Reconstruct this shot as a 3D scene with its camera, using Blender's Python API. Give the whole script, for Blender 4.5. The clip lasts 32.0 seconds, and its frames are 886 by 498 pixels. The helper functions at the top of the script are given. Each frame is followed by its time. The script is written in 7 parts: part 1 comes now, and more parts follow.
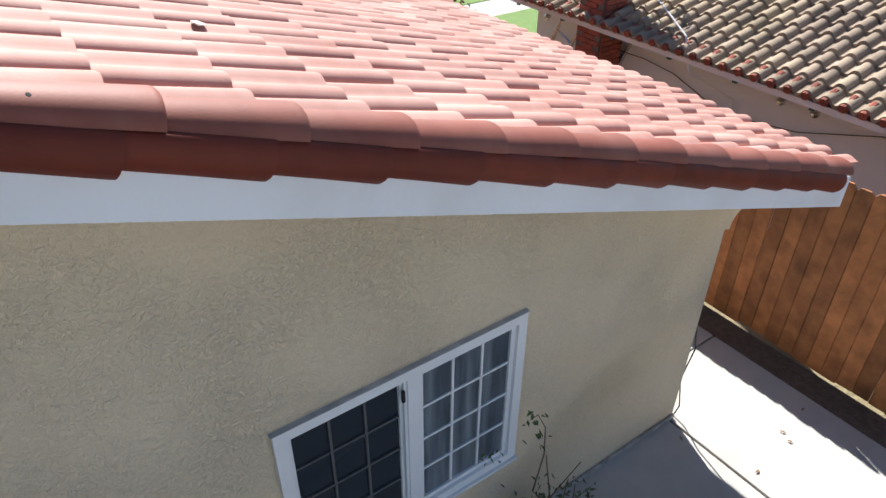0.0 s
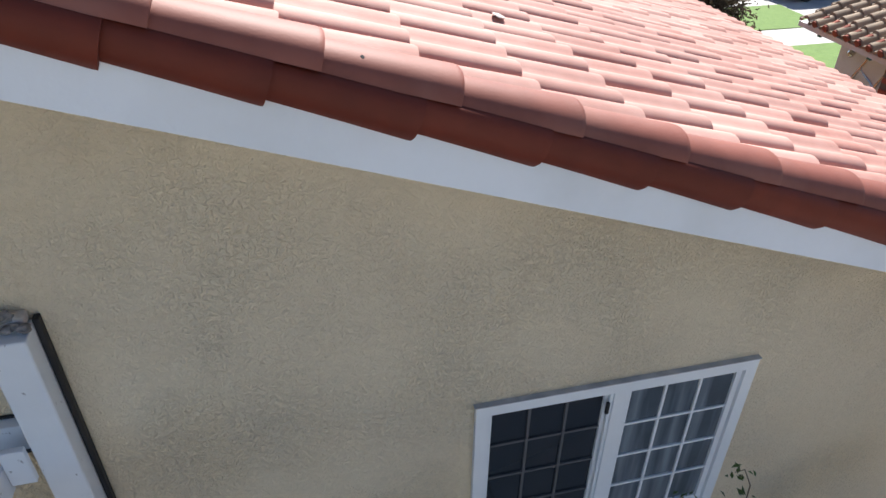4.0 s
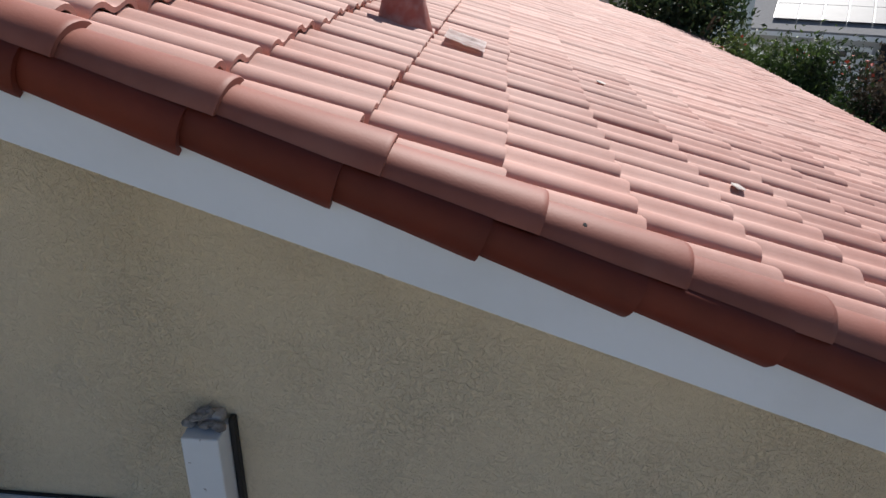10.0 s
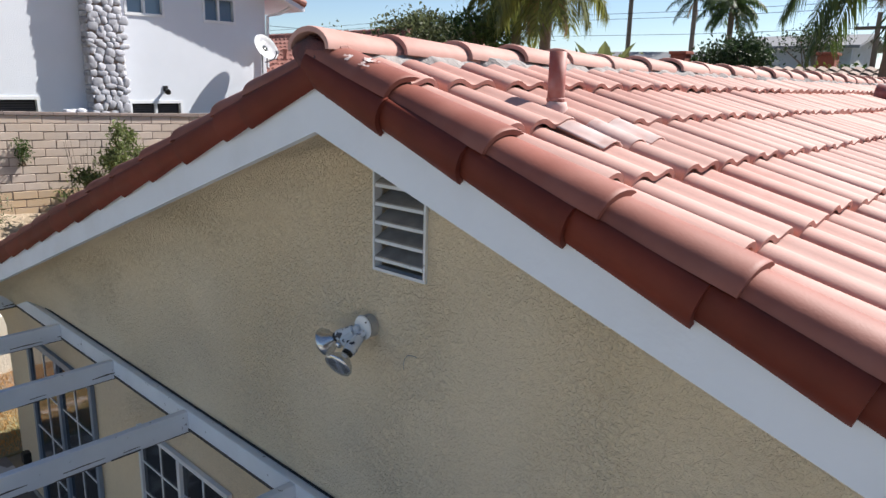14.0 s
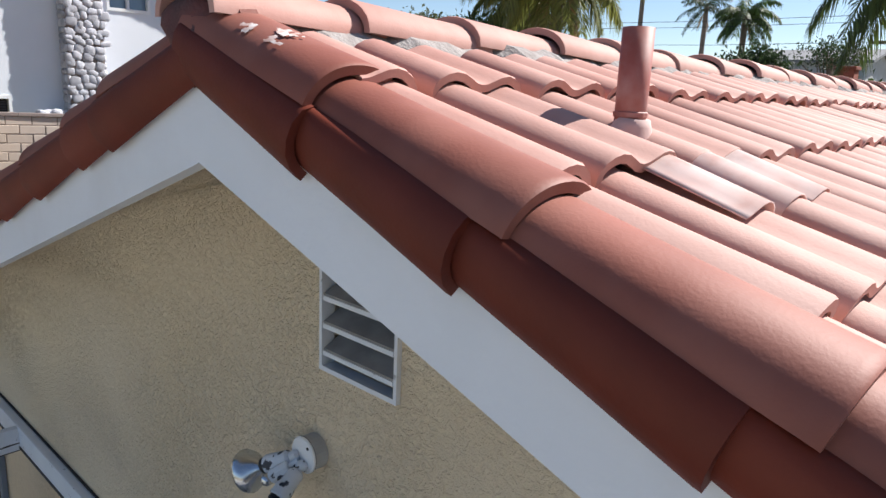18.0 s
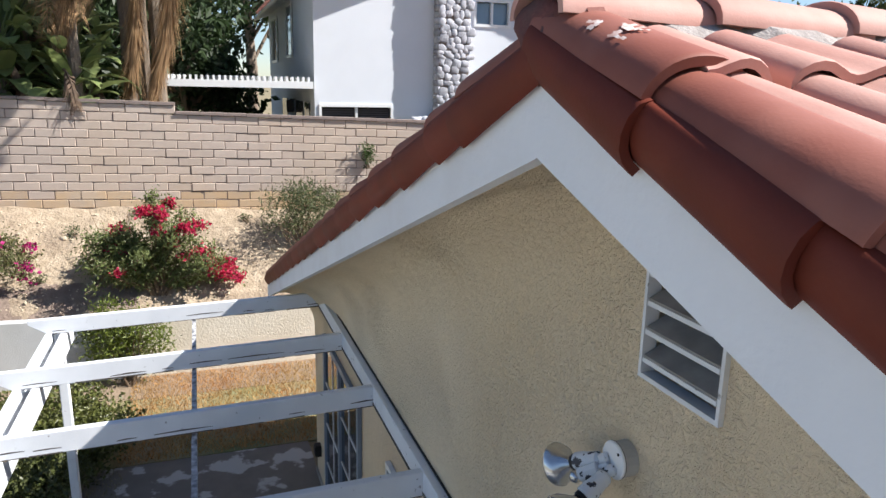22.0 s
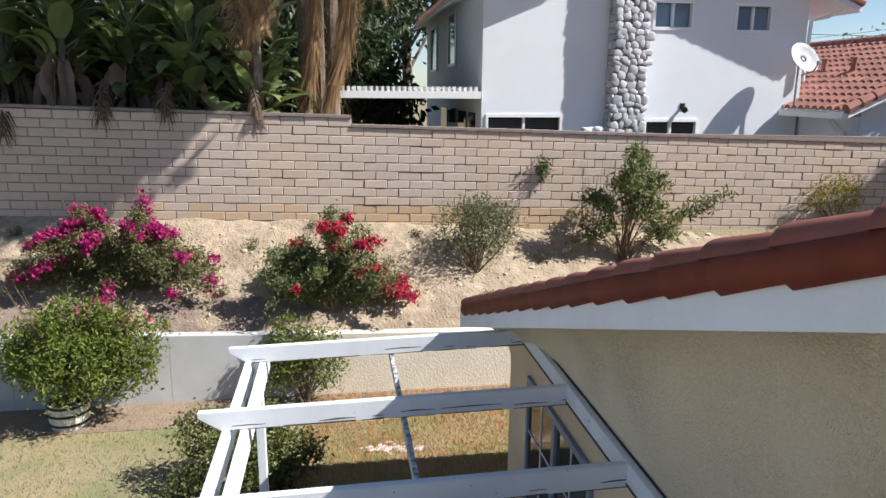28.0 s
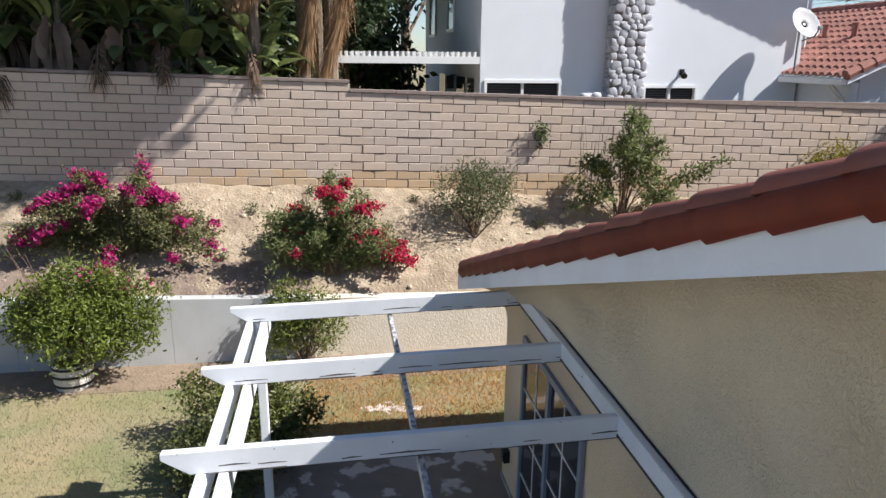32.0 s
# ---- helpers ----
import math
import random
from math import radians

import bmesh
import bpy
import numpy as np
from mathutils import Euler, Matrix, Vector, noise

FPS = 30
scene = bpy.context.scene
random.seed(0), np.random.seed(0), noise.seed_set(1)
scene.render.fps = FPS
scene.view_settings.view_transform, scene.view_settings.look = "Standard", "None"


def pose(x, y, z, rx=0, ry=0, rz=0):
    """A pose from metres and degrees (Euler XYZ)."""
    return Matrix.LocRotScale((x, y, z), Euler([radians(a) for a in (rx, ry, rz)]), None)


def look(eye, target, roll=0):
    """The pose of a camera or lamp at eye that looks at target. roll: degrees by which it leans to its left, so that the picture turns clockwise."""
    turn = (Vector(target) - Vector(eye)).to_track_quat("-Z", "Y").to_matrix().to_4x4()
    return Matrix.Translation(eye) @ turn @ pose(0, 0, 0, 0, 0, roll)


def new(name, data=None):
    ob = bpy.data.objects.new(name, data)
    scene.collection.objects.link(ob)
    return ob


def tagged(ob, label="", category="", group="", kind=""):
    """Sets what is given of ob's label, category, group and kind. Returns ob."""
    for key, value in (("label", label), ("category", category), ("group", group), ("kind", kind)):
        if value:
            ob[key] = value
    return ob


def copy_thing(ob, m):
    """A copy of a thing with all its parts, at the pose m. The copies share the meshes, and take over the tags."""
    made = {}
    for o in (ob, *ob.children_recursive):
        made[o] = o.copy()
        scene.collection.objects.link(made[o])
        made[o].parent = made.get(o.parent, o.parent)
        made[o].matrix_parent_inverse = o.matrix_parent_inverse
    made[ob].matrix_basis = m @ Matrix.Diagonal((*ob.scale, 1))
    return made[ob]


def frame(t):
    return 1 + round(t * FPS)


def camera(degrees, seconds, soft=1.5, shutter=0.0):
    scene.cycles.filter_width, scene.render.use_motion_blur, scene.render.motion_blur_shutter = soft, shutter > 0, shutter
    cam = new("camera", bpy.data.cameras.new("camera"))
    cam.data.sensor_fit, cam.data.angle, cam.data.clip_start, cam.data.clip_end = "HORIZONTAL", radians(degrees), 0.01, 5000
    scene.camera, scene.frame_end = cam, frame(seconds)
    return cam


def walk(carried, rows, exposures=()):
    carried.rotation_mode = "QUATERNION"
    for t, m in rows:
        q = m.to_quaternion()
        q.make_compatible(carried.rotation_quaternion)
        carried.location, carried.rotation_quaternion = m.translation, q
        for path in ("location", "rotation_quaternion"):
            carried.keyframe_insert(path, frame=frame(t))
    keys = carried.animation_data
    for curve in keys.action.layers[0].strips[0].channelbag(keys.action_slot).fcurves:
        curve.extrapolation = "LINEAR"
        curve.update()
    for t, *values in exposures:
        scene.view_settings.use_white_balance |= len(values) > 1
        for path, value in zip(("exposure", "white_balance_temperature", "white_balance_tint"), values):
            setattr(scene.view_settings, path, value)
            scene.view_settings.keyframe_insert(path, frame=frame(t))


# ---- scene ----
cam = camera(64.80, 32.0)
# seconds, place in metres, yaw, pitch and roll in degrees
PATH = [
    (0.0, 2.339, -2.119, 4.502, -35.98, -34.89, 0.54),
    (0.5, 2.328, -2.095, 4.511, -35.54, -34.82, 0.41),
    (1.0, 2.287, -2.085, 4.500, -32.94, -34.85, 0.48),
    (1.5, 2.290, -2.093, 4.501, -30.24, -34.86, 0.47),
    (2.0, 2.285, -2.125, 4.505, -27.56, -34.70, 0.46),
    (2.5, 2.280, -2.115, 4.519, -25.03, -34.73, 0.43),
    (3.0, 2.288, -2.132, 4.516, -22.25, -34.66, 0.34),
    (3.5, 2.268, -2.163, 4.518, -18.83, -34.62, 0.22),
    (4.0, 2.237, -2.189, 4.515, -13.79, -34.50, 0.52),
    (4.5, 2.211, -2.194, 4.513, -9.45, -34.59, 0.29),
    (5.0, 2.230, -2.190, 4.511, -7.20, -34.90, 0.52),
    (5.9, 2.236, -2.173, 4.509, -7.00, -38.90, 0.94),
    (6.5, 2.247, -2.165, 4.507, -6.91, -38.72, 1.21),
    (7.0, 2.265, -2.126, 4.531, -6.99, -35.72, 1.11),
    (7.5, 2.281, -2.133, 4.552, -6.45, -33.08, 1.03),
    (8.0, 2.283, -2.109, 4.559, -6.03, -30.21, 1.10),
    (8.5, 2.285, -2.077, 4.560, -3.67, -26.94, 1.05),
    (9.0, 2.281, -2.059, 4.555, -1.90, -24.76, 0.89),
    (9.5, 2.268, -2.032, 4.548, 1.65, -24.32, 0.71),
    (10.0, 2.241, -2.038, 4.541, 4.90, -24.11, 0.67),
    (10.5, 2.196, -2.075, 4.555, 8.46, -24.45, 1.73),
    (11.0, 2.154, -2.074, 4.583, 12.55, -23.65, 1.88),
    (11.5, 2.151, -2.028, 4.599, 18.16, -20.45, 1.71),
    (12.0, 2.147, -2.017, 4.578, 23.63, -16.71, 1.82),
    (12.5, 2.131, -2.042, 4.594, 28.86, -15.21, 1.51),
    (13.0, 2.124, -2.053, 4.578, 33.92, -13.83, 1.79),
    (13.5, 2.116, -2.047, 4.605, 39.29, -13.59, 1.39),
    (14.0, 2.112, -2.034, 4.610, 43.05, -13.43, 1.34),
    (14.5, 2.109, -2.010, 4.602, 43.01, -12.91, 2.13),
    (15.5, 2.100, -2.000, 4.596, 43.03, -12.92, 2.07),
    (16.5, 1.903, -1.796, 4.590, 43.04, -12.92, 2.00),
    (17.0, 1.677, -1.545, 4.593, 43.08, -12.90, 2.10),
    (17.5, 1.475, -1.313, 4.596, 43.10, -12.93, 2.13),
    (18.0, 1.358, -1.179, 4.591, 43.09, -12.83, 2.50),
    (18.5, 1.324, -1.144, 4.584, 43.07, -12.78, 2.55),
    (19.0, 1.330, -1.153, 4.580, 46.32, -13.05, 2.16),
    (19.5, 1.330, -1.164, 4.577, 51.45, -13.25, 1.67),
    (20.0, 1.338, -1.180, 4.580, 56.65, -13.29, 1.52),
    (20.5, 1.330, -1.185, 4.576, 61.87, -13.29, 1.38),
    (21.0, 1.336, -1.181, 4.577, 66.77, -13.26, 1.30),
    (21.5, 1.347, -1.173, 4.580, 69.62, -13.22, 1.24),
    (22.0, 1.362, -1.168, 4.571, 70.53, -13.16, 1.23),
    (22.5, 1.382, -1.160, 4.574, 73.13, -13.17, 0.95),
    (23.0, 1.389, -1.172, 4.575, 74.95, -13.09, 1.13),
    (23.5, 1.394, -1.172, 4.574, 75.10, -13.01, 1.20),
    (24.0, 1.389, -1.182, 4.579, 75.80, -13.01, 1.11),
    (24.5, 1.378, -1.204, 4.574, 79.97, -13.00, 1.03),
    (25.1, 1.410, -1.240, 4.594, 80.90, -13.02, 0.93),
    (25.8, 1.420, -1.340, 4.617, 81.30, -13.06, 0.81),
    (26.5, 1.340, -1.404, 4.640, 81.25, -13.09, 0.69),
    (27.0, 0.976, -1.537, 4.622, 81.36, -12.98, 0.59),
    (27.5, 0.598, -1.662, 4.626, 81.46, -12.88, 0.50),
    (28.0, 0.375, -1.732, 4.623, 81.50, -12.82, 0.45),
    (28.5, 0.353, -1.747, 4.624, 81.48, -12.83, 0.50),
    (29.0, 0.367, -1.746, 4.635, 81.44, -11.60, 0.43),
    (29.5, 0.384, -1.747, 4.631, 81.49, -8.44, 0.41),
    (30.0, 0.425, -1.754, 4.598, 81.53, -5.92, 0.37),
    (30.5, 0.447, -1.749, 4.613, 81.46, -7.56, 0.56),
    (31.0, 0.451, -1.735, 4.610, 81.35, -10.80, 0.56),
    (31.5, 0.464, -1.748, 4.592, 81.37, -13.96, 0.55),
    (32.0, 0.479, -1.739, 4.580, 81.36, -15.36, 0.57),
]
walk(cam, [(t, pose(x, y, z, 90 + pitch, 0, yaw) @ pose(0, 0, 0, 0, 0, roll)) for t, x, y, z, yaw, pitch, roll in PATH],
     exposures=[(0.0, 1.1), (3.0, 1.0), (4.0, 1.1), (7.0, 1.4), (8.0, 1.05), (9.0, 0.5), (11.0, 0.35), (12.0, 0.4), (13.0, 0.6), (14.0, 0.9), (16.5, 0.9), (19.0, 0.95), (20.0, 1.15), (21.0, 1.12), (24.5, 1.0), (27.0, 0.9), (32.0, 0.85)])
# ---- light ----
world = bpy.data.worlds.new("sky")
scene.world = world
world.use_nodes = True
SUN_TO = Vector((0.36, 1.0, 1.03)).normalized()
_sky = world.node_tree.nodes.new("ShaderNodeTexSky")
_sky.sky_type, _sky.sun_disc = "NISHITA", False
_sky.sun_elevation = math.asin(SUN_TO.z)
_sky.sun_rotation = math.atan2(SUN_TO.x, SUN_TO.y)
_sky.air_density, _sky.dust_density, _sky.ozone_density = 0.8, 0.3, 2.2
_bg = world.node_tree.nodes["Background"]
_bg.inputs["Strength"].default_value = 0.073
world.node_tree.links.new(_sky.outputs[0], _bg.inputs[0])
_sun = bpy.data.lights.new("sun", "SUN")
_sun.energy, _sun.angle, _sun.color = 5.0, radians(0.53), (1.0, 0.965, 0.92)
sun = new("sun", _sun)
sun.matrix_world = look(SUN_TO * 60, (0, 0, 0))

# ---- materials ----
def mat(name, base, rough=0.7, metal=0.0, alt=None, grain=8.0, mix=0.5, stain=None, stain_scale=0.7, stain_amt=0.35,
        bump=0.0, bump_scale=60.0, vary=0.0, island=0.0, spec=0.5, detail=5.0, leaf=0.0, lace=0.0, stain_lo=0.45, stain_hi=0.75, streak=None, streak_amt=0.3):
    """A surface with colour variation at two scales, optional relief and a random tone for each piece."""
    m = bpy.data.materials.new(name)
    m.use_nodes = True
    nt = m.node_tree
    nd, ln = nt.nodes, nt.links
    bs = nd["Principled BSDF"]
    bs.inputs["Roughness"].default_value = rough
    bs.inputs["Metallic"].default_value = metal
    bs.inputs["Specular IOR Level"].default_value = spec
    geo = nd.new("ShaderNodeNewGeometry")
    co = geo.outputs["Position"]
    def noise_fac(scale, det, lo=0.35, hi=0.65):
        n = nd.new("ShaderNodeTexNoise")
        n.inputs["Scale"].default_value, n.inputs["Detail"].default_value = scale, det
        ln.new(co, n.inputs["Vector"])
        r = nd.new("ShaderNodeMapRange")
        r.inputs["From Min"].default_value, r.inputs["From Max"].default_value = lo, hi
        ln.new(n.outputs["Fac"], r.inputs["Value"])
        return r.outputs[0]
    def blend(fac, a, b, amt):
        x = nd.new("ShaderNodeMix")
        x.data_type = "RGBA"
        mul = nd.new("ShaderNodeMath")
        mul.operation = "MULTIPLY"
        mul.inputs[1].default_value = amt
        ln.new(fac, mul.inputs[0])
        ln.new(mul.outputs[0], x.inputs["Factor"])
        if isinstance(a, tuple):
            x.inputs["A"].default_value = (*a, 1)
        else:
            ln.new(a, x.inputs["A"])
        x.inputs["B"].default_value = (*b, 1)
        return x.outputs["Result"]
    alt = alt or tuple(c * 0.8 for c in base)
    col = blend(noise_fac(grain, detail), tuple(base), tuple(alt), mix)
    if stain:
        col = blend(noise_fac(stain_scale, 4.0, stain_lo, stain_hi), col, tuple(stain), stain_amt)
    if streak:
        # faint runs down the face: dirt on stucco, painted fold shading on curtained glass
        mp = nd.new("ShaderNodeMapping")
        mp.inputs["Scale"].default_value = (9.0, 9.0, 0.7)
        ln.new(co, mp.inputs["Vector"])
        sn = nd.new("ShaderNodeTexNoise")
        sn.inputs["Scale"].default_value, sn.inputs["Detail"].default_value = 1.0, 5.0
        ln.new(mp.outputs[0], sn.inputs["Vector"])
        sr = nd.new("ShaderNodeMapRange")
        sr.inputs["From Min"].default_value, sr.inputs["From Max"].default_value = 0.45, 0.72
        ln.new(sn.outputs["Fac"], sr.inputs["Value"])
        col = blend(sr.outputs[0], col, tuple(streak), streak_amt)
    for amount, out in ((vary, "info"), (island, "isl")):
        if amount:
            rnd = nd.new("ShaderNodeObjectInfo").outputs["Random"] if out == "info" else geo.outputs["Random Per Island"]
            hsv = nd.new("ShaderNodeHueSaturation")
            r = nd.new("ShaderNodeMapRange")
            r.inputs["To Min"].default_value, r.inputs["To Max"].default_value = 1 - amount, 1 + amount
            ln.new(rnd, r.inputs["Value"])
            ln.new(r.outputs[0], hsv.inputs["Value"])
            ln.new(col, hsv.inputs["Color"])
            col = hsv.outputs["Color"]
    ln.new(col, bs.inputs["Base Color"])
    if bump:
        n = nd.new("ShaderNodeTexNoise")
        n.inputs["Scale"].default_value, n.inputs["Detail"].default_value = bump_scale, 6.0
        ln.new(co, n.inputs["Vector"])
        b = nd.new("ShaderNodeBump")
        b.inputs["Strength"].default_value = min(1.0, bump)
        b.inputs["Distance"].default_value = 0.6 / bump_scale
        ln.new(n.outputs["Fac"], b.inputs["Height"])
        ln.new(b.outputs[0], bs.inputs["Normal"])
    if lace:
        # knocked-down plaster: flat islands with crisp rims, over a fine grain
        wob = nd.new("ShaderNodeTexNoise")
        wob.inputs["Scale"].default_value, wob.inputs["Detail"].default_value = lace, 3.0
        wob.inputs["Distortion"].default_value = 1.2
        ln.new(co, wob.inputs["Vector"])
        step = nd.new("ShaderNodeMapRange")
        step.inputs["From Min"].default_value, step.inputs["From Max"].default_value = 0.44, 0.60
        ln.new(wob.outputs["Fac"], step.inputs["Value"])
        fine = nd.new("ShaderNodeTexNoise")
        fine.inputs["Scale"].default_value, fine.inputs["Detail"].default_value = lace * 5, 4.0
        ln.new(co, fine.inputs["Vector"])
        patchy = nd.new("ShaderNodeMath")
        patchy.operation = "MULTIPLY"
        big = noise_fac(1.3, 3.0, 0.42, 0.68)
        ln.new(step.outputs[0], patchy.inputs[0])
        lift = nd.new("ShaderNodeMapRange")
        lift.inputs["To Min"].default_value = 0.35
        ln.new(big, lift.inputs["Value"])
        ln.new(lift.outputs[0], patchy.inputs[1])
        # hollows between the islands take a darker tone: relief shade in the colour
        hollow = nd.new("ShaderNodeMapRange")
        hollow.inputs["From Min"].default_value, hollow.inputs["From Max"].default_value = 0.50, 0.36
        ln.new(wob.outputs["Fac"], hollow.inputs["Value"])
        hollow_shade = nd.new("ShaderNodeMath")
        hollow_shade.operation = "MULTIPLY"
        ln.new(hollow.outputs[0], hollow_shade.inputs[0])
        ln.new(lift.outputs[0], hollow_shade.inputs[1])
        col = blend(hollow_shade.outputs[0], col, tuple(c * 0.62 for c in base), 0.30)
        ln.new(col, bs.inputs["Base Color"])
        add = nd.new("ShaderNodeMath")
        add.operation = "MULTIPLY_ADD"
        add.inputs[1].default_value = 0.75
        ln.new(fine.outputs["Fac"], add.inputs[0])
        ln.new(patchy.outputs[0], add.inputs[2])
        b = nd.new("ShaderNodeBump")
        b.inputs["Strength"].default_value, b.inputs["Distance"].default_value = 1.0, 0.0115
        ln.new(add.outputs[0], b.inputs["Height"])
        ln.new(b.outputs[0], bs.inputs["Normal"])
    if leaf:
        tr = nd.new("ShaderNodeBsdfTranslucent")
        ln.new(col, tr.inputs["Color"])
        mx = nd.new("ShaderNodeMixShader")
        mx.inputs[0].default_value = leaf
        ln.new(bs.outputs[0], mx.inputs[1])
        ln.new(tr.outputs[0], mx.inputs[2])
        ln.new(mx.outputs[0], nd["Material Output"].inputs["Surface"])
    return m


def glass_mat(name, tint=(0.05, 0.06, 0.07), rough=0.03):
    m = bpy.data.materials.new(name)
    m.use_nodes = True
    b = m.node_tree.nodes["Principled BSDF"]
    b.inputs["Base Color"].default_value = (*tint, 1)
    b.inputs["Roughness"].default_value = rough
    b.inputs["Specular IOR Level"].default_value = 0.55
    return m


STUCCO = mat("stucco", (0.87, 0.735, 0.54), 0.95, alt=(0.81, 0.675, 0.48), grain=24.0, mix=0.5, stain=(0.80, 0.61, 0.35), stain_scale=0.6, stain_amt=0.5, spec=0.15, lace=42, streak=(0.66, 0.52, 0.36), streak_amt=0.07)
TILE = mat("terracotta_tile", (0.46, 0.238, 0.195), 0.72, alt=(0.39, 0.175, 0.135), grain=14, mix=0.6, stain=(0.60, 0.39, 0.335), stain_scale=1.4, stain_amt=0.5, bump=0.16, bump_scale=170, vary=0.10, spec=0.42, stain_lo=0.35, stain_hi=0.7)
# field clay darkened in the base colour to deepen the barrels' shaded side
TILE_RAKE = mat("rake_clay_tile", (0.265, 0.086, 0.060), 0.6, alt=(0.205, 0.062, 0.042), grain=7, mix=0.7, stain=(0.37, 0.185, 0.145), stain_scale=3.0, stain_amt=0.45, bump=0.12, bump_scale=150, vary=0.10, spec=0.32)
# leg clay darker still: shade below the barrels is put into its colour
TILE_LEG = mat("shaded_clay_tile", (0.165, 0.031, 0.016), 0.6, alt=(0.12, 0.023, 0.012), grain=9, mix=0.7, stain=(0.15, 0.034, 0.024), stain_scale=2.2, stain_amt=0.5, bump=0.12, bump_scale=120, vary=0.12, spec=0.25)
TILE_FAR = mat("terracotta_field", (0.46, 0.238, 0.195), 0.72, alt=(0.39, 0.175, 0.135), grain=14, mix=0.6, stain=(0.60, 0.39, 0.335), stain_scale=1.4, stain_amt=0.5, bump=0.16, bump_scale=170, island=0.10, spec=0.42, stain_lo=0.35, stain_hi=0.7)
TRIM = mat("white_trim_paint", (0.80, 0.82, 0.86), 0.6, alt=(0.74, 0.76, 0.80), grain=3, mix=0.5, stain=(0.58, 0.58, 0.57), stain_scale=2.5, stain_amt=0.35, bump=0.15, bump_scale=40)
WORN = mat("weathered_white_paint", (0.74, 0.76, 0.79), 0.65, alt=(0.66, 0.68, 0.71), grain=5, mix=0.6, stain=(0.20, 0.19, 0.19), stain_scale=22, stain_amt=0.8, bump=0.12, bump_scale=80, stain_lo=0.69, stain_hi=0.73)
VINYL = mat("white_vinyl", (0.78, 0.79, 0.80), 0.4, grain=4, mix=0.2)
GLASS = glass_mat("dark_glass", (0.022, 0.026, 0.032), 0.06)
GLASS_B = mat("curtain_behind_glass", (0.08, 0.10, 0.12), 0.12, alt=(0.05, 0.06, 0.07), grain=3, mix=0.8, spec=0.8, streak=(0.30, 0.34, 0.38), streak_amt=0.8)
CONC = mat("patio_concrete", (0.47, 0.46, 0.44), 0.9, alt=(0.41, 0.40, 0.38), grain=5, mix=0.6, stain=(0.30, 0.29, 0.27), stain_scale=1.1, stain_amt=0.5, bump=0.3, bump_scale=90)
SOIL = mat("dark_soil", (0.10, 0.075, 0.055), 0.95, alt=(0.16, 0.12, 0.09), grain=14, mix=0.7, bump=0.9, bump_scale=30)
SAND = mat("sandy_bank", (0.385, 0.31, 0.225), 0.95, alt=(0.26, 0.20, 0.135), grain=7.5, mix=0.85, stain=(0.19, 0.14, 0.10), stain_scale=1.6, stain_amt=0.75, bump=1.0, bump_scale=22)
LAWN = mat("patchy_lawn_ground", (0.27, 0.23, 0.14), 0.95, alt=(0.15, 0.18, 0.07), grain=1.2, mix=0.9, stain=(0.36, 0.26, 0.15), stain_scale=0.45, stain_amt=0.8, bump=0.9, bump_scale=40)
BLOCK = mat("tan_block", (0.47, 0.39, 0.33), 0.92, alt=(0.43, 0.355, 0.305), grain=9, mix=0.6, stain=(0.52, 0.37, 0.22), stain_scale=0.6, stain_amt=0.3, bump=0.4, bump_scale=70, island=0.05, vary=0.06)
MORTAR = mat("mortar", (0.21, 0.165, 0.14), 0.95, grain=20, bump=0.4)
CAPM = mat("dark_cap_block", (0.24, 0.19, 0.17), 0.9, alt=(0.18, 0.145, 0.13), grain=8, bump=0.4)
RENDER_W = mat("white_house_stucco", (0.72, 0.75, 0.80), 0.9, alt=(0.67, 0.70, 0.75), grain=1.5, mix=0.5, bump=0.3, bump_scale=40)
GREYWALL = mat("pale_grey_render", (0.48, 0.49, 0.50), 0.9, alt=(0.41, 0.415, 0.42), grain=2, mix=0.6, stain=(0.36, 0.35, 0.33), stain_scale=1.5, stain_amt=0.4, bump=0.3)
STONE = mat("river_stone", (0.40, 0.40, 0.43), 0.85, alt=(0.25, 0.25, 0.28), grain=6, mix=0.7, vary=0.25, island=0.25, bump=0.5, bump_scale=30)
FENCE = mat("cedar_board", (0.50, 0.20, 0.07), 0.75, alt=(0.28, 0.10, 0.035), grain=7, mix=0.7, stain=(0.13, 0.05, 0.02), stain_scale=5, stain_amt=0.6, vary=0.34, bump=0.3, bump_scale=40)
BRICK = mat("red_brick", (0.30, 0.085, 0.055), 0.9, alt=(0.22, 0.06, 0.04), grain=12, vary=0.2, island=0.2, bump=0.5)
OLDTILE = mat("old_brown_tile", (0.33, 0.255, 0.185), 0.9, alt=(0.23, 0.175, 0.13), grain=6, mix=0.7, stain=(0.31, 0.25, 0.15), stain_scale=1.2, stain_amt=0.6, bump=0.4, island=0.25)
REDTILE = mat("far_red_tile", (0.31, 0.135, 0.105), 0.8, alt=(0.22, 0.09, 0.07), grain=5, mix=0.7, island=0.2, bump=0.3)
BARK = mat("palm_bark", (0.22, 0.17, 0.13), 0.95, alt=(0.14, 0.11, 0.08), grain=10, bump=0.9, bump_scale=25)
DRYLEAF = mat("dry_frond", (0.36, 0.225, 0.115), 0.9, alt=(0.19, 0.115, 0.06), grain=5, island=0.5, leaf=0.25)
LEAF = mat("green_leaf", (0.075, 0.12, 0.03), 0.55, alt=(0.05, 0.085, 0.02), grain=6, island=0.45, leaf=0.35)
LEAF_S = mat("shrub_leaf", (0.165, 0.195, 0.07), 0.55, alt=(0.11, 0.14, 0.045), grain=6, island=0.45, leaf=0.35)
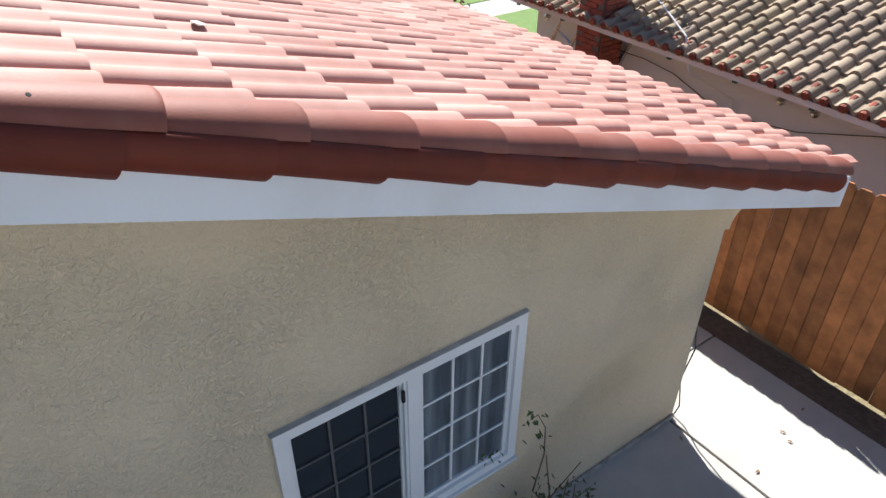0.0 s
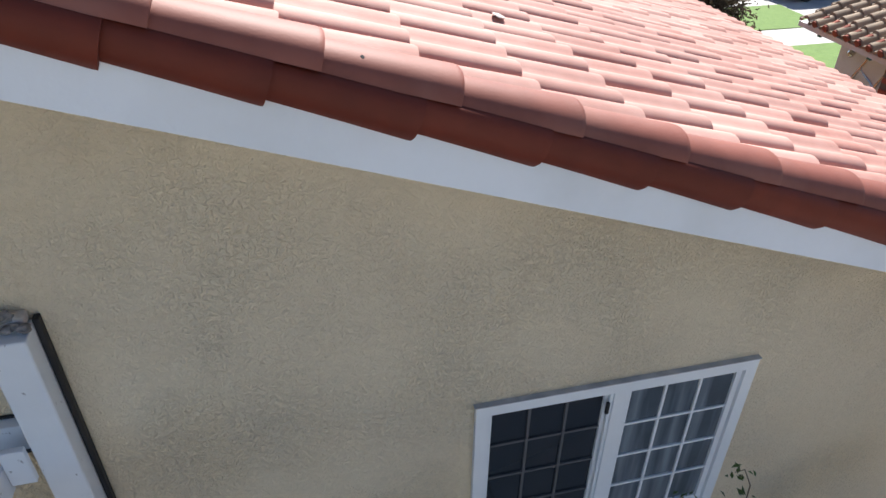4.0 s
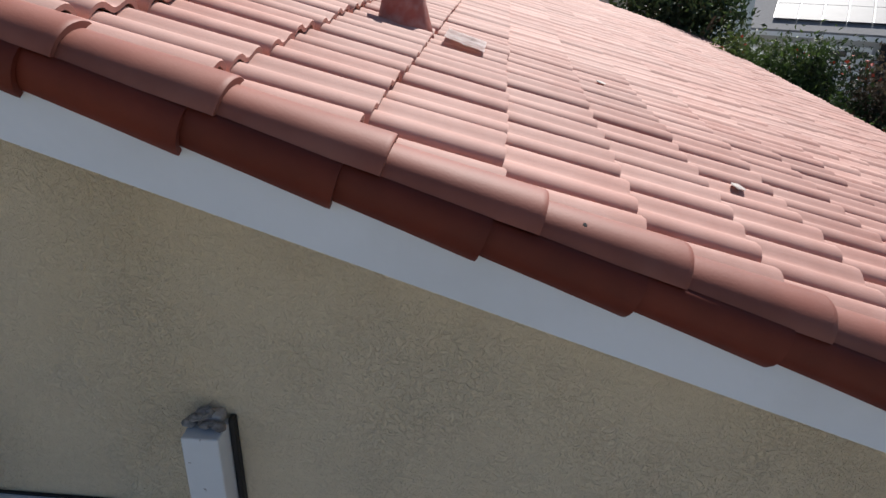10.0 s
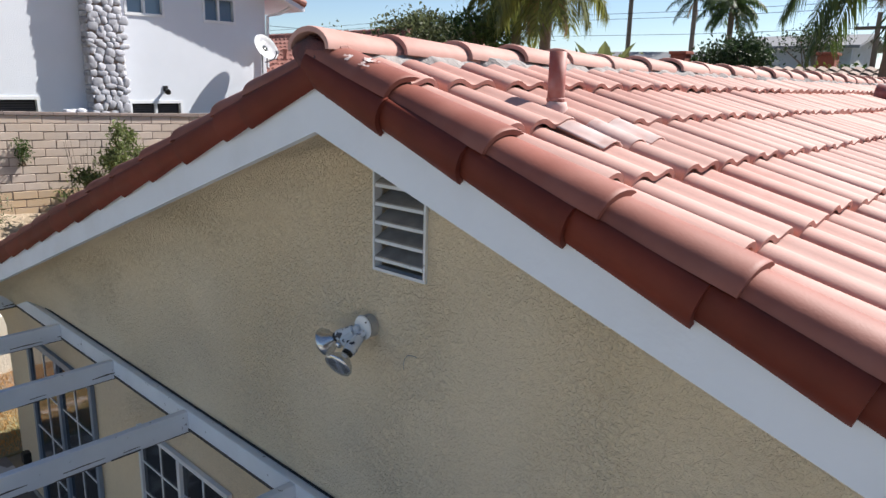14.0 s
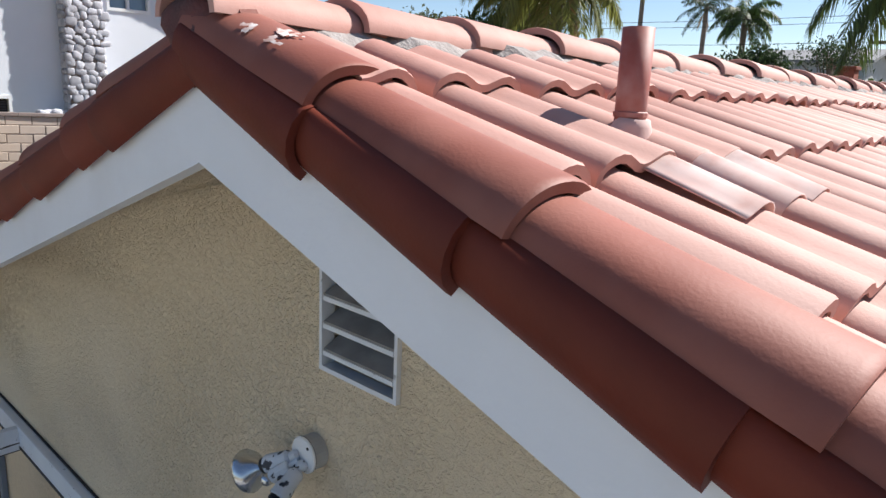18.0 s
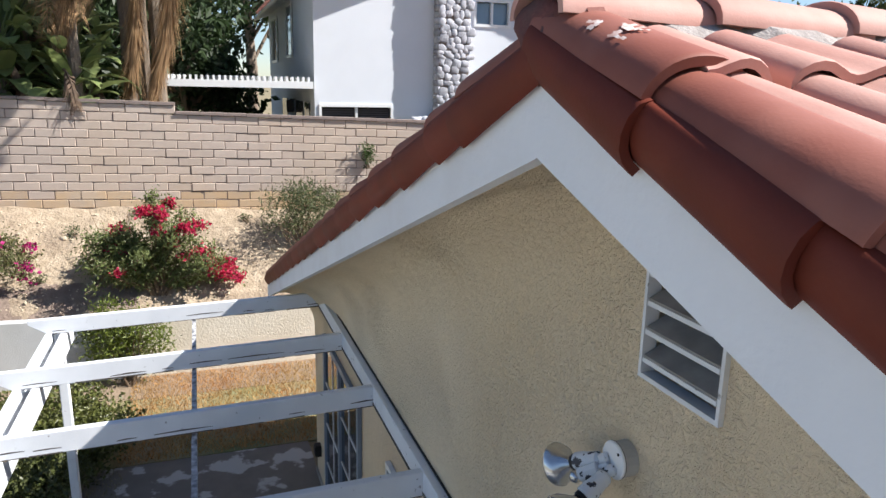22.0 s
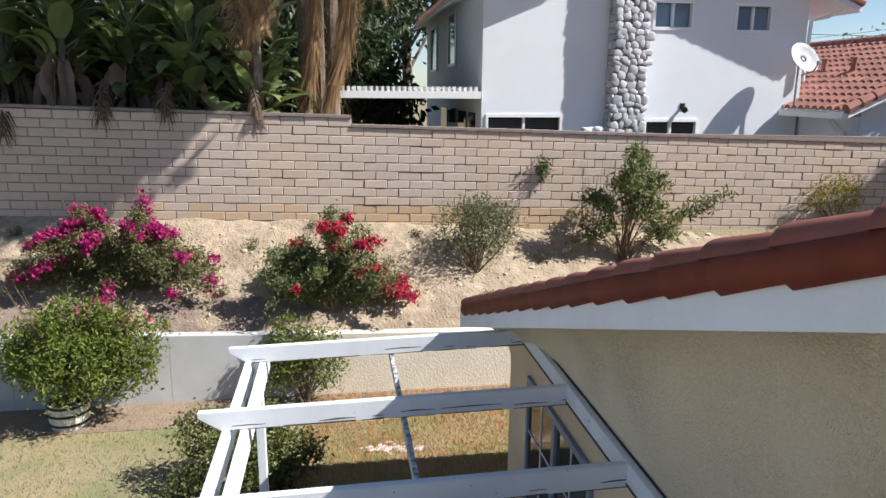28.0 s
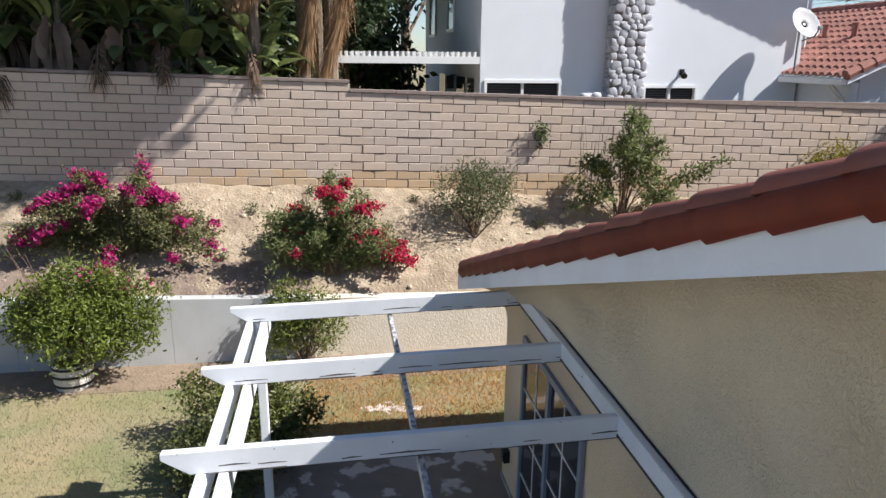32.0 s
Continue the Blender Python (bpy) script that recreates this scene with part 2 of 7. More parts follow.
LEAF_D = mat("dark_leaf", (0.035, 0.06, 0.02), 0.55, alt=(0.025, 0.045, 0.015), grain=6, island=0.45, leaf=0.3)
LEAF_Y = mat("grey_green_leaf", (0.13, 0.15, 0.07), 0.6, alt=(0.09, 0.11, 0.05), grain=6, island=0.4, leaf=0.35)
PALMY = mat("yellow_green_frond", (0.22, 0.23, 0.06), 0.5, alt=(0.13, 0.16, 0.04), grain=2, island=0.4, leaf=0.5)
LEAF_B = mat("bright_leaf", (0.165, 0.205, 0.036), 0.5, alt=(0.085, 0.115, 0.022), grain=6, island=0.45, leaf=0.4)
BANANA = mat("broad_leaf", (0.20, 0.245, 0.095), 0.34, alt=(0.12, 0.155, 0.055), grain=3, vary=0.5, leaf=0.42)
PINK = mat("magenta_flower", (0.50, 0.02, 0.20), 0.6, alt=(0.38, 0.015, 0.13), grain=9, island=0.3, leaf=0.4)
RED = mat("crimson_flower", (0.52, 0.02, 0.07), 0.6, alt=(0.42, 0.015, 0.09), grain=9, island=0.3, leaf=0.4)
STEM = mat("woody_stem", (0.16, 0.11, 0.07), 0.9, grain=12)
DRYWOOD = mat("grey_dead_wood", (0.24, 0.20, 0.165), 0.9, grain=12)
DARK = mat("dark_metal", (0.03, 0.03, 0.032), 0.5, 0.6)
CHROME = mat("bright_metal", (0.62, 0.63, 0.65), 0.22, 0.9, grain=10, mix=0.3)
DARKVOID = mat("unlit_interior", (0.02, 0.02, 0.022), 0.9)
PIPEM = mat("painted_pipe", (0.32, 0.085, 0.06), 0.6, alt=(0.26, 0.085, 0.07), grain=12, stain=(0.50, 0.40, 0.38), stain_scale=14, stain_amt=0.4)
FLASH = mat("worn_flashing", (0.54, 0.35, 0.31), 0.8, alt=(0.72, 0.63, 0.60), grain=16, mix=0.8, detail=7, stain=(0.36, 0.14, 0.11), stain_scale=8, stain_amt=0.55, spec=0.3)
GREYROOF = mat("grey_shingle", (0.22, 0.22, 0.23), 0.9, alt=(0.17, 0.17, 0.175), grain=10, bump=0.4)
ASPH = mat("asphalt", (0.20, 0.20, 0.20), 0.9, alt=(0.16, 0.16, 0.16), grain=4, bump=0.3)
GRASS = mat("green_grass", (0.13, 0.22, 0.05), 0.9, alt=(0.09, 0.16, 0.035), grain=5, bump=0.6)
PATCH = mat("cement_patch", (0.62, 0.58, 0.54), 0.9, alt=(0.45, 0.36, 0.32), grain=20, mix=0.8, bump=0.5)

# ---- building helpers ----
def mesh_of(bm, name, material, smooth=False):
    me = bpy.data.meshes.new(name)
    bm.normal_update()
    if smooth:
        for f in bm.faces:
            f.smooth = True
    bm.to_mesh(me)
    bm.free()
    for m in (material if isinstance(material, (list, tuple)) else [material]):
        me.materials.append(m)
    return me


def part(name, bm, material, parent=None, label="", smooth=False):
    ob = new(name, mesh_of(bm, name, material, smooth))
    if parent is not None:
        ob.parent = parent
    if label:
        ob["label"] = label
    return ob


def share(name, me, parent, m=None):
    ob = new(name, me)
    ob.parent = parent
    if m is not None:
        ob.matrix_basis = m
    return ob


def thing(name, label, category, group="", kind="", at=(0, 0, 0), rz=0):
    ob = new(name)
    ob.empty_display_size = 0.1
    ob.matrix_basis = pose(*at, 0, 0, rz)
    return tagged(ob, label, category, group, kind)


def box(x0, x1, y0, y1, z0, z1, bevel=0.0, bm=None):
    own = bm is None
    bm = bm or bmesh.new()
    vs = [bm.verts.new((x, y, z)) for x in (x0, x1) for y in (y0, y1) for z in (z0, z1)]
    for q in ((0, 1, 3, 2), (4, 6, 7, 5), (0, 4, 5, 1), (2, 3, 7, 6), (0, 2, 6, 4), (1, 5, 7, 3)):
        bm.faces.new([vs[i] for i in q])
    if bevel and own:
        bmesh.ops.bevel(bm, geom=list(bm.edges), offset=bevel, segments=2, affect="EDGES", profile=0.5)
    return bm


def prism(poly, axis, a, b, bm=None):
    """A polygon given in the two other axes (in x, y, z order), drawn out along axis from a to b."""
    bm = bm or bmesh.new()
    def p3(u, v, w):
        return {"x": (w, u, v), "y": (u, w, v), "z": (u, v, w)}[axis]
    lo = [bm.verts.new(p3(u, v, a)) for u, v in poly]
    hi = [bm.verts.new(p3(u, v, b)) for u, v in poly]
    n = len(poly)
    bm.faces.new(lo[::-1])
    bm.faces.new(hi)
    for i in range(n):
        bm.faces.new((lo[i], lo[(i + 1) % n], hi[(i + 1) % n], hi[i]))
    bmesh.ops.recalc_face_normals(bm, faces=bm.faces[:])
    return bm


def tube(points, radii, sides=10, bm=None, caps=True):
    """A tapered tube through points."""
    bm = bm or bmesh.new()
    pts = [Vector(p) for p in points]
    rings = []
    for i, p in enumerate(pts):
        d = (pts[min(i + 1, len(pts) - 1)] - pts[max(i - 1, 0)]).normalized()
        a = d.orthogonal().normalized() if i == 0 else (a - d * a.dot(d)).normalized()
        b = d.cross(a)
        r = radii[i] if isinstance(radii, (list, tuple)) else radii
        rings.append([bm.verts.new(p + (a * math.cos(2 * math.pi * k / sides) + b * math.sin(2 * math.pi * k / sides)) * r) for k in range(sides)])
    for u, v in zip(rings, rings[1:]):
        for k in range(sides):
            bm.faces.new((u[k], u[(k + 1) % sides], v[(k + 1) % sides], v[k]))
    if caps:
        bm.faces.new(rings[0][::-1])
        bm.faces.new(rings[-1])
    return bm


def shell(profile, axis_pts, thick, bm=None):
    """A curved sheet: profile points (across, up) swept between stations (offset along, scale, lift), with thickness."""
    bm = bm or bmesh.new()
    rows = []
    for along, sc, lift in axis_pts:
        n = len(profile)
        outer, inner = [], []
        for i, (a, u) in enumerate(profile):
            p0, p1 = profile[max(i - 1, 0)], profile[min(i + 1, n - 1)]
            tx, tz = p1[0] - p0[0], p1[1] - p0[1]
            l = math.hypot(tx, tz) or 1
            nx, nz = -tz / l, tx / l
            outer.append(bm.verts.new((along, a * sc, u * sc + lift)))
            inner.append(bm.verts.new((along, (a - nx * thick) * sc, (u - nz * thick) * sc + lift)))
        rows.append((outer, inner))
    n = len(profile)
    for (o0, i0), (o1, i1) in zip(rows, rows[1:]):
        for k in range(n - 1):
            bm.faces.new((o0[k], o0[k + 1], o1[k + 1], o1[k]))
            bm.faces.new((i0[k], i1[k], i1[k + 1], i0[k + 1]))
        bm.faces.new((o0[0], o1[0], i1[0], i0[0]))
        bm.faces.new((o0[-1], i0[-1], i1[-1], o1[-1]))
    for o, i in (rows[0], rows[-1]):
        for k in range(n - 1):
            bm.faces.new((o[k], i[k], i[k + 1], o[k + 1]))
    bmesh.ops.recalc_face_normals(bm, faces=bm.faces[:])
    return bm
# ---- the house with the gable ----
SLOPE = math.atan(0.3432)
CS, SN, TN = math.cos(SLOPE), math.sin(SLOPE), math.tan(SLOPE)
LINE = 4.575          # height of the rake tiles' lower edge at the ridge line
WX0, WX1 = -6.33, 6.27
EAVE = 6.70
DEEP = 9.5            # how far the ridge runs back before the hip
WIN = (2.935, 4.437, 0.853, 2.052)

wall = thing("wall_gable", "cream textured stucco gable wall in the shade", "wall", kind="structure")
bm = bmesh.new()
top = lambda x: LINE - 0.112 - TN * abs(x)
x0, x1, z0, z1 = WIN
def slab(pts, bm=bm):
    prism(pts, "y", 0.0, 0.2, bm)
VX0, VX1, VZ0, VZ1 = -0.205, 0.122, 3.785, 4.305      # opening behind the attic vent
slab([(WX0, 0), (VX0, 0), (VX0, top(VX0)), (WX0, top(WX0))])
slab([(VX0, 0), (VX1, 0), (VX1, VZ0), (VX0, VZ0)])
slab([(VX0, VZ1), (VX1, VZ1), (VX1, top(VX1)), (0, top(0)), (VX0, top(VX0))])
slab([(VX1, 0), (x0, 0), (x0, top(x0)), (VX1, top(VX1))])
slab([(x0, 0), (x1, 0), (x1, z0), (x0, z0)])
slab([(x0, z1), (x1, z1), (x1, top(x1)), (x0, top(x0))])
slab([(x1, 0), (WX1, 0), (WX1, top(WX1)), (x1, top(x1))])
bmesh.ops.remove_doubles(bm, verts=bm.verts[:], dist=0.0005)
part("stucco_face", bm, STUCCO, wall)
tagged(part("wall_east", box(WX1 - 0.2, WX1, 0.2, DEEP + WX1, 0, top(WX1)), STUCCO), "cream stucco side wall of the house", "wall", kind="structure")
tagged(part("wall_west", box(WX0, WX0 + 0.2, 0.2, DEEP - WX0, 0, top(WX0)), STUCCO), "cream stucco side wall of the house", "wall", kind="structure")
tagged(part("wall_back", box(WX0 + 0.2, WX1 - 0.2, DEEP + WX1 - 0.2, DEEP + WX1, 0, top(WX1)), STUCCO), "cream stucco back wall of the house", "wall", kind="structure")
# boarding under the tiles, its underside plastered like the wall
for side, nm in ((1, "roof_deck_east"), (-1, "roof_deck_west")):
    d = bmesh.new()
    q = [(0, -0.434), (side * EAVE, -0.434), (side * EAVE, DEEP + EAVE), (0, DEEP)]
    lo = [d.verts.new((x, y, LINE - 0.118 - TN * abs(x))) for x, y in q]
    hi = [d.verts.new((x, y, LINE + 0.06 - TN * abs(x))) for x, y in q]
    d.faces.new(lo), d.faces.new(hi)
    for i in range(4):
        d.faces.new((lo[i], lo[(i + 1) % 4], hi[(i + 1) % 4], hi[i]))
    bmesh.ops.recalc_face_normals(d, faces=d.faces[:])
    tagged(part(nm, d, STUCCO), "roof deck with stucco underside", "roof", kind="structure")
d = bmesh.new()
q = [(0, DEEP, LINE + 0.06), (EAVE, DEEP + EAVE, LINE + 0.06 - TN * EAVE), (-EAVE, DEEP + EAVE, LINE + 0.06 - TN * EAVE)]
hi, lo = [d.verts.new(v) for v in q], [d.verts.new((x, y, z - 0.2)) for x, y, z in q]
d.faces.new(hi), d.faces.new(lo[::-1])
for i in range(3):
    d.faces.new((hi[i], lo[i], lo[(i + 1) % 3], hi[(i + 1) % 3]))
bmesh.ops.recalc_face_normals(d, faces=d.faces[:])
tagged(part("roof_deck_back", d, TILE), "hip end of the tile roof", "roof", kind="structure")
# rake boards
for side, nm in ((1, "rake_board_east"), (-1, "rake_board_west")):
    e = EAVE + 0.02
    low, end = (0.150, 0.122) if side > 0 else (0.153, 0.153)
    b = prism([(0, LINE - low), (side * e, LINE - end - TN * e), (side * e, LINE + 0.10 - TN * e), (0, LINE + 0.10)], "y", -0.478, -0.436)
    tagged(part(nm, b, TRIM), "white painted rake board under the gable tiles", "fascia board", kind="structure")
# rounded plaster between wall and soffit
R = 0.42
for side in (1, -1):
    cove = bmesh.new()
    rows = []
    for xa in (0.012, 0.15, 0.30, 0.45, 0.60, 0.75, 0.90, EAVE * 0.5, -WX0 - 0.003):
        g = min(1.0, xa / 0.9)
        f = 0.05 + 0.95 * g * g * (3 - 2 * g)
        r = R * f
        rows.append([cove.verts.new((side * xa, -r + r * math.sin(a), LINE - 0.121 - TN * xa - r + r * math.cos(a))) for a in [math.pi / 2 * i / 10 for i in range(11)]])
        for v in rows[-1]:
            v.co.y -= 0.0008
    for u, w in zip(rows, rows[1:]):
        for i in range(10):
            cove.faces.new((u[i], u[i + 1], w[i + 1], w[i]))
    bmesh.ops.recalc_face_normals(cove, faces=cove.faces[:])
    part("plaster_cove", cove, STUCCO, wall, "", True)
# ---- roof tiles ----
roof = thing("tile_roof", "sunlit terracotta double-barrel tile roof", "roof", kind="structure")
EAST = pose(0, 0, LINE, 0, math.degrees(SLOPE), 0)
WEST = pose(0, 0, LINE - 0.024, 0, 0, 180) @ pose(0, 0, 0, 0, math.degrees(SLOPE), 0)
EXPO, PITCH = 0.38, 0.305
S0 = 0.4165                       # lower end of the first course below the ridge
rnd = random.Random(4)


def arc(cx, cz, r, a0, a1, n, squash=1.0):
    return [(cx + r * math.cos(radians(a0 + (a1 - a0) * i / n)), cz + r * squash * math.sin(radians(a0 + (a1 - a0) * i / n))) for i in range(n + 1)]


HUMPS = [(0.010, -0.030), (0.0, 0.000), (0.003, 0.013), (0.012, 0.024), (0.030, 0.034), (0.052, 0.039), (0.076, 0.037), (0.100, 0.028), (0.118, 0.0205), (0.134, 0.018), (0.150, 0.0205),
         (0.168, 0.028), (0.188, 0.036), (0.208, 0.039), (0.230, 0.035), (0.250, 0.024), (0.266, 0.006), (0.275, -0.016), (0.284, -0.030), (0.314, -0.032)]


def field_profile(mirror=1, step=1, first=0):
    """Across one tile: a raised lip, two low humps with a shallow valley, and the flat pan that the next tile covers."""
    p = HUMPS[first:-1:step] + HUMPS[-1:]
    return [(mirror * a, u) for a, u in p][::mirror]


def field_mesh(name, top=-0.43, dip=-0.020, first=0):
    return sharp(mesh_of(shell(field_profile(1, 1, first), [(top, 0.99, dip), (-0.006, 1.0, 0.012), (0.0, 0.997, 0.010)], 0.016), name, TILE, True), 50)


def sharp(me, deg=35):
    me.set_sharp_from_angle(angle=radians(deg))
    return me


FIELD = field_mesh("roof_tile")
FIELD_TOP = field_mesh("roof_tile_short", -0.25, -0.006)
EDGE = field_mesh("edge_tile", first=9)
EDGE_TOP = field_mesh("edge_tile_short", -0.25, -0.006, 9)
H_TILE = 0.146
Y0 = -0.24                        # lip of the first whole tile beside the rake
def tile_pose(base, s, y):
    r = rnd.uniform
    return base @ pose(s + r(-0.008, 0.008), y + r(-0.004, 0.004), H_TILE + r(-0.004, 0.004), r(-0.9, 0.9), r(-0.4, 0.4), r(-0.5, 0.5))


COURSES = 19
near, far = [], []
for j in range(-1, COURSES):
    s = S0 + EXPO * j
    if s < 0.2:
        continue
    k = 0
    while True:
        y = Y0 + PITCH * k
        if y > DEEP + s * CS - 0.25:
            break
        (near if y < 3.0 - 0.11 * j and len(near) < 281 else far).append((s, y))
        k += 1
for s, y in near:
    share("roof_tile", FIELD if s > 0.5 else FIELD_TOP, roof, tile_pose(EAST, s, y))
for j in range(COURSES):
    share("edge_tile", EDGE if j else EDGE_TOP, roof, tile_pose(EAST, S0 + EXPO * j, Y0 - PITCH))
def many(places, base, mirror=1):
    """Tiles joined into one mesh, for the stretch farther off."""
    prof = field_profile(mirror, 2)
    n, th = len(prof), 0.03
    co, fa = [], []
    for s, y in places:
        m = tile_pose(base, s, y)
        b = len(co)
        for along, lift in ((-0.40 if s > 0.5 else -0.25, -0.022 if s > 0.5 else -0.008), (0.0, 0.010)):
            for a, u in prof:
                co.append(m @ Vector((along, a, u + lift)))
        for a, u in prof:
            co.append(m @ Vector((0.0, a, u - th)))
        for i in range(n - 1):
            fa.append((b + i, b + n + i, b + n + i + 1, b + i + 1))
            fa.append((b + n + i, b + 2 * n + i, b + 2 * n + i + 1, b + n + i + 1))
    me = bpy.data.meshes.new("far_tiles")
    me.from_pydata(co, [], fa)
    me.materials.append(TILE_FAR)
    me.polygons.foreach_set("use_smooth", [True] * len(me.polygons))
    me.update()
    return me
tagged(share("far_tiles", sharp(many(far, EAST)), roof), kind="stuff")
west = [(S0 + EXPO * j, 0.24 - PITCH * k) for j in range(COURSES) for k in range(int((DEEP + (S0 + EXPO * j) * CS) / PITCH))]
tagged(share("far_tiles", sharp(many(west, WEST, -1)), roof), kind="stuff")

# rake tiles: a lower leg against the board and a barrel on top, course by course
def leg_mesh(mirror):
    p = [(-0.455, 0.108), (-0.478, 0.119), (-0.500, 0.124), (-0.521, 0.117), (-0.536, 0.095), (-0.541, 0.066), (-0.536, 0.038), (-0.523, 0.016), (-0.508, 0.002), (-0.496, -0.008)]
    b = bmesh.new()
    rows = []
    for along, tuck, f in ((-0.46, 0.45, 0.76), (-0.20, 0.78, 0.89), (-0.012, 1.0, 1.0), (0.0, 0.985, 0.995)):
        o, i = [], []
        for k, (a, u) in enumerate(p):
            q0, q1 = p[max(k - 1, 0)], p[min(k + 1, len(p) - 1)]
            l = math.hypot(q1[0] - q0[0], q1[1] - q0[1])
            nx, nz = (q1[1] - q0[1]) / l, -(q1[0] - q0[0]) / l
            y = -0.493 + (a + 0.493) * tuck
            u = 0.10 + (u - 0.10) * f
            o.append(b.verts.new((along, mirror * y, u)))
            i.append(b.verts.new((along, mirror * (y - 0.017 * nx), u - 0.017 * nz)))
        rows.append((o, i))
    n = len(p)
    for (o0, i0), (o1, i1) in zip(rows, rows[1:]):
        for k in range(n - 1):
            b.faces.new((o0[k], o0[k + 1], o1[k + 1], o1[k]))
            b.faces.new((i0[k], i1[k], i1[k + 1], i0[k + 1]))
        b.faces.new((o0[-1], i0[-1], i1[-1], o1[-1]))
        b.faces.new((o0[0], o1[0], i1[0], i0[0]))
    for o, i in (rows[0], rows[-1]):
        for k in range(n - 1):
            b.faces.new((o[k], i[k], i[k + 1], o[k + 1]))
    bmesh.ops.recalc_face_normals(b, faces=b.faces[:])
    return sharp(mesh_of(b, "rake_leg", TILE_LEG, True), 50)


def barrel_at(q, f=1.0, cut=0.0):
    """Across a rake cover, a little flatter than a half round."""
    c, d = math.cos(q), math.sin(q)
    return (-0.412 + (0.106 * f - cut) * math.copysign(abs(c) ** 0.94, c), 0.103 + (0.086 * f - cut) * math.copysign(abs(d) ** 0.94, d))


def barrel_mesh(mirror):
    """Half-round cover tile, narrower at the end that slips under the one above."""
    b = bmesh.new()
    rows = []
    for along, f, lift in ((-0.46, 0.82, -0.004), (-0.22, 0.91, 0.001), (-0.016, 1.0, 0.006), (-0.004, 1.0, 0.006), (0.0, 0.985, 0.005)):
        a = [radians(172 - 174 * k / 22) for k in range(23)]
        ring = []
        for cut in (0.0, 0.017):
            ring.append([b.verts.new((along, mirror * y, u + lift)) for y, u in (barrel_at(q, f, cut) for q in a)])
        rows.append(ring)
    for (o0, i0), (o1, i1) in zip(rows, rows[1:]):
        for k in range(22):
            b.faces.new((o0[k], o0[k + 1], o1[k + 1], o1[k]))
            b.faces.new((i0[k], i1[k], i1[k + 1], i0[k + 1]))
        b.faces.new((o0[0], o1[0], i1[0], i0[0]))
        b.faces.new((o0[-1], i0[-1], i1[-1], o1[-1]))
    for o, i in (rows[0], rows[-1]):
        for k in range(22):
            b.faces.new((o[k], i[k], i[k + 1], o[k + 1]))
    bmesh.ops.recalc_face_normals(b, faces=b.faces[:])
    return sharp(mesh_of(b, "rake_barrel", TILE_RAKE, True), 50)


TEETH = [0.416, 0.780, 1.175, 1.560, 1.938, 2.318, 2.711, 3.090, 3.468, 3.838] + [3.838 + 0.379 * i for i in range(1, 9)]
BARRELS = [0.40, 0.845, 1.248, 1.632, 2.035, 2.425, 2.81, 3.19, 3.57] + [3.57 + 0.379 * i for i in range(1, 10)]
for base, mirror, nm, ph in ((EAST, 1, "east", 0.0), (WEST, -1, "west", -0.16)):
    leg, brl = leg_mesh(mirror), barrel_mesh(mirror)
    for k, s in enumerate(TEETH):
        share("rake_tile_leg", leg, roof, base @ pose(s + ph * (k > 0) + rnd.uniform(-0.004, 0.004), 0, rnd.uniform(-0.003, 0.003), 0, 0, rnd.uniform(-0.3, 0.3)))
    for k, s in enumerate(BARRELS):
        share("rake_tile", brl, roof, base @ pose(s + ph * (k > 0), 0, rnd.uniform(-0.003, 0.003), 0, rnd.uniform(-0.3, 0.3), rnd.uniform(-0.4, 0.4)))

# ridge caps and the mortar bed below them
cap = bmesh.new()
p = [(-0.118, -0.006)] + arc(0, 0, 0.118, 180, 0, 14, 0.63) + [(0.118, -0.006)]
shell(p, [(0.45, 0.88, -0.018), (0.2, 0.95, -0.008), (0.006, 1.0, 0.0), (0.0, 0.995, -0.001)], 0.019, cap)
CAP = sharp(mesh_of(cap, "ridge_tile", TILE, True))
RIDGE_Z = 4.714
CAPS = [-0.495, -0.125, 0.255, 0.635, 1.03] + [1.03 + 0.41 * k for k in range(1, 20)]
for k in range(24):
    share("ridge_tile", CAP, roof, pose(rnd.uniform(-0.008, 0.008), CAPS[k], RIDGE_Z + rnd.uniform(-0.006, 0.006), 0, 0, 90 + rnd.uniform(-1.2, 1.2)))
for a, sgn in ((45, 1), (135, -1)):
    for k in range(23):
        d = 0.1 + 0.40 * k
        share("ridge_tile", CAP, roof, pose(sgn * d * 0.7071, DEEP + d * 0.7071, RIDGE_Z - 0.03 - TN * d * 0.7071, 0, 0, a) @ pose(0, 0, 0, 0, math.degrees(math.atan(TN * 0.7071)), 0) @ pose(0.4, 0, 0, 0, 0, 180))
mort = bmesh.new()
for sgn in (1, -1):
    last = None
    for i in range(160):
        y = -0.42 + 0.062 * i
        w, h = 0.165 + rnd.uniform(-0.025, 0.03), rnd.uniform(-0.02, 0.015)
        ring = [mort.verts.new(v) for v in ((sgn * 0.04, y, RIDGE_Z + 0.03), (sgn * (w - 0.055), y, RIDGE_Z - 0.010 + h * 0.5), (sgn * (w + 0.06), y, RIDGE_Z - 0.085 + h))]
        if last:
            for a in range(2):
                mort.faces.new((last[a], last[a + 1], ring[a + 1], ring[a]))
        last = ring
part("mortar_bed", mort, mat("grey_ridge_mortar", (0.33, 0.30, 0.285), 0.95, alt=(0.22, 0.19, 0.175), grain=22, mix=0.8, bump=0.7, bump_scale=60), roof, "grey cement mortar under the ridge tiles")

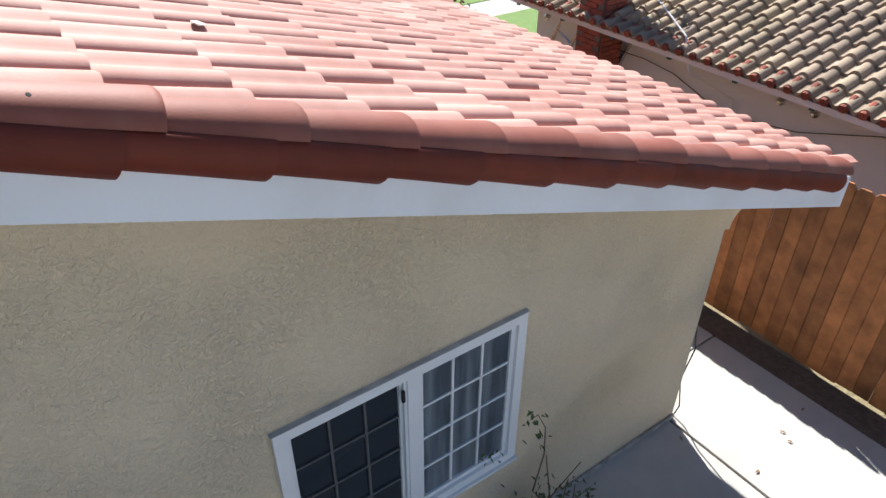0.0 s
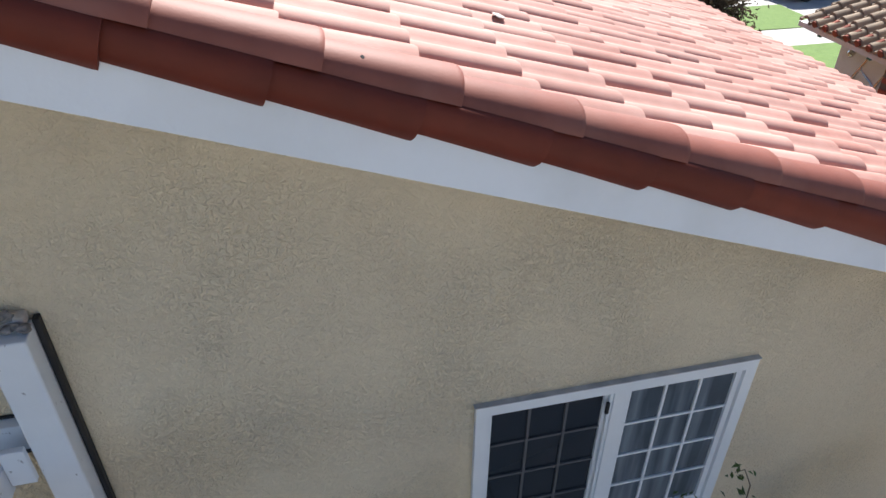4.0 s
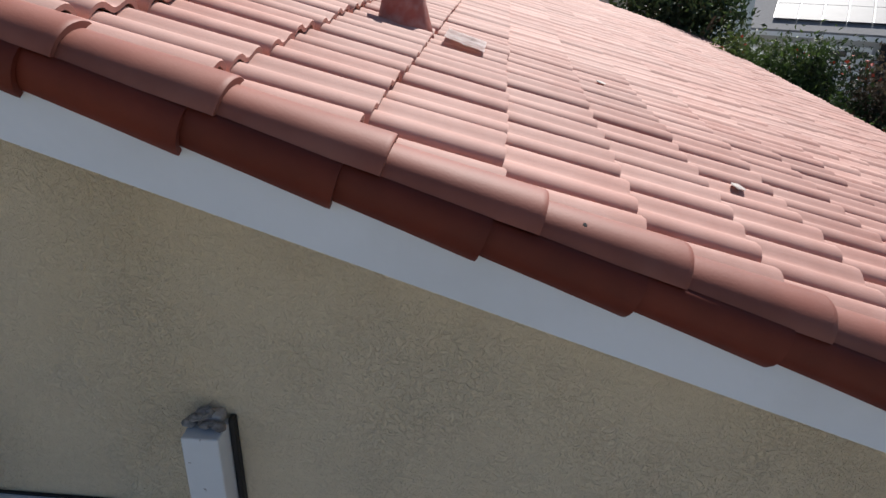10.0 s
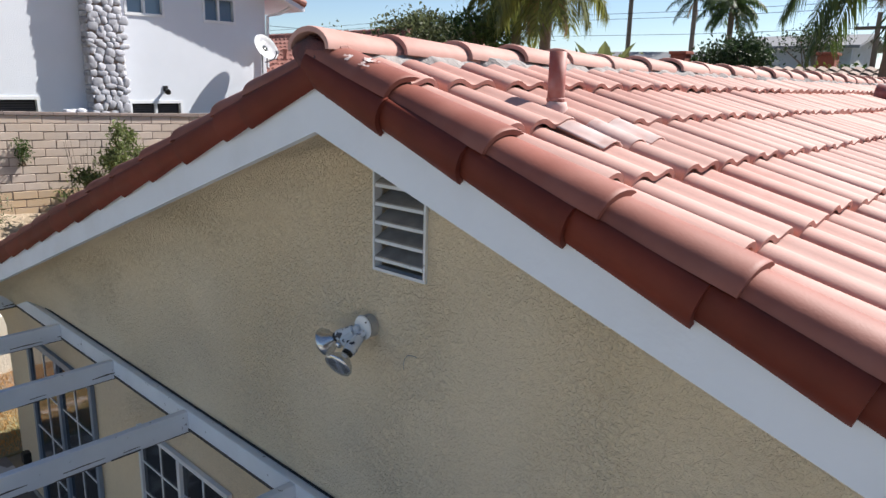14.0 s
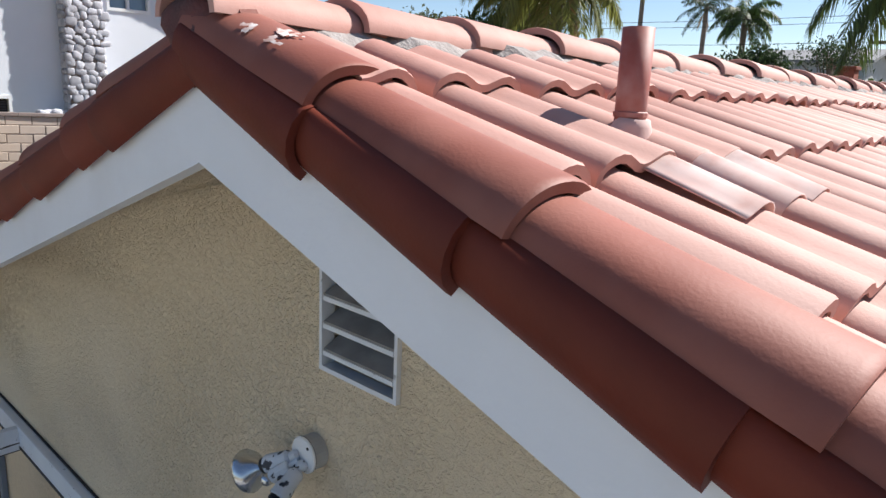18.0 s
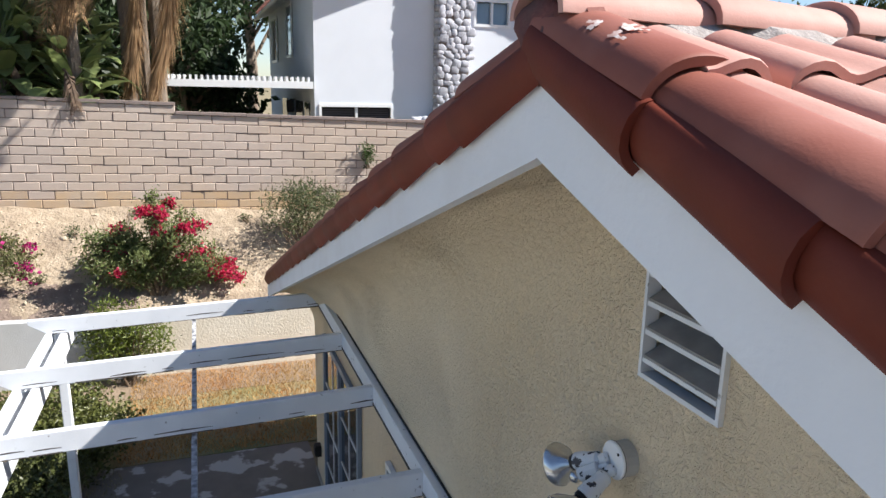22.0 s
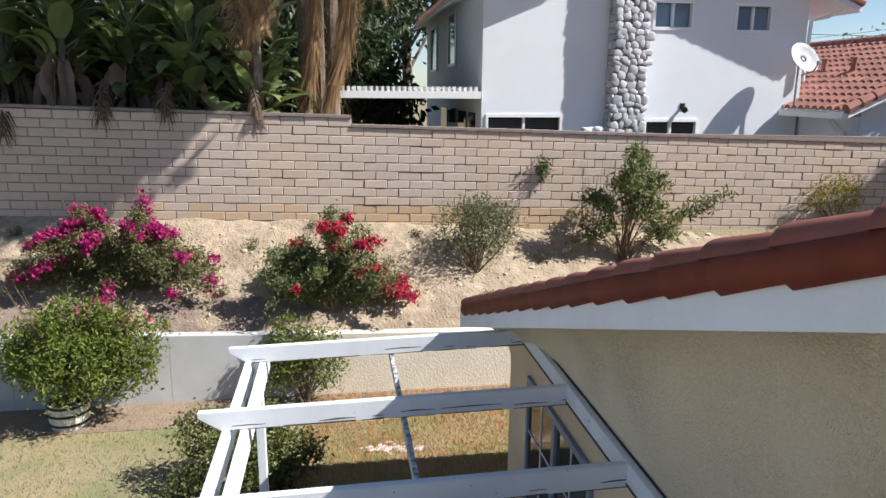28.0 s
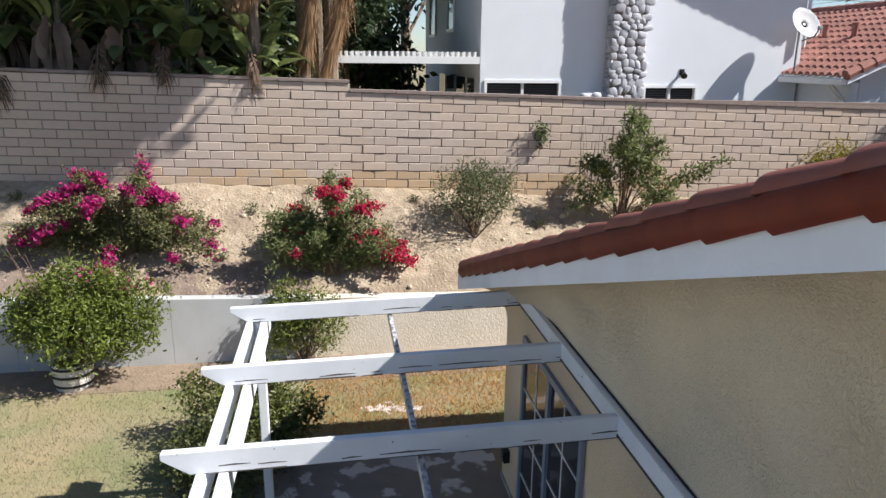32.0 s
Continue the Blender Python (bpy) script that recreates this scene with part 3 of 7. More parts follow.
# the clay plug that closes the ridge end
apex = prism([(-0.118, 4.65)] + [(0.118 * math.cos(math.pi - math.pi * i / 12), 4.70 + 0.065 * math.sin(math.pi * i / 12)) for i in range(13)] + [(0.118, 4.65)], "y", -0.44, -0.40)
part("apex_tile", apex, TILE_LEG, roof, "dark clay plug closing the ridge end")
lump = bmesh.new()
bmesh.ops.create_icosphere(lump, subdivisions=3, radius=0.085)
for v in lump.verts:
    v.co *= 1 + 0.45 * noise.noise(v.co * 16) + 0.18 * noise.noise(v.co * 45)
    v.co = Vector((v.co.x * 1.2, v.co.y * 0.55 - 0.462, v.co.z * 0.98 + 4.668))
part("apex_mortar", lump, mat("red_washed_mortar", (0.15, 0.05, 0.045), 0.9, alt=(0.085, 0.045, 0.045), grain=18, mix=0.8, bump=0.6), roof, "dark red washed mortar lump at the apex", True)
# ---- things on the gable wall ----
def window_unit(name, label, x0, x1, z0, z1, cols=3, rows=4, frame=0.062, screen=True):
    w = thing(name, label, "window", kind="structure", at=(x0, 0, z0))
    W, H = x1 - x0, z1 - z0
    b = bmesh.new()
    for q in ((0, W, 0, frame), (0, W, H - frame, H), (0, frame, frame, H - frame), (W - frame, W, frame, H - frame)):
        box(q[0], q[1], -0.03, 0.06, q[2], q[3], bm=b)
    part("window_frame", b, VINYL, w)
    part("drip_flashing", box(-0.008, W + 0.008, -0.032, 0.0, H, H + 0.004), mat("dull_flashing", (0.50, 0.51, 0.53), 0.7, alt=(0.30, 0.31, 0.33), grain=12, mix=0.7), w, "grey weathered flashing above the frame")
    mid = W * 0.5
    part("mullion", box(mid - 0.035, mid + 0.035, -0.022, 0.05, frame, H - frame, 0.004), VINYL, w)
    for k, (a, c) in enumerate(((frame, mid - 0.035), (mid + 0.035, W - frame))):
        sash = bmesh.new()
        t = 0.032
        d0, d1 = ((0.012, 0.04), (-0.008, 0.03))[k]
        for q in ((a, c, frame, frame + t), (a, c, H - frame - t, H - frame), (a, a + t, frame + t, H - frame - t), (c - t, c, frame + t, H - frame - t)):
            box(q[0], q[1], d0, d1, q[2], q[3], bm=sash)
        s = part("sash", sash, VINYL, w)
        part("pane", box(a + t, c - t, d0 + 0.016, d0 + 0.020, frame + t, H - frame - t), GLASS if k == 0 else GLASS_B, s)
        pw, ph = (c - a - 2 * t), (H - 2 * frame - 2 * t)
        for i in range(1, cols):
            x = a + t + pw * i / cols
            part("glazing_bar", box(x - 0.007, x + 0.007, d0 + 0.004, d0 + 0.015, frame + t, H - frame - t), VINYL if k else mat_dim, s)
        for i in range(1, rows):
            z = frame + t + ph * i / rows
            part("glazing_bar", box(a + t, c - t, d0 + 0.005, d0 + 0.0145, z - 0.007, z + 0.007), VINYL if k else mat_dim, s)
    part("sill", box(-0.01, W + 0.01, -0.05, 0.0, -0.02, 0.0), VINYL, w)
    part("reveal", box(frame, W - frame, 0.075, 0.085, frame, H - frame), DARKVOID, w)
    return w


mat_grey = mat("weathered_grey_flashing", (0.30, 0.31, 0.34), 0.7, alt=(0.16, 0.16, 0.18), grain=12, mix=0.8)
mat_dim = mat("screened_bar", (0.09, 0.09, 0.095), 0.7)
window_unit("window_1", "white vinyl sliding window with grids and screen", *WIN)

# screen over the sliding half
scr = thing("insect_screen", "dark mesh insect screen in the sliding window", "screen", at=(WIN[0], 0, WIN[2]))
W2 = (WIN[1] - WIN[0]) / 2 - 0.035
b = bmesh.new()
for q in ((0.062, W2, 0.062, 0.078), (0.062, W2, 1.121, 1.137), (0.062, 0.078, 0.078, 1.121), (W2 - 0.016, W2, 0.078, 1.121)):
    box(q[0], q[1], -0.012, 0.008, q[2], q[3], bm=b)
part("screen_frame", b, VINYL, scr)
part("latch", box(W2 - 0.03, W2 - 0.012, -0.02, -0.005, 0.98, 1.06, 0.003), DARK, scr, "black latch")

# louvred attic vent
vent = thing("gable_vent", "white louvred attic vent in stucco wall", "vent", kind="structure", at=(-0.207, 0, 3.778))
VW, VH = 0.332, 0.537
b = bmesh.new()
for q in ((0, VW, 0, 0.014), (0, VW, VH - 0.014, VH), (0, 0.012, 0.014, VH - 0.014), (VW - 0.012, VW, 0.014, VH - 0.014)):
    box(q[0], q[1], -0.016, 0.03, q[2], q[3], bm=b)
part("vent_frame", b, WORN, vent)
# gap shade put into the colours: dark backing, louvre faces darker than edges
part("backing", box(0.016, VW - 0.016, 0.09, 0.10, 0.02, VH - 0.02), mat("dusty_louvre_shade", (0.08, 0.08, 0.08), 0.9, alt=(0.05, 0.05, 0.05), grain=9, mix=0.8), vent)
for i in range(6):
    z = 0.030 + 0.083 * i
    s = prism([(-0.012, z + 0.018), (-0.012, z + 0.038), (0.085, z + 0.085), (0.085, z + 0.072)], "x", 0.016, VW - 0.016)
    part("louvre", s, mat_louvre if i else (mat_louvre := mat("shaded_louvre_paint", (0.36, 0.335, 0.315), 0.8, alt=(0.22, 0.205, 0.195), grain=10, mix=0.8)), vent)
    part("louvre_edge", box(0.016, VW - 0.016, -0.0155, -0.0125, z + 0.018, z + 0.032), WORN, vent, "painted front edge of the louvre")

# twin floodlight
lamp = thing("floodlight", "twin outdoor floodlight with chipped grey paint", "floodlight", at=(-0.235, 0, 3.50))
CHIP = mat("chipped_white_paint", (0.60, 0.64, 0.70), 0.5, alt=(0.70, 0.72, 0.75), grain=14, mix=0.6, stain=(0.035, 0.04, 0.055), stain_scale=30, stain_amt=1.0, stain_lo=0.57, stain_hi=0.59)
def lathe(profile, origin, direction, sides=20):
    """A turned body: profile of (along, radius) about a line."""
    o, d = Vector(origin), Vector(direction).normalized()
    return tube([o + d * a for a, r in profile], [r for a, r in profile], sides)
part("base", lathe([(0, 0.054), (0.046, 0.054)], (0, 0, 0), (0, -1, 0), 28), mat("grey_junction_box", (0.46, 0.46, 0.45), 0.7, alt=(0.36, 0.35, 0.33), grain=12), lamp, "grey round junction box")
part("cover_plate", lathe([(0.047, 0.057), (0.052, 0.058), (0.056, 0.054)], (0, 0, 0), (0, -1, 0), 28), VINYL, lamp, "white round cover plate")
part("gasket", lathe([(0.0455, 0.0575), (0.0468, 0.0575)], (0, 0, 0), (0, -1, 0), 28), DARK, lamp)
for a in (50, 230):
    part("screw", lathe([(0.056, 0.005), (0.059, 0.004)], (0.042 * math.cos(radians(a)), 0, 0.042 * math.sin(radians(a))), (0, -1, 0), 8), DARK, lamp)
for k, (hip, way) in enumerate((((-0.022, -0.060, -0.005), (-0.80, -0.36, -0.48)), ((0.012, -0.062, -0.022), (0.16, -0.86, -0.50)))):
    h, d = Vector(hip), Vector(way).normalized()
    part("joint", lathe([(0, 0.015), (0.012, 0.019), (0.03, 0.013)], h + Vector((0, 0.006, 0)), d * 0.5 + Vector((0, -0.5, 0))), CHIP, lamp)
    part("socket", lathe([(0.0, 0.016), (0.008, 0.024), (0.05, 0.027), (0.066, 0.030), (0.092, 0.030), (0.096, 0.024)], h + d * 0.024, d), CHIP, lamp)
    part("socket_rim", lathe([(0.0, 0.025), (0.012, 0.025)], h + d * 0.121, d), DARK, lamp)
    part("bulb", lathe([(0.0, 0.020), (0.014, 0.024), (0.045, 0.058), (0.066, 0.069), (0.074, 0.067), (0.079, 0.045), (0.081, 0.005)], h + d * 0.130, d, 24), CHROME, lamp, "silvered reflector bulb", True)
h, d = Vector((-0.006, -0.066, -0.016)), Vector((-0.55, -0.62, -0.56)).normalized()
part("sensor_arm", lathe([(0, 0.010), (0.035, 0.010)], h, d), CHIP, lamp)
part("sensor", lathe([(0.03, 0.018), (0.034, 0.023), (0.095, 0.023), (0.098, 0.020)], h, d, 8), CHIP, lamp)
part("sensor_eye", lathe([(0.098, 0.019), (0.118, 0.019), (0.128, 0.012), (0.130, 0.003)], h, d, 16), CHROME, lamp, "chrome sensor tip", True)

# small scratches of old caulk beside the lamp
mk = thing("caulk_mark", "dried dark caulk mark on stucco wall", "wall mark", at=(-0.005, -0.003, 3.40))
part("smear", tube([(0, 0, 0), (0.02, 0, 0.022), (0.06, 0, 0.03), (0.075, 0, 0.027)], [0.001, 0.002, 0.0015, 0.001], 5), mat_grey, mk)
part("drip", tube([(0, 0, 0.0), (-0.008, 0, -0.03), (-0.004, 0, -0.055)], [0.001, 0.001, 0.001], 5), mat_grey, mk)

# glazed door and window of the gable wall, behind the pergola
BLUEF = mat("slate_blue_frame", (0.20, 0.25, 0.32), 0.5, grain=6)
def patio_glass(name, label, x0, x1, z0, z1, lights, bars, sash=BLUEF, f=0.06):
    w = thing(name, label, "door" if z0 < 0.1 else "window", kind="structure", at=(x0, 0, z0))
    W, H = x1 - x0, z1 - z0
    b = bmesh.new()
    for q in ((0, W, 0, f), (0, W, H - f, H), (0, f, f, H - f), (W - f, W, f, H - f)):
        box(q[0], q[1], -0.04, -0.005, q[2], q[3], bm=b)
    part("frame", b, sash, w)
    for i in range(lights):
        a, c = f + (W - 2 * f) * i / lights, f + (W - 2 * f) * (i + 1) / lights
        if i:
            part("stile", box(a - 0.6 * f, a + 0.6 * f, -0.045, -0.006, f, H - f), sash, w)
        part("pane", box(a, c, -0.018, -0.014, f, H - f), GLASS, w)
        part("glazing_bar", box((a + c) / 2 - 0.006, (a + c) / 2 + 0.006, -0.026, -0.019, f, H - f), VINYL, w)
        for k in range(1, bars):
            z = f + (H - 2 * f) * k / bars
            part("glazing_bar", box(a, c, -0.027, -0.020, z - 0.006, z + 0.006), VINYL, w)
    return w
patio_glass("door_1", "blue framed sliding patio door with glazing bars", -5.56, -3.86, 0.03, 2.02, 2, 4)
patio_glass("window_2", "dark glazed window with white grid under pergola", -2.95, -1.60, 0.85, 1.99, 2, 4, VINYL, 0.035)
meter = thing("outlet_box", "small black outdoor outlet box on the wall", "outlet box", at=(-6.05, -0.03, 0.35))
part("case", box(-0.05, 0.05, -0.04, 0.03, 0, 0.14, 0.008), DARK, meter)
part("lid", box(-0.045, 0.045, -0.05, -0.041, 0.02, 0.13), DARK, meter)

# cable hanging down the corner of the wall
wire = thing("hanging_cable", "thin grey cable hanging down the stucco corner", "cable")
part("cable_run", tube([(WX1 + 0.012, 0.06, 1.95), (WX1 + 0.02, 0.10, 1.5), (WX1 + 0.03, 0.05, 1.1), (WX1 + 0.05, -0.01, 0.75), (WX1 + 0.03, 0.03, 0.4), (WX1 + 0.04, -0.02, 0.12), (WX1 + 0.02, 0.0, 0.0)], 0.006, 6), DARK, wire)
part("cable_clip", box(WX1, WX1 + 0.02, 0.045, 0.075, 1.90, 1.93), DARK, wire)
# base screed of the wall
tagged(part("wall_foot", box(WX0, WX1, -0.022, -0.002, 0.0, 0.05, 0.004), mat("dirty_footing", (0.42, 0.40, 0.36), 0.95, alt=(0.22, 0.20, 0.18), grain=9, mix=0.8), None), "stained concrete footing along the wall", "baseboard", kind="structure")
# ---- pergola ----
perg = thing("pergola", "white pergola with peeling weathered paint", "pergola")
BAREWOOD = mat("dark_bare_wood", (0.09, 0.075, 0.065), 0.9, alt=(0.05, 0.045, 0.04), grain=20, mix=0.7)
def rafter(x, tail=True):
    b = bmesh.new()
    y1, y0 = -0.064, -2.88
    za, zb = 2.44, 2.355
    h = 0.150
    poly = [(y1, za), (y1, za - h), (y0 + 0.16, zb - h + 0.006), (y0 + 0.02, zb - 0.055), (y0, zb - 0.04), (y0, zb)]
    prism(poly, "x", x - 0.027, x + 0.027, b)
    bmesh.ops.bevel(b, geom=list(b.edges), offset=0.004, segments=1, affect="EDGES")
    ob = part("rafter", b, WORN, perg)
    rr = random.Random(int(x * 100))
    e = bmesh.new()
    y = y1 - 0.02
    while y > y0 + 0.3:
        L = rr.uniform(0.15, 0.6)
        f0, f1 = (y1 - y) / (y1 - y0), (y1 - max(y - L, y0 + 0.2)) / (y1 - y0)
        zb0, zb1 = za - h + (zb - za) * f0, za - h + (zb - za) * f1
        w = rr.uniform(0.004, 0.013)
        for sx in (-1, 1):
            prism([(y, zb0 - 0.001), (max(y - L, y0 + 0.2), zb1 - 0.001), (max(y - L, y0 + 0.2), zb1 + w * rr.uniform(0.3, 1)), (y, zb0 + w)], "x", x + sx * 0.0262, x + sx * 0.0282, e)
            if rr.random() < 0.7:
                up, yb = rr.uniform(0.02, 0.05), max(y - L * rr.uniform(0.4, 1), y0 + 0.2)
                prism([(y, zb0 + up), (yb, zb0 + up + (zb1 - zb0)), (yb, zb0 + up + 0.005 + (zb1 - zb0)), ((y + yb) / 2, zb0 + up + rr.uniform(0.003, 0.006)), (y, zb0 + up + 0.003)], "x", x + sx * 0.0262, x + sx * 0.0280, e)
        y -= L + rr.uniform(0.01, 0.15)
    tagged(part("peeled_edge", e, BAREWOOD, ob, "dark bare wood where paint peeled"), kind="stuff")
    # set slightly askew, the free end nearer the bank
    ob.matrix_basis = Matrix(((1, 0.045, 0, 0.004), (0, 1, 0, 0), (0, 0, 1, 0), (0, 0, 0, 1)))
    return ob
RAFTERS = [-5.69, -4.40, -3.25, -2.05, -0.83, 0.40]
for x in RAFTERS:
    rafter(x)
for y in (-2.46, -2.59):
    part("header_beam", box(-6.05, 1.25, y - 0.028, y + 0.028, 2.03, 2.215, 0.005), WORN, perg)
for x in (-5.82, -2.9, 0.2):
    part("post", box(x - 0.045, x + 0.045, -2.56, -2.48, 0.0, 2.20, 0.006), WORN, perg)
part("ledger", box(-6.2, 1.14, -0.062, -0.003, 2.30, 2.445, 0.005), WORN, perg)
part("tar_strip", box(-6.2, 1.14, -0.014, -0.002, 2.446, 2.458, 0.003), DARK, perg, "black caulk line above the ledger")
part("ledger_lip", box(-6.2, 1.14, -0.0665, -0.0625, 2.300, 2.318), BAREWOOD, perg, "bare dark lower edge of the ledger")
# dark spots in the batten's colour stand for dashes of shadow
part("under_batten", box(-5.95, 0.4, -1.312, -1.278, 2.150, 2.232), mat_strip := mat("shadow_dashed_batten", (0.62, 0.63, 0.66), 0.6, alt=(0.10, 0.10, 0.11), grain=17, mix=0.9, detail=1.0), perg, "thin batten with shadow dashes in its colour")
ROUGHM = mat("dirty_mortar", (0.34, 0.32, 0.31), 0.95, alt=(0.12, 0.11, 0.11), grain=30, mix=0.9)
post = thing("wall_post", "white wall post with dark caulked edge", "post", at=(1.222, 0, 0))
part("shaft", box(-0.078, 0.062, -0.135, -0.004, 0, 2.90, 0.007), WORN, post)
part("caulk", box(0.063, 0.086, -0.04, -0.001, 0, 2.92, 0.006), DARK, post, "black caulk along the wall")
part("mortar_smear", box(-0.06, 0.05, -0.06, -0.001, 2.905, 2.945, 0.01), PATCH, post, "rough mortar on the post top")
for k in range(7):
    lr = random.Random(40 + k)
    lm = bmesh.new()
    bmesh.ops.create_icosphere(lm, subdivisions=2, radius=lr.uniform(0.014, 0.030))
    for v in lm.verts:
        v.co = Vector((v.co.x * 1.2, v.co.y, v.co.z * 0.7)) * (1 + 0.5 * noise.noise(v.co * 60 + Vector((k, 0, 0))))
    part("mortar_lump", lm, ROUGHM, post).matrix_basis = pose(lr.uniform(-0.07, 0.07), lr.uniform(-0.09, -0.01), 2.925 + lr.uniform(-0.015, 0.03))
brace = thing("pergola_corner_beam", "weathered white beam framing the pergola end", "beam", at=(1.0, 0, 0))
part("cross_beam", box(-0.04, 0.04, -2.7, -0.14, 2.20, 2.34, 0.005), WORN, brace)
part("end_block", box(0.045, 0.135, -0.17, -0.14, 2.24, 2.42, 0.005), WORN, brace)
# ---- ground ----
def ground_h(x, y):
    z = 0.0
    if x < -9.9:
        z = -0.06 + min(0.85 + (-9.96 - x) * 0.58, 2.2) * min(1, (-9.9 - x) / 0.05)
    if x > 8.0:
        z = -1.3 * min(1, (x - 8.0) / 0.3)
    if y > 17 and x > -9.9:
        z = min(z, max(-2.4, -0.28 * (y - 17)))
    if x > 8.0 and y > 12.9:
        z = -2.45
    return z - 0.03


xs = sorted({*range(-400, 401, 40), *range(-40, 41, 4), -9.88, -9.96, -9.9, -11, -12, -12.3, 7.98, 8.0, 8.3})
ys = sorted({*range(-400, 401, 40), *range(-40, 61, 4), 12.9, 13.0, 17, 19, 22, 28.5})
co = [(x, y, ground_h(x, y)) for x in xs for y in ys]
ny = len(ys)
fa = [(i * ny + j, (i + 1) * ny + j, (i + 1) * ny + j + 1, i * ny + j + 1) for i in range(len(xs) - 1) for j in range(ny - 1)]
me = bpy.data.meshes.new("ground")
me.from_pydata(co, [], fa)
me.materials.append(mat("dry_earth", (0.24, 0.19, 0.12), 0.95, alt=(0.16, 0.15, 0.07), grain=0.8, mix=0.8, stain=(0.32, 0.26, 0.17), stain_scale=0.2, bump=0.8, bump_scale=14))
tagged(new("ground", me), "dry earth ground round the houses", "ground", kind="structure")

patio = thing("patio", "pale concrete patio slabs in sun and shade", "patio", kind="structure")
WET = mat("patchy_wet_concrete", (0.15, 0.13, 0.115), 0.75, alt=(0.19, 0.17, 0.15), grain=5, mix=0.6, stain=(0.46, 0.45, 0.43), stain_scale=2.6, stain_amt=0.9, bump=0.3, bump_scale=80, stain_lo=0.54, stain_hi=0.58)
# slabs running to y = -13 lie unseen, there to bounce light up
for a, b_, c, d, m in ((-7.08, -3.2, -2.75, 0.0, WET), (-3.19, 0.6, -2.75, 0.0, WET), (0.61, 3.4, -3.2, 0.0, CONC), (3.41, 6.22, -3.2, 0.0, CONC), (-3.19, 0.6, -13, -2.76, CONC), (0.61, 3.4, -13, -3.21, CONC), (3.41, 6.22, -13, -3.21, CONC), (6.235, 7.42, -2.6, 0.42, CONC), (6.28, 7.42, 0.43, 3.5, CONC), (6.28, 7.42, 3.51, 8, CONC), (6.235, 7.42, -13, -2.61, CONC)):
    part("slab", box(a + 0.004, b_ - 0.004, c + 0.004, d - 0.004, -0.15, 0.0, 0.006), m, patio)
tagged(part("soil_strip", box(7.425, 7.74, -8, 9, -0.15, -0.012), SOIL), "dark soil strip along the fence", "soil", kind="structure")

rl = random.Random(9)
nrl = np.random.RandomState(5)
def blades(name, label, region, n, h, w, material, parent=None, keep=None):
    """Short grass blades scattered over a region of the ground."""
    x0, x1, y0, y1, z = region
    x, y = nrl.uniform(x0, x1, n), nrl.uniform(y0, y1, n)
    if keep is not None:
        ok = keep(x, y)
        x, y = x[ok], y[ok]
        n = len(x)
    a = nrl.uniform(0, 6.283, n)
    hh = h * nrl.uniform(0.5, 1.4, n)
    dx, dy = np.cos(a) * w, np.sin(a) * w
    lx, ly = nrl.normal(0, 0.5, n) * hh, nrl.normal(0, 0.5, n) * hh
    co = np.empty((n, 3, 3))
    co[:, 0] = np.stack([x - dx, y - dy, np.full(n, z)], 1)
    co[:, 1] = np.stack([x + dx, y + dy, np.full(n, z)], 1)
    co[:, 2] = np.stack([x + lx, y + ly, z + hh], 1)
    me = bpy.data.meshes.new(name)
    me.from_pydata(co.reshape(-1, 3).tolist(), [], np.arange(3 * n).reshape(-1, 3).tolist())
    me.materials.append(material)
    ob = new(name, me)
    return tagged(ob, label, "grass", kind="stuff")


tagged(part("lawn", box(-9.0, -7.09, -14, 14, -0.1, 0.0), LAWN), "patchy sunlit lawn, green and straw", "lawn", kind="structure")
tagged(part("lawn_front", box(-7.088, -3.2, -14, -2.76, -0.1, -0.002), LAWN), "patchy lawn beside the pergola", "lawn", kind="structure")
tagged(part("planting_bed", box(-9.86, -9.002, -14, 14, -0.1, 0.006), mat("bare_bed_soil", (0.27, 0.20, 0.14), 0.95, alt=(0.20, 0.15, 0.10), grain=5, mix=0.7, stain=(0.14, 0.10, 0.07), stain_scale=2, bump=0.9, bump_scale=22)), "bare soil bed along the low wall", "soil bed", kind="structure")
BLADE = mat("lawn_blade", (0.31, 0.265, 0.165), 0.9, alt=(0.14, 0.19, 0.07), grain=1.3, mix=1.0, stain=(0.36, 0.29, 0.20), stain_scale=0.5, stain_amt=0.8, island=0.3, leaf=0.3)
STRAW = mat("straw_blade", (0.42, 0.20, 0.06), 0.9, alt=(0.52, 0.33, 0.15), grain=2.5, mix=0.8, stain=(0.24, 0.26, 0.08), stain_scale=0.8, stain_amt=0.5, island=0.35, leaf=0.3)
blades("lawn_grass", "short patchy lawn grass", (-9.1, -4.2, -7.5, -2.2, 0.0), 22000, 0.045, 0.004, BLADE)
blades("dead_grass", "dead orange straw grass by the patio", (-9.8, -7.1, -2.3, 2.2, 0.0), 21000, 0.06, 0.005, STRAW)
ash = bmesh.new()
for i in range(46):
    a, r = rl.uniform(0, 6.28), rl.random() ** 0.5
    bmesh.ops.create_icosphere(ash, subdivisions=1, radius=rl.uniform(0.015, 0.05), matrix=Matrix.Translation((-8.05 + 0.16 * r * math.cos(a), -1.15 + 0.42 * r * math.sin(a), 0.005)) @ Matrix.Diagonal((1, 1.5, 0.35, 1)))
tagged(part("ash_patch", ash, PATCH), "pale ash patch on the dead grass", "ash", kind="stuff")

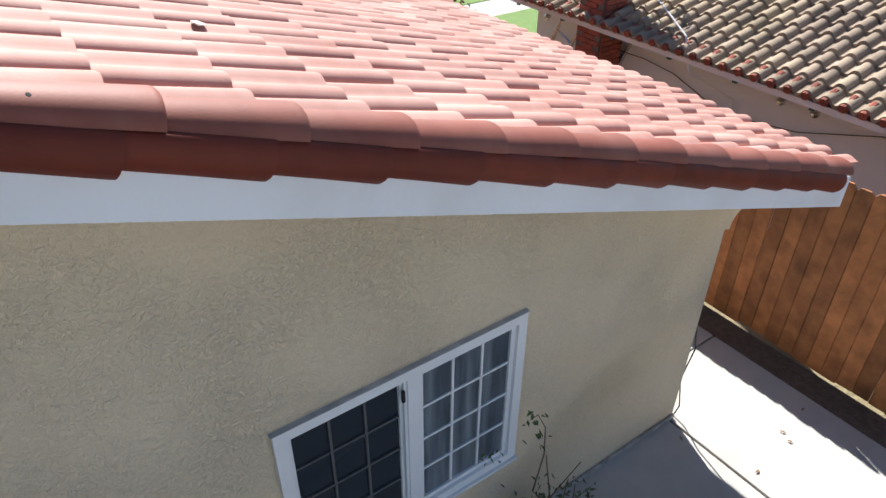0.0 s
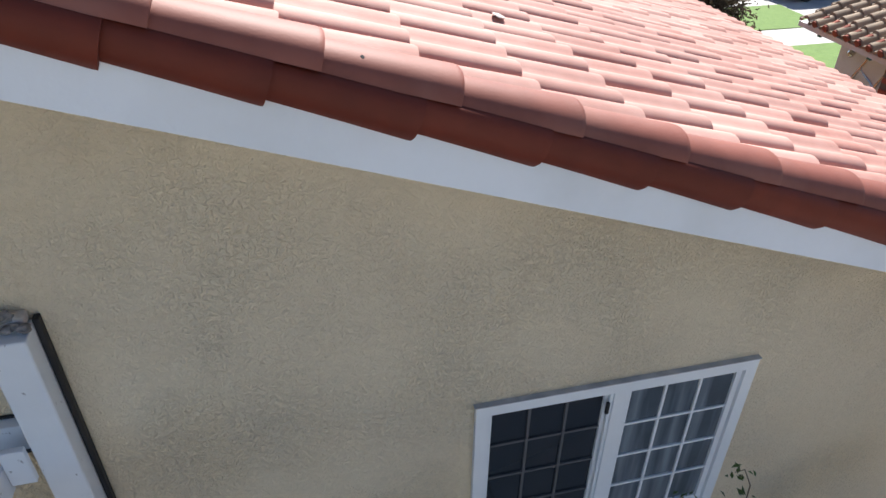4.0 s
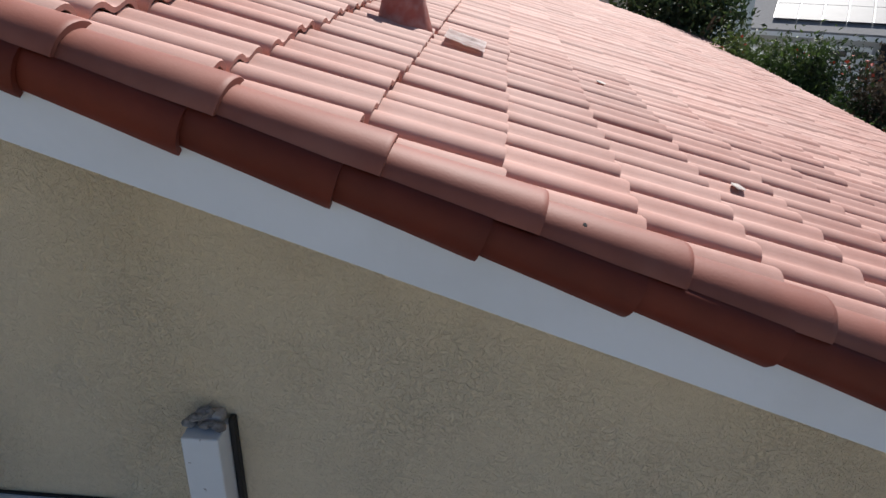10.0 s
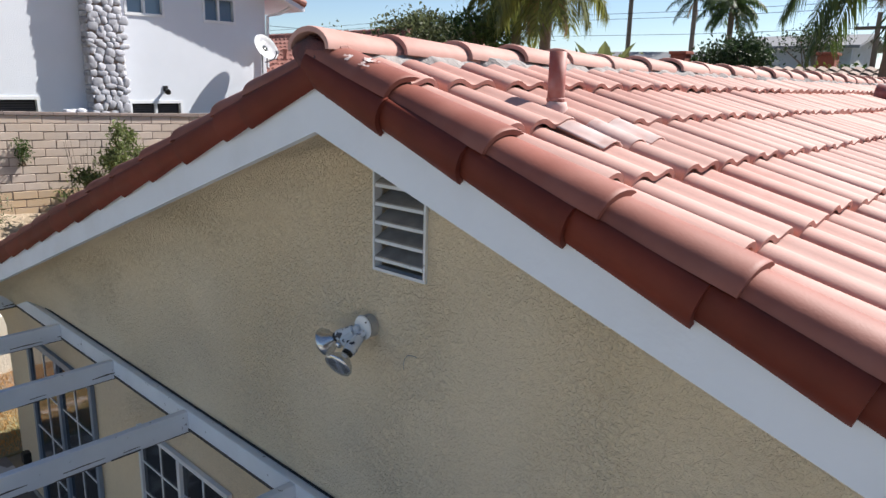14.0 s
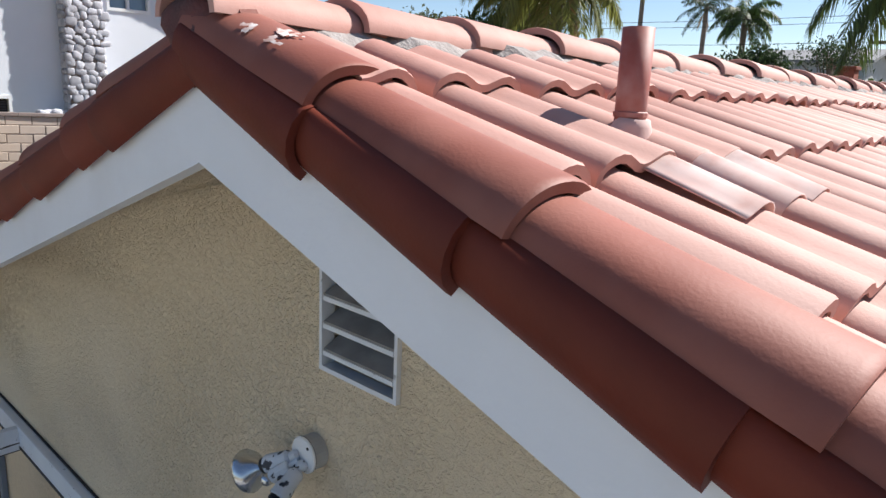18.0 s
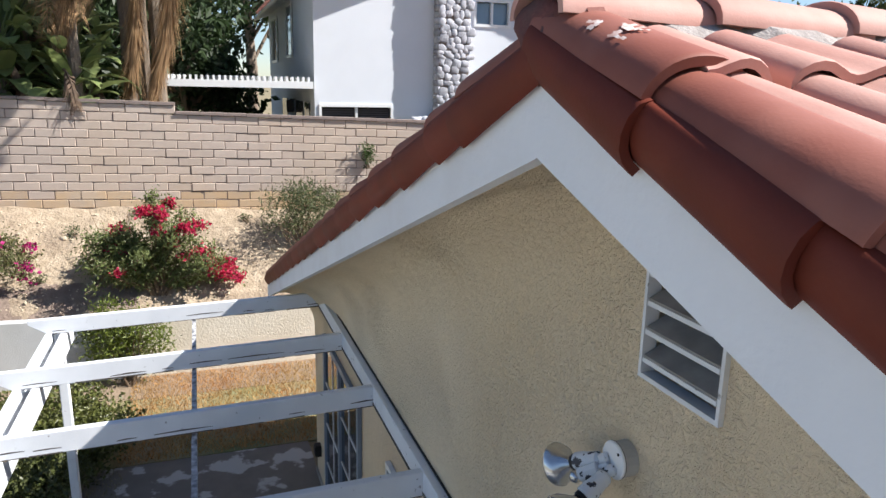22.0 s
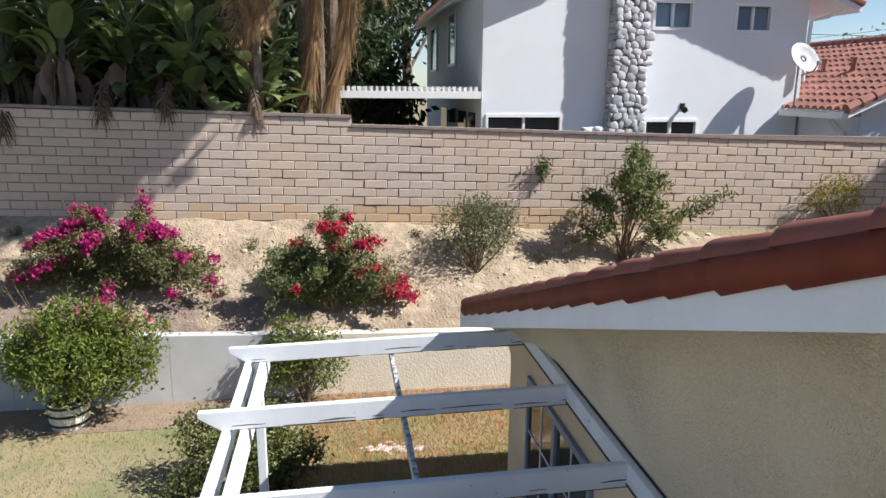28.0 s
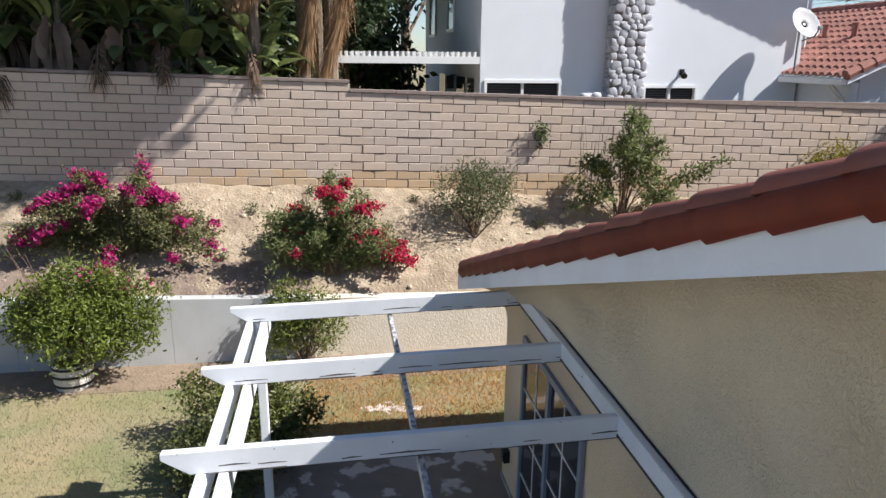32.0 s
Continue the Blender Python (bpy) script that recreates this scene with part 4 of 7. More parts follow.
# low wall at the foot of the bank
rw = thing("retaining_wall", "low retaining wall, grey block and cream stucco", "wall", kind="structure")
CREAM = mat("rough_cream_render", (0.70, 0.645, 0.54), 0.95, alt=(0.62, 0.56, 0.45), grain=3, mix=0.7, bump=0.45, bump_scale=30)
def wall_run(y0, y1, z0, z1, m, nm):
    b = bmesh.new()
    q = [(y0, -0.1), (y1, -0.1), (y1, z1), (y0, z0)]
    prism(q, "x", -10.05, -9.86, b)
    return part(nm, b, m, rw)
for i, (a, c) in enumerate(((-14, -11.5), (-11.495, -9.0), (-8.995, -6.5), (-6.495, -4.3), (-4.295, -2.2))):
    wall_run(a, c, 1.12 - 0.03 * (a + 6.6), 1.12 - 0.03 * (c + 6.6), GREYWALL, "grey_panel")
wall_run(-2.195, 14, 0.985, 0.62, CREAM, "stucco_panel")

# sandy bank
bx, by = np.linspace(-12.25, -10.04, 46), np.linspace(-14, 14, 420)
def bank_z(x, y):
    lo = 1.08 - 0.03 * (y + 6.6) - 0.02
    hi = 2.29 - 0.042 * (y + 1.8)
    t = min(1.0, max(0.0, (-10.04 - x) / 2.06))
    n = noise.noise(Vector((x * 1.7, y * 1.7, 0.3))) * 0.07 + noise.noise(Vector((x * 6, y * 6, 2.3))) * 0.025
    return lo + (hi - lo) * (t ** 0.85) + n * min(1, 4 * t)
co = [(x, y, bank_z(x, y)) for x in bx for y in by]
n1 = len(by)
fa = [(i * n1 + j, (i + 1) * n1 + j, (i + 1) * n1 + j + 1, i * n1 + j + 1) for i in range(len(bx) - 1) for j in range(n1 - 1)]
me = bpy.data.meshes.new("bank")
me.from_pydata(co, [], fa)
me.polygons.foreach_set("use_smooth", [True] * len(me.polygons))
me.materials.append(SAND)
tagged(new("bank", me), "sandy sloping bank with clods and litter", "bank", kind="structure")
# darker damp soil with an uneven edge, low on the bank
def soil_patch(x0, x1, y0, y1, seed):
    b = bmesh.new()
    nx_, ny_ = 36, int((y1 - y0) / 0.025)
    g = {}
    for i in range(nx_ + 1):
        for j in range(ny_ + 1):
            x, y = x0 + (x1 - x0) * i / nx_, y0 + (y1 - y0) * j / ny_
            e = noise.noise(Vector((x * 2.2, y * 2.2, seed))) + 0.5 * noise.noise(Vector((x * 7, y * 7, seed))) + 0.45 - 2.2 * (abs(i / nx_ - 0.62) ** 2 + abs(j / ny_ - 0.5) ** 2)
            g[i, j] = b.verts.new((x, y, bank_z(x, y) + 0.008)), e
    for i in range(nx_):
        for j in range(ny_):
            q = [g[c] for c in ((i, j), (i + 1, j), (i + 1, j + 1), (i, j + 1))]
            if sum(e for v, e in q) > 0:
                b.faces.new([v for v, e in q])
    bmesh.ops.delete(b, geom=[v for v in b.verts if not v.link_faces], context="VERTS")
    tagged(part("soil_patch", b, DAMP, None, "", True), "dark damp soil low on the bank", "soil", kind="stuff")
DAMP = mat("damp_soil", (0.17, 0.125, 0.10), 0.95, alt=(0.25, 0.19, 0.15), grain=7, mix=0.8, bump=0.9, bump_scale=26)
soil_patch(-10.75, -10.06, -4.6, -2.2, 1.0)
soil_patch(-10.8, -10.06, -8.5, -5.2, 4.0)
# clods and small stones
CLOD = mat("pale_clod", (0.50, 0.42, 0.31), 0.95, alt=(0.36, 0.29, 0.21), grain=12, mix=0.7, island=0.25, bump=0.5)
ico = bmesh.new()
bmesh.ops.create_icosphere(ico, subdivisions=1, radius=1.0)
iv = [v.co.copy() for v in ico.verts]
iff = [[v.index for v in f.verts] for f in ico.faces]
ico.free()
co, fa = [], []
for i in range(1500):
    x, y = rl.uniform(-12.0, -10.1), rl.uniform(-9, 6)
    r = rl.uniform(0.006, 0.022) if i > 60 else rl.uniform(0.025, 0.06)
    b0 = len(co)
    sx, sy, sz = r * rl.uniform(0.7, 1.4), r * rl.uniform(0.7, 1.4), r * rl.uniform(0.5, 0.9)
    z = bank_z(x, y)
    co += [(x + v.x * sx, y + v.y * sy, z + v.z * sz) for v in iv]
    fa += [[b0 + k for k in f] for f in iff]
me = bpy.data.meshes.new("clods")
me.from_pydata(co, [], fa)
me.materials.append(CLOD)
tagged(new("bank_clods", me), "pale dirt clods and stones on the bank", "stones", kind="stuff")
for k in range(9):
    x, y = rl.uniform(-11.9, -10.3), rl.uniform(-6, 3)
    st = thing("stone", "pale rounded stone lying on the bank", "stone", "stones on the bank", at=(x, y, bank_z(x, y)))
    b = bmesh.new()
    bmesh.ops.create_icosphere(b, subdivisions=2, radius=rl.uniform(0.04, 0.075))
    for v in b.verts:
        v.co *= 1 + 0.35 * noise.noise(v.co * 14 + Vector((k, 0, 0)))
        v.co.z *= 0.7
    part("body", b, CLOD, st, "", True)

# block wall above the bank
bw = thing("block_wall", "tan slump-block garden wall with dark cap", "wall", kind="structure")
FALL = -0.030
BX, BH, BL = -12.1, 0.1525, 0.4065
TOPZ = 3.975      # top of the last course at y = -1.5 on the lower stretch
skew = Matrix(((1, 0, 0, 0), (0, 1, 0, 0), (0, FALL, 1, 1.5 * FALL), (0, 0, 0, 1)))
blk = bmesh.new()
box(-0.2, 0.0, 0.006, BL - 0.006, 0.006, BH - 0.007, bm=blk)
bmesh.ops.bevel(blk, geom=[e for e in blk.edges if all(v.co.x > -0.1 for v in e.verts)], offset=0.007, segments=1, affect="EDGES")
BLK = mesh_of(blk, "block", BLOCK)
STAINED = mat("rust_stained_block", (0.50, 0.37, 0.245), 0.92, alt=(0.46, 0.37, 0.29), grain=4, mix=0.8, stain=(0.52, 0.34, 0.17), stain_scale=1.2, stain_amt=0.6, bump=0.4, bump_scale=70, vary=0.08)
BLK_LOW = BLK.copy()
BLK_LOW.materials[0] = STAINED
rest_co, rest_fa = [], []
tv = [v.co.copy() for v in BLK.vertices]
tf = [list(p.vertices) for p in BLK.polygons]
count = 0
for r in range(13):
    z = TOPZ - BH * r            # the topmost row only left of the step
    for c in range(-32, 35):
        y = -1.5 + BL * (c + (0.5 if r % 2 else 0.0))
        if r == 0 and y > -1.9:
            continue
        zz = z + rl.uniform(-0.002, 0.002)
        m = skew @ pose(BX + rl.uniform(-0.009, 0.004), y, zz, 0, rl.uniform(-0.6, 0.6), rl.uniform(-0.5, 0.5))
        if -5.2 < y < 4.6 and count < 300:
            share("block", BLK_LOW if r >= 10 + (rl.random() < 0.35) else BLK, bw, m)
            count += 1
        else:
            b0 = len(rest_co)
            rest_co += [m @ v for v in tv]
            rest_fa += [[b0 + k for k in f] for f in tf]
me = bpy.data.meshes.new("far_blocks")
me.from_pydata([tuple(v) for v in rest_co], [], rest_fa)
me.materials.append(BLOCK)
tagged(share("far_blocks", me, bw), kind="stuff")
core = bmesh.new()
box(BX - 0.19, BX - 0.012, -14.5, -1.70, 1.6, TOPZ + BH - 0.01, bm=core)
box(BX - 0.19, BX - 0.012, -1.70, 12.6, 1.6, TOPZ - 0.01, bm=core)
share("mortar", mesh_of(core, "mortar", MORTAR), bw, skew)
cp = bmesh.new()
box(-0.225, 0.025, 0.003, BL - 0.003, 0.0, 0.048, bm=cp)
CP = mesh_of(cp, "cap_block", CAPM)
for c in range(-32, 34):
    y = -1.5 + BL * c
    share("cap_block", CP, bw, skew @ pose(BX, y, TOPZ + (BH + 0.004 if y < -1.6 else 0.004) + rl.uniform(-0.002, 0.002)))
# ---- plants ----
def leaves_mesh(name, tips, per, spread, size, material, rs, aspect=0.42, up=0.3, flat=False):
    """Many folded leaves round the branch tips, joined."""
    t = np.repeat(np.asarray(tips, float), per, axis=0)
    n = len(t)
    p = t + rs.normal(0, 1, (n, 3)) * np.asarray(spread)
    d = rs.normal(0, 1, (n, 3)) + np.array([0, 0, up])
    d /= np.linalg.norm(d, axis=1)[:, None]
    s = np.cross(d, rs.normal(0, 1, (n, 3)))
    s /= np.linalg.norm(s, axis=1)[:, None]
    nrm = np.cross(d, s)
    L = (size * rs.uniform(0.55, 1.35, n))[:, None]
    co = np.empty((n, 4, 3))
    co[:, 0] = p
    co[:, 1] = p + d * L * 0.5 + s * L * aspect * 0.5 + nrm * L * 0.10
    co[:, 2] = p + d * L - nrm * L * 0.12
    co[:, 3] = p + d * L * 0.5 - s * L * aspect * 0.5 + nrm * L * 0.10
    i = np.arange(n)[:, None] * 4
    fa = np.concatenate([i + [[0, 1, 2]], i + [[0, 2, 3]]], 1).reshape(-1, 3)
    me = bpy.data.meshes.new(name)
    me.from_pydata(co.reshape(-1, 3).tolist(), [], fa.tolist())
    me.materials.append(material)
    return me


def crown_tips(rs, n, size, low=-0.25, lumps=7, fill=0.5):
    """Tips spread unevenly through a lumpy crown."""
    c = rs.normal(0, 1, (lumps, 3))
    c /= np.linalg.norm(c, axis=1)[:, None]
    c[:, 2] = np.abs(c[:, 2]) * 0.9 + low * 0.5
    r = rs.uniform(0.35, 0.75, lumps)
    k = rs.randint(0, lumps, n)
    d = rs.normal(0, 1, (n, 3))
    d /= np.linalg.norm(d, axis=1)[:, None]
    p = c[k] * r[k][:, None] + d * (rs.uniform(fill, 1, n) ** 0.6 * 0.42)[:, None]
    p[:, 2] = np.maximum(p[:, 2], low)
    return p * np.asarray(size)


def shrub(name, label, at, size, tips=160, per=14, leaf=0.06, material=None, flower=None, fl_tips=0, fl_per=16, fl_size=0.05, seed=1, stems=14, lift=0.0, spread=0.09, cat="shrub", low=-0.25, fl_where=None, bare=0, aspect=0.42):
    rs = np.random.RandomState(seed)
    ob = thing(name, label, cat, at=at)
    tp = crown_tips(rs, tips, size, low) + np.array([0, 0, size[2] * 0.55 + lift])
    b = bmesh.new()
    for i in range(stems):
        e = tp[rs.randint(len(tp))]
        mid = Vector(e) * 0.5 + Vector(rs.normal(0, 0.06, 3))
        tube([(rs.uniform(-0.05, 0.05), rs.uniform(-0.05, 0.05), -0.05), mid, Vector(e)], [0.016, 0.010, 0.004], 5, b, caps=False)
    for i in range(bare):
        a = rs.uniform(0, 6.28)
        top = (math.cos(a) * size[0] * 0.6, math.sin(a) * size[1] * 0.6, size[2] * rs.uniform(1.1, 1.6))
        tube([(0, 0, 0.05), Vector(top) * 0.55 + Vector(rs.normal(0, 0.05, 3)), top], [0.008, 0.006, 0.003], 4, b, caps=False)
    part("stem_frame", b, STEM, ob)
    share("foliage", leaves_mesh("foliage", tp, per, spread, leaf, material, rs, aspect), ob)["kind"] = "stuff"
    if flower is not None:
        outer = tp[np.argsort(-(tp[:, 2] + rs.normal(0, 0.35 * size[2], len(tp)) + 0.2 * np.abs(tp[:, 1])))[:fl_tips]] if fl_where is None else fl_where(tp, rs)
        share("blossom", leaves_mesh("blossom", outer, fl_per, spread * 0.62, fl_size, flower, rs, 0.8), ob)["kind"] = "stuff"
    return ob


BOUG = mat("bougainvillea_leaf", (0.125, 0.145, 0.05), 0.6, alt=(0.20, 0.16, 0.075), grain=6, island=0.45, leaf=0.35)
def cane_shrub(name, label, cat, at, canes, leafm, leaf, step, per, flower=None, fl_size=0.06, fl_per=7, seed=1, spread=0.05, from_=0.3, aspect=0.42):
    """Arching canes from one root, leaves set along them and blossom massed near chosen ends.
    canes: (end x, end y, end z above the root, lift of the arch, share of the cane in blossom)."""
    rs = np.random.RandomState(seed)
    ob = thing(name, label, cat, at=at)
    st = bmesh.new()
    green, bloom = [], []
    for ex, ey, ez, arch_, share_ in canes:
        p0 = Vector((rs.uniform(-0.07, 0.07), rs.uniform(-0.1, 0.1), -0.05))
        p2 = Vector((ex, ey, ez))
        p1 = Vector((ex * 0.4 + rs.normal(0, 0.06), ey * 0.4 + rs.normal(0, 0.06), max(ez, 0.1) + arch_))
        pt = lambda t: p0 * (1 - t) ** 2 + p1 * 2 * t * (1 - t) + p2 * t * t
        tube([pt(k / 6) for k in range(7)], [0.010 * (1 - 0.75 * k / 6) + 0.002 for k in range(7)], 4, st, caps=False)
        n = max(4, int((p1.length + (p2 - p1).length) / step))
        for k in range(n):
            t = from_ + (1 - from_) * (k + rs.rand()) / n
            (bloom if t > 1 - share_ and rs.rand() < 0.8 else green).append(pt(t))
            if rs.rand() < 0.35:
                green.append(pt(t) + Vector(rs.normal(0, 0.07, 3)))
    part("stem_frame", st, STEM, ob)
    share("foliage", leaves_mesh("foliage", green, per, spread, leaf, leafm, rs, aspect), ob)["kind"] = "stuff"
    if bloom:
        share("blossom", leaves_mesh("blossom", bloom, fl_per, spread * 0.8, fl_size, flower, rs, 0.85), ob)["kind"] = "stuff"
    return ob


def sprays(rs, n, ry, rx, top, skew_y=0.0, bloom=lambda y, z, r: 0.0):
    """Ends of arching canes: high in the middle, low and long at the sides."""
    out = []
    for k in range(n):
        a = rs.uniform(-1, 1)
        y = ry * math.copysign(abs(a) ** 0.8, a) + skew_y
        x = rx * rs.uniform(-0.8, 1.0)
        z = top * (1 - 0.85 * abs(a) ** 1.4) * rs.uniform(0.35, 1.0)
        out.append((x, y, z, rs.uniform(0.12, 0.4), bloom(a, z / top, rs.rand())))
    return out


B1 = (-10.72, -5.15)
rs = np.random.RandomState(5)
cane_shrub("bougainvillea", "magenta bougainvillea sprawling over sandy bank", "flowering shrub", (*B1, bank_z(*B1) - 0.02),
           sprays(rs, 96, 1.65, 0.6, 1.45, -0.05, lambda a, z, r: (0.38 if z > 0.55 and r < 0.6 else 0.2 if a < -0.55 and r < 0.5 else 0.10 if r < 0.35 else 0.0))
           + [(0.62, -0.15, -0.22, 0.5, 0.28), (0.6, -0.05, -0.1, 0.55, 0.3), (0.66, -0.22, -0.35, 0.6, 0.3), (0.5, 0.95, -0.05, 0.5, 0.12), (0.3, 1.45, 0.0, 0.5, 0.1)],
           BOUG, 0.058, 0.028, 3, PINK, 0.062, 9, 11, 0.042, 0.22)
spr = thing("bougainvillea_shoot", "tall upright magenta bougainvillea shoot", "flowering shrub", at=(-11.05, -4.72, bank_z(-11.05, -4.72)))
rs = np.random.RandomState(2)
b = bmesh.new()
tips = []
for k in range(4):
    top = Vector((rs.uniform(-0.1, 0.1), rs.uniform(-0.12, 0.16), rs.uniform(1.0, 1.75)))
    tube([(0, 0, 0), top * 0.5 + Vector((0.03, 0.04, 0)), top], [0.012, 0.009, 0.004], 5, b, caps=False)
    tips += [tuple(top * f + Vector(rs.normal(0, 0.03, 3))) for f in np.linspace(0.35, 0.85, 16)]
part("stem_frame", b, STEM, spr)
share("blossom", leaves_mesh("blossom", tips, 8, 0.045, 0.06, PINK, rs, 0.8), spr)["kind"] = "stuff"
share("foliage", leaves_mesh("foliage", tips, 4, 0.05, 0.05, BOUG, rs), spr)["kind"] = "stuff"
B2 = (-10.4, -1.9)
rs = np.random.RandomState(14)
cane_shrub("bougainvillea", "crimson bougainvillea above green foliage on bank", "flowering shrub", (*B2, bank_z(*B2) - 0.06),
           sprays(rs, 80, 1.3, 0.6, 1.6, 0.05, lambda a, z, r: (0.27 if a > 0.25 and r < 0.6 else 0.25 if z > 0.5 and a > -0.5 and r < 0.6 else 0.10 if a > -0.4 and r < 0.35 else 0.0))
           + [(0.35, -1.1 + 0.04 * k, 0.65 + 0.02 * (k * 7 % 22), 0.15, 0.0) for k in range(22)],
           LEAF_S, 0.062, 0.028, 3, RED, 0.060, 9, 23, 0.042, 0.22)
shrub("climbing_shrub", "green upright shrub against the low wall", (-9.55, -2.35, 0.0), (0.5, 0.8, 1.1), 260, 17, 0.06, LEAF_B, seed=31, stems=12, spread=0.08)
shrub("grey_shrub", "grey-green rounded shrub on the bank", (-11.1, 0.55, bank_z(-11.1, 0.55) - 0.05), (0.85, 1.2, 0.98), 240, 18, 0.075, LEAF_Y, seed=41, stems=18, aspect=0.22, spread=0.10)
rs = np.random.RandomState(52)
cane_shrub("tall_shrub", "open broad-leaved shrub before block wall", "shrub", (-11.3, 3.3, bank_z(-11.3, 3.3) - 0.05),
           sprays(rs, 30, 1.25, 0.5, 2.1, 0.1) + [(0.1, 1.95, 1.25, -0.2, 0.0), (0.0, 1.7, 1.0, -0.1, 0.0), (0.2, -1.05, 0.9, 0.0, 0.0)],
           LEAF_S, 0.11, 0.06, 3, seed=52, spread=0.055, from_=0.5, aspect=0.32)
dead = thing("bare_twigs", "bare grey twigs beside the tall shrub", "twigs", at=(-11.5, 2.75, bank_z(-11.5, 2.75)))
for k in range(14):
    tw = bmesh.new()
    top = Vector((rs.uniform(-0.1, 0.2), rs.uniform(-0.3, 0.35), rs.uniform(1.2, 1.75)))
    tube([(0, 0, 0), top * 0.5 + Vector(rs.normal(0, 0.06, 3)), top], [0.008, 0.006, 0.003], 4, tw, caps=False)
    part("twig", tw, DRYWOOD, dead)
shrub("yellow_shrub", "small yellow-green shrub against block wall", (-11.85, 7.9, 2.0), (0.4, 0.7, 0.7), 90, 14, 0.06, mat("yellow_leaf", (0.30, 0.25, 0.03), 0.6, alt=(0.18, 0.18, 0.03), grain=5, island=0.35, leaf=0.35), seed=61, stems=8, lift=0.25)
shrub("small_weed", "low dry weed growing from the bank", (-11.6, -1.2, bank_z(-11.6, -1.2)), (0.16, 0.2, 0.18), 20, 8, 0.04, LEAF_Y, seed=71, stems=5, spread=0.04)
vine = shrub("wall_vine", "small green vine hanging on block wall", (-12.03, 1.95, 3.02), (0.08, 0.14, 0.30), 34, 10, 0.06, LEAF, seed=72, stems=4, spread=0.05)
for k, (x, y) in enumerate(((-11.5, -3.2), (-11.8, -0.4), (-11.3, 1.8), (-10.6, -3.6), (-11.9, -2.2), (-10.5, 0.7), (-11.7, -7.0))):
    shrub("dry_weed", "dry grey-green weed tuft on the bank", (x, y, bank_z(x, y)), (0.13, 0.17, 0.10), 14, 8, 0.045, LEAF_Y, seed=80 + k, stems=5, spread=0.04)["group"] = "weeds on the bank"
# tall bare stalks
stk = thing("dry_stalks", "tall thin dry stalks beside crimson bougainvillea", "stalks", at=(-10.5, -2.5, bank_z(-10.5, -2.5)))
rs = np.random.RandomState(8)
for k in range(20):
    b = bmesh.new()
    t = Vector((rs.uniform(-0.1, 0.3), rs.uniform(-0.5, 0.75), rs.uniform(0.7, 1.35)))
    o = Vector((rs.uniform(-0.1, 0.1), rs.uniform(-0.3, 0.3), 0))
    tube([o, (o + t) * 0.5 + Vector((0.02, 0.02, 0.1)), o + t], [0.007, 0.006, 0.003], 4, b, caps=False)
    part("stalk", b, DRYLEAF, stk)
# barrel planter
brl = thing("barrel_planter", "white half barrel planter with dark hoops", "planter", at=(-9.30, -5.55, 0.0))
STAVE = mat("white_washed_stave", (0.66, 0.64, 0.60), 0.8, alt=(0.48, 0.46, 0.42), grain=6, mix=0.7, vary=0.08, bump=0.3)
def stave(k, n=22):
    b = bmesh.new()
    a0, a1 = 2 * math.pi * k / n + 0.01, 2 * math.pi * (k + 1) / n - 0.01
    rows = []
    for z, r in ((0.0, 0.235), (0.12, 0.262), (0.25, 0.272), (0.38, 0.265)):
        rows.append([b.verts.new((rr * math.cos(a), rr * math.sin(a), z)) for rr, a in ((r, a0), (r, a1), (r - 0.02, a1), (r - 0.02, a0))])
    for u, v in zip(rows, rows[1:]):
        for i in range(4):
            b.faces.new((u[i], u[(i + 1) % 4], v[(i + 1) % 4], v[i]))
    b.faces.new(rows[0][::-1]), b.faces.new(rows[-1])
    return b
for k in range(22):
    part("stave", stave(k), STAVE, brl)
for z, r in ((0.07, 0.257), (0.21, 0.276), (0.33, 0.274)):
    b = bmesh.new()
    ring = []
    for k in range(36):
        a = 2 * math.pi * k / 36
        ring.append([b.verts.new(((r + d) * math.cos(a), (r + d) * math.sin(a), z + h)) for d, h in ((0.004, 0), (0.004, 0.035), (-0.006, 0.035), (-0.006, 0))])
    for k in range(36):
        u, v = ring[k], ring[(k + 1) % 36]
        for i in range(4):
            b.faces.new((u[i], v[i], v[(i + 1) % 4], u[(i + 1) % 4]))
    part("hoop", b, DARK, brl)
part("soil", tube([(0, 0, 0.30), (0, 0, 0.34)], 0.245, 22), SOIL, brl)
shrub("potted_shrub", "leafy bright green shrub in the barrel planter", (-9.30, -5.36, 0.30), (0.8, 1.3, 1.12), 640, 20, 0.075, LEAF_B, PINK, 7, 12, 0.05, 91, 22, lift=0.05, low=-0.5, bare=10)
shrub("jade_bush", "dense rounded jade bush beside the pergola", (-7.55, -2.9, 0.0), (0.85, 0.95, 0.62), 560, 18, 0.05, mat("jade_leaf", (0.12, 0.13, 0.035), 0.45, alt=(0.07, 0.09, 0.02), grain=5, island=0.4, leaf=0.25), seed=101, stems=12, lift=0.05, aspect=0.7, spread=0.08)
# same jade leaf, base colour darkened to stand for the pergola's shade
shrub("jade_bush", "jade bush coloured darker for the pergola's shade", (-6.6, -3.0, 0.0), (0.7, 0.75, 0.46), 460, 18, 0.05, mat("jade_leaf_shaded", (0.09, 0.10, 0.03), 0.45, alt=(0.05, 0.07, 0.02), grain=5, island=0.4, leaf=0.25), seed=102, stems=12, lift=0.05, aspect=0.7, spread=0.08)
shrub("window_plant", "thin twiggy shrub below the window", (4.5, -0.32, 0.0), (0.42, 0.3, 0.55), 80, 7, 0.045, LEAF_Y, seed=111, stems=16, spread=0.05, bare=3)
twig = thing("climbing_twig", "thin leafy twig climbing by the window", "plant", at=(4.47, -0.1, 0.55))
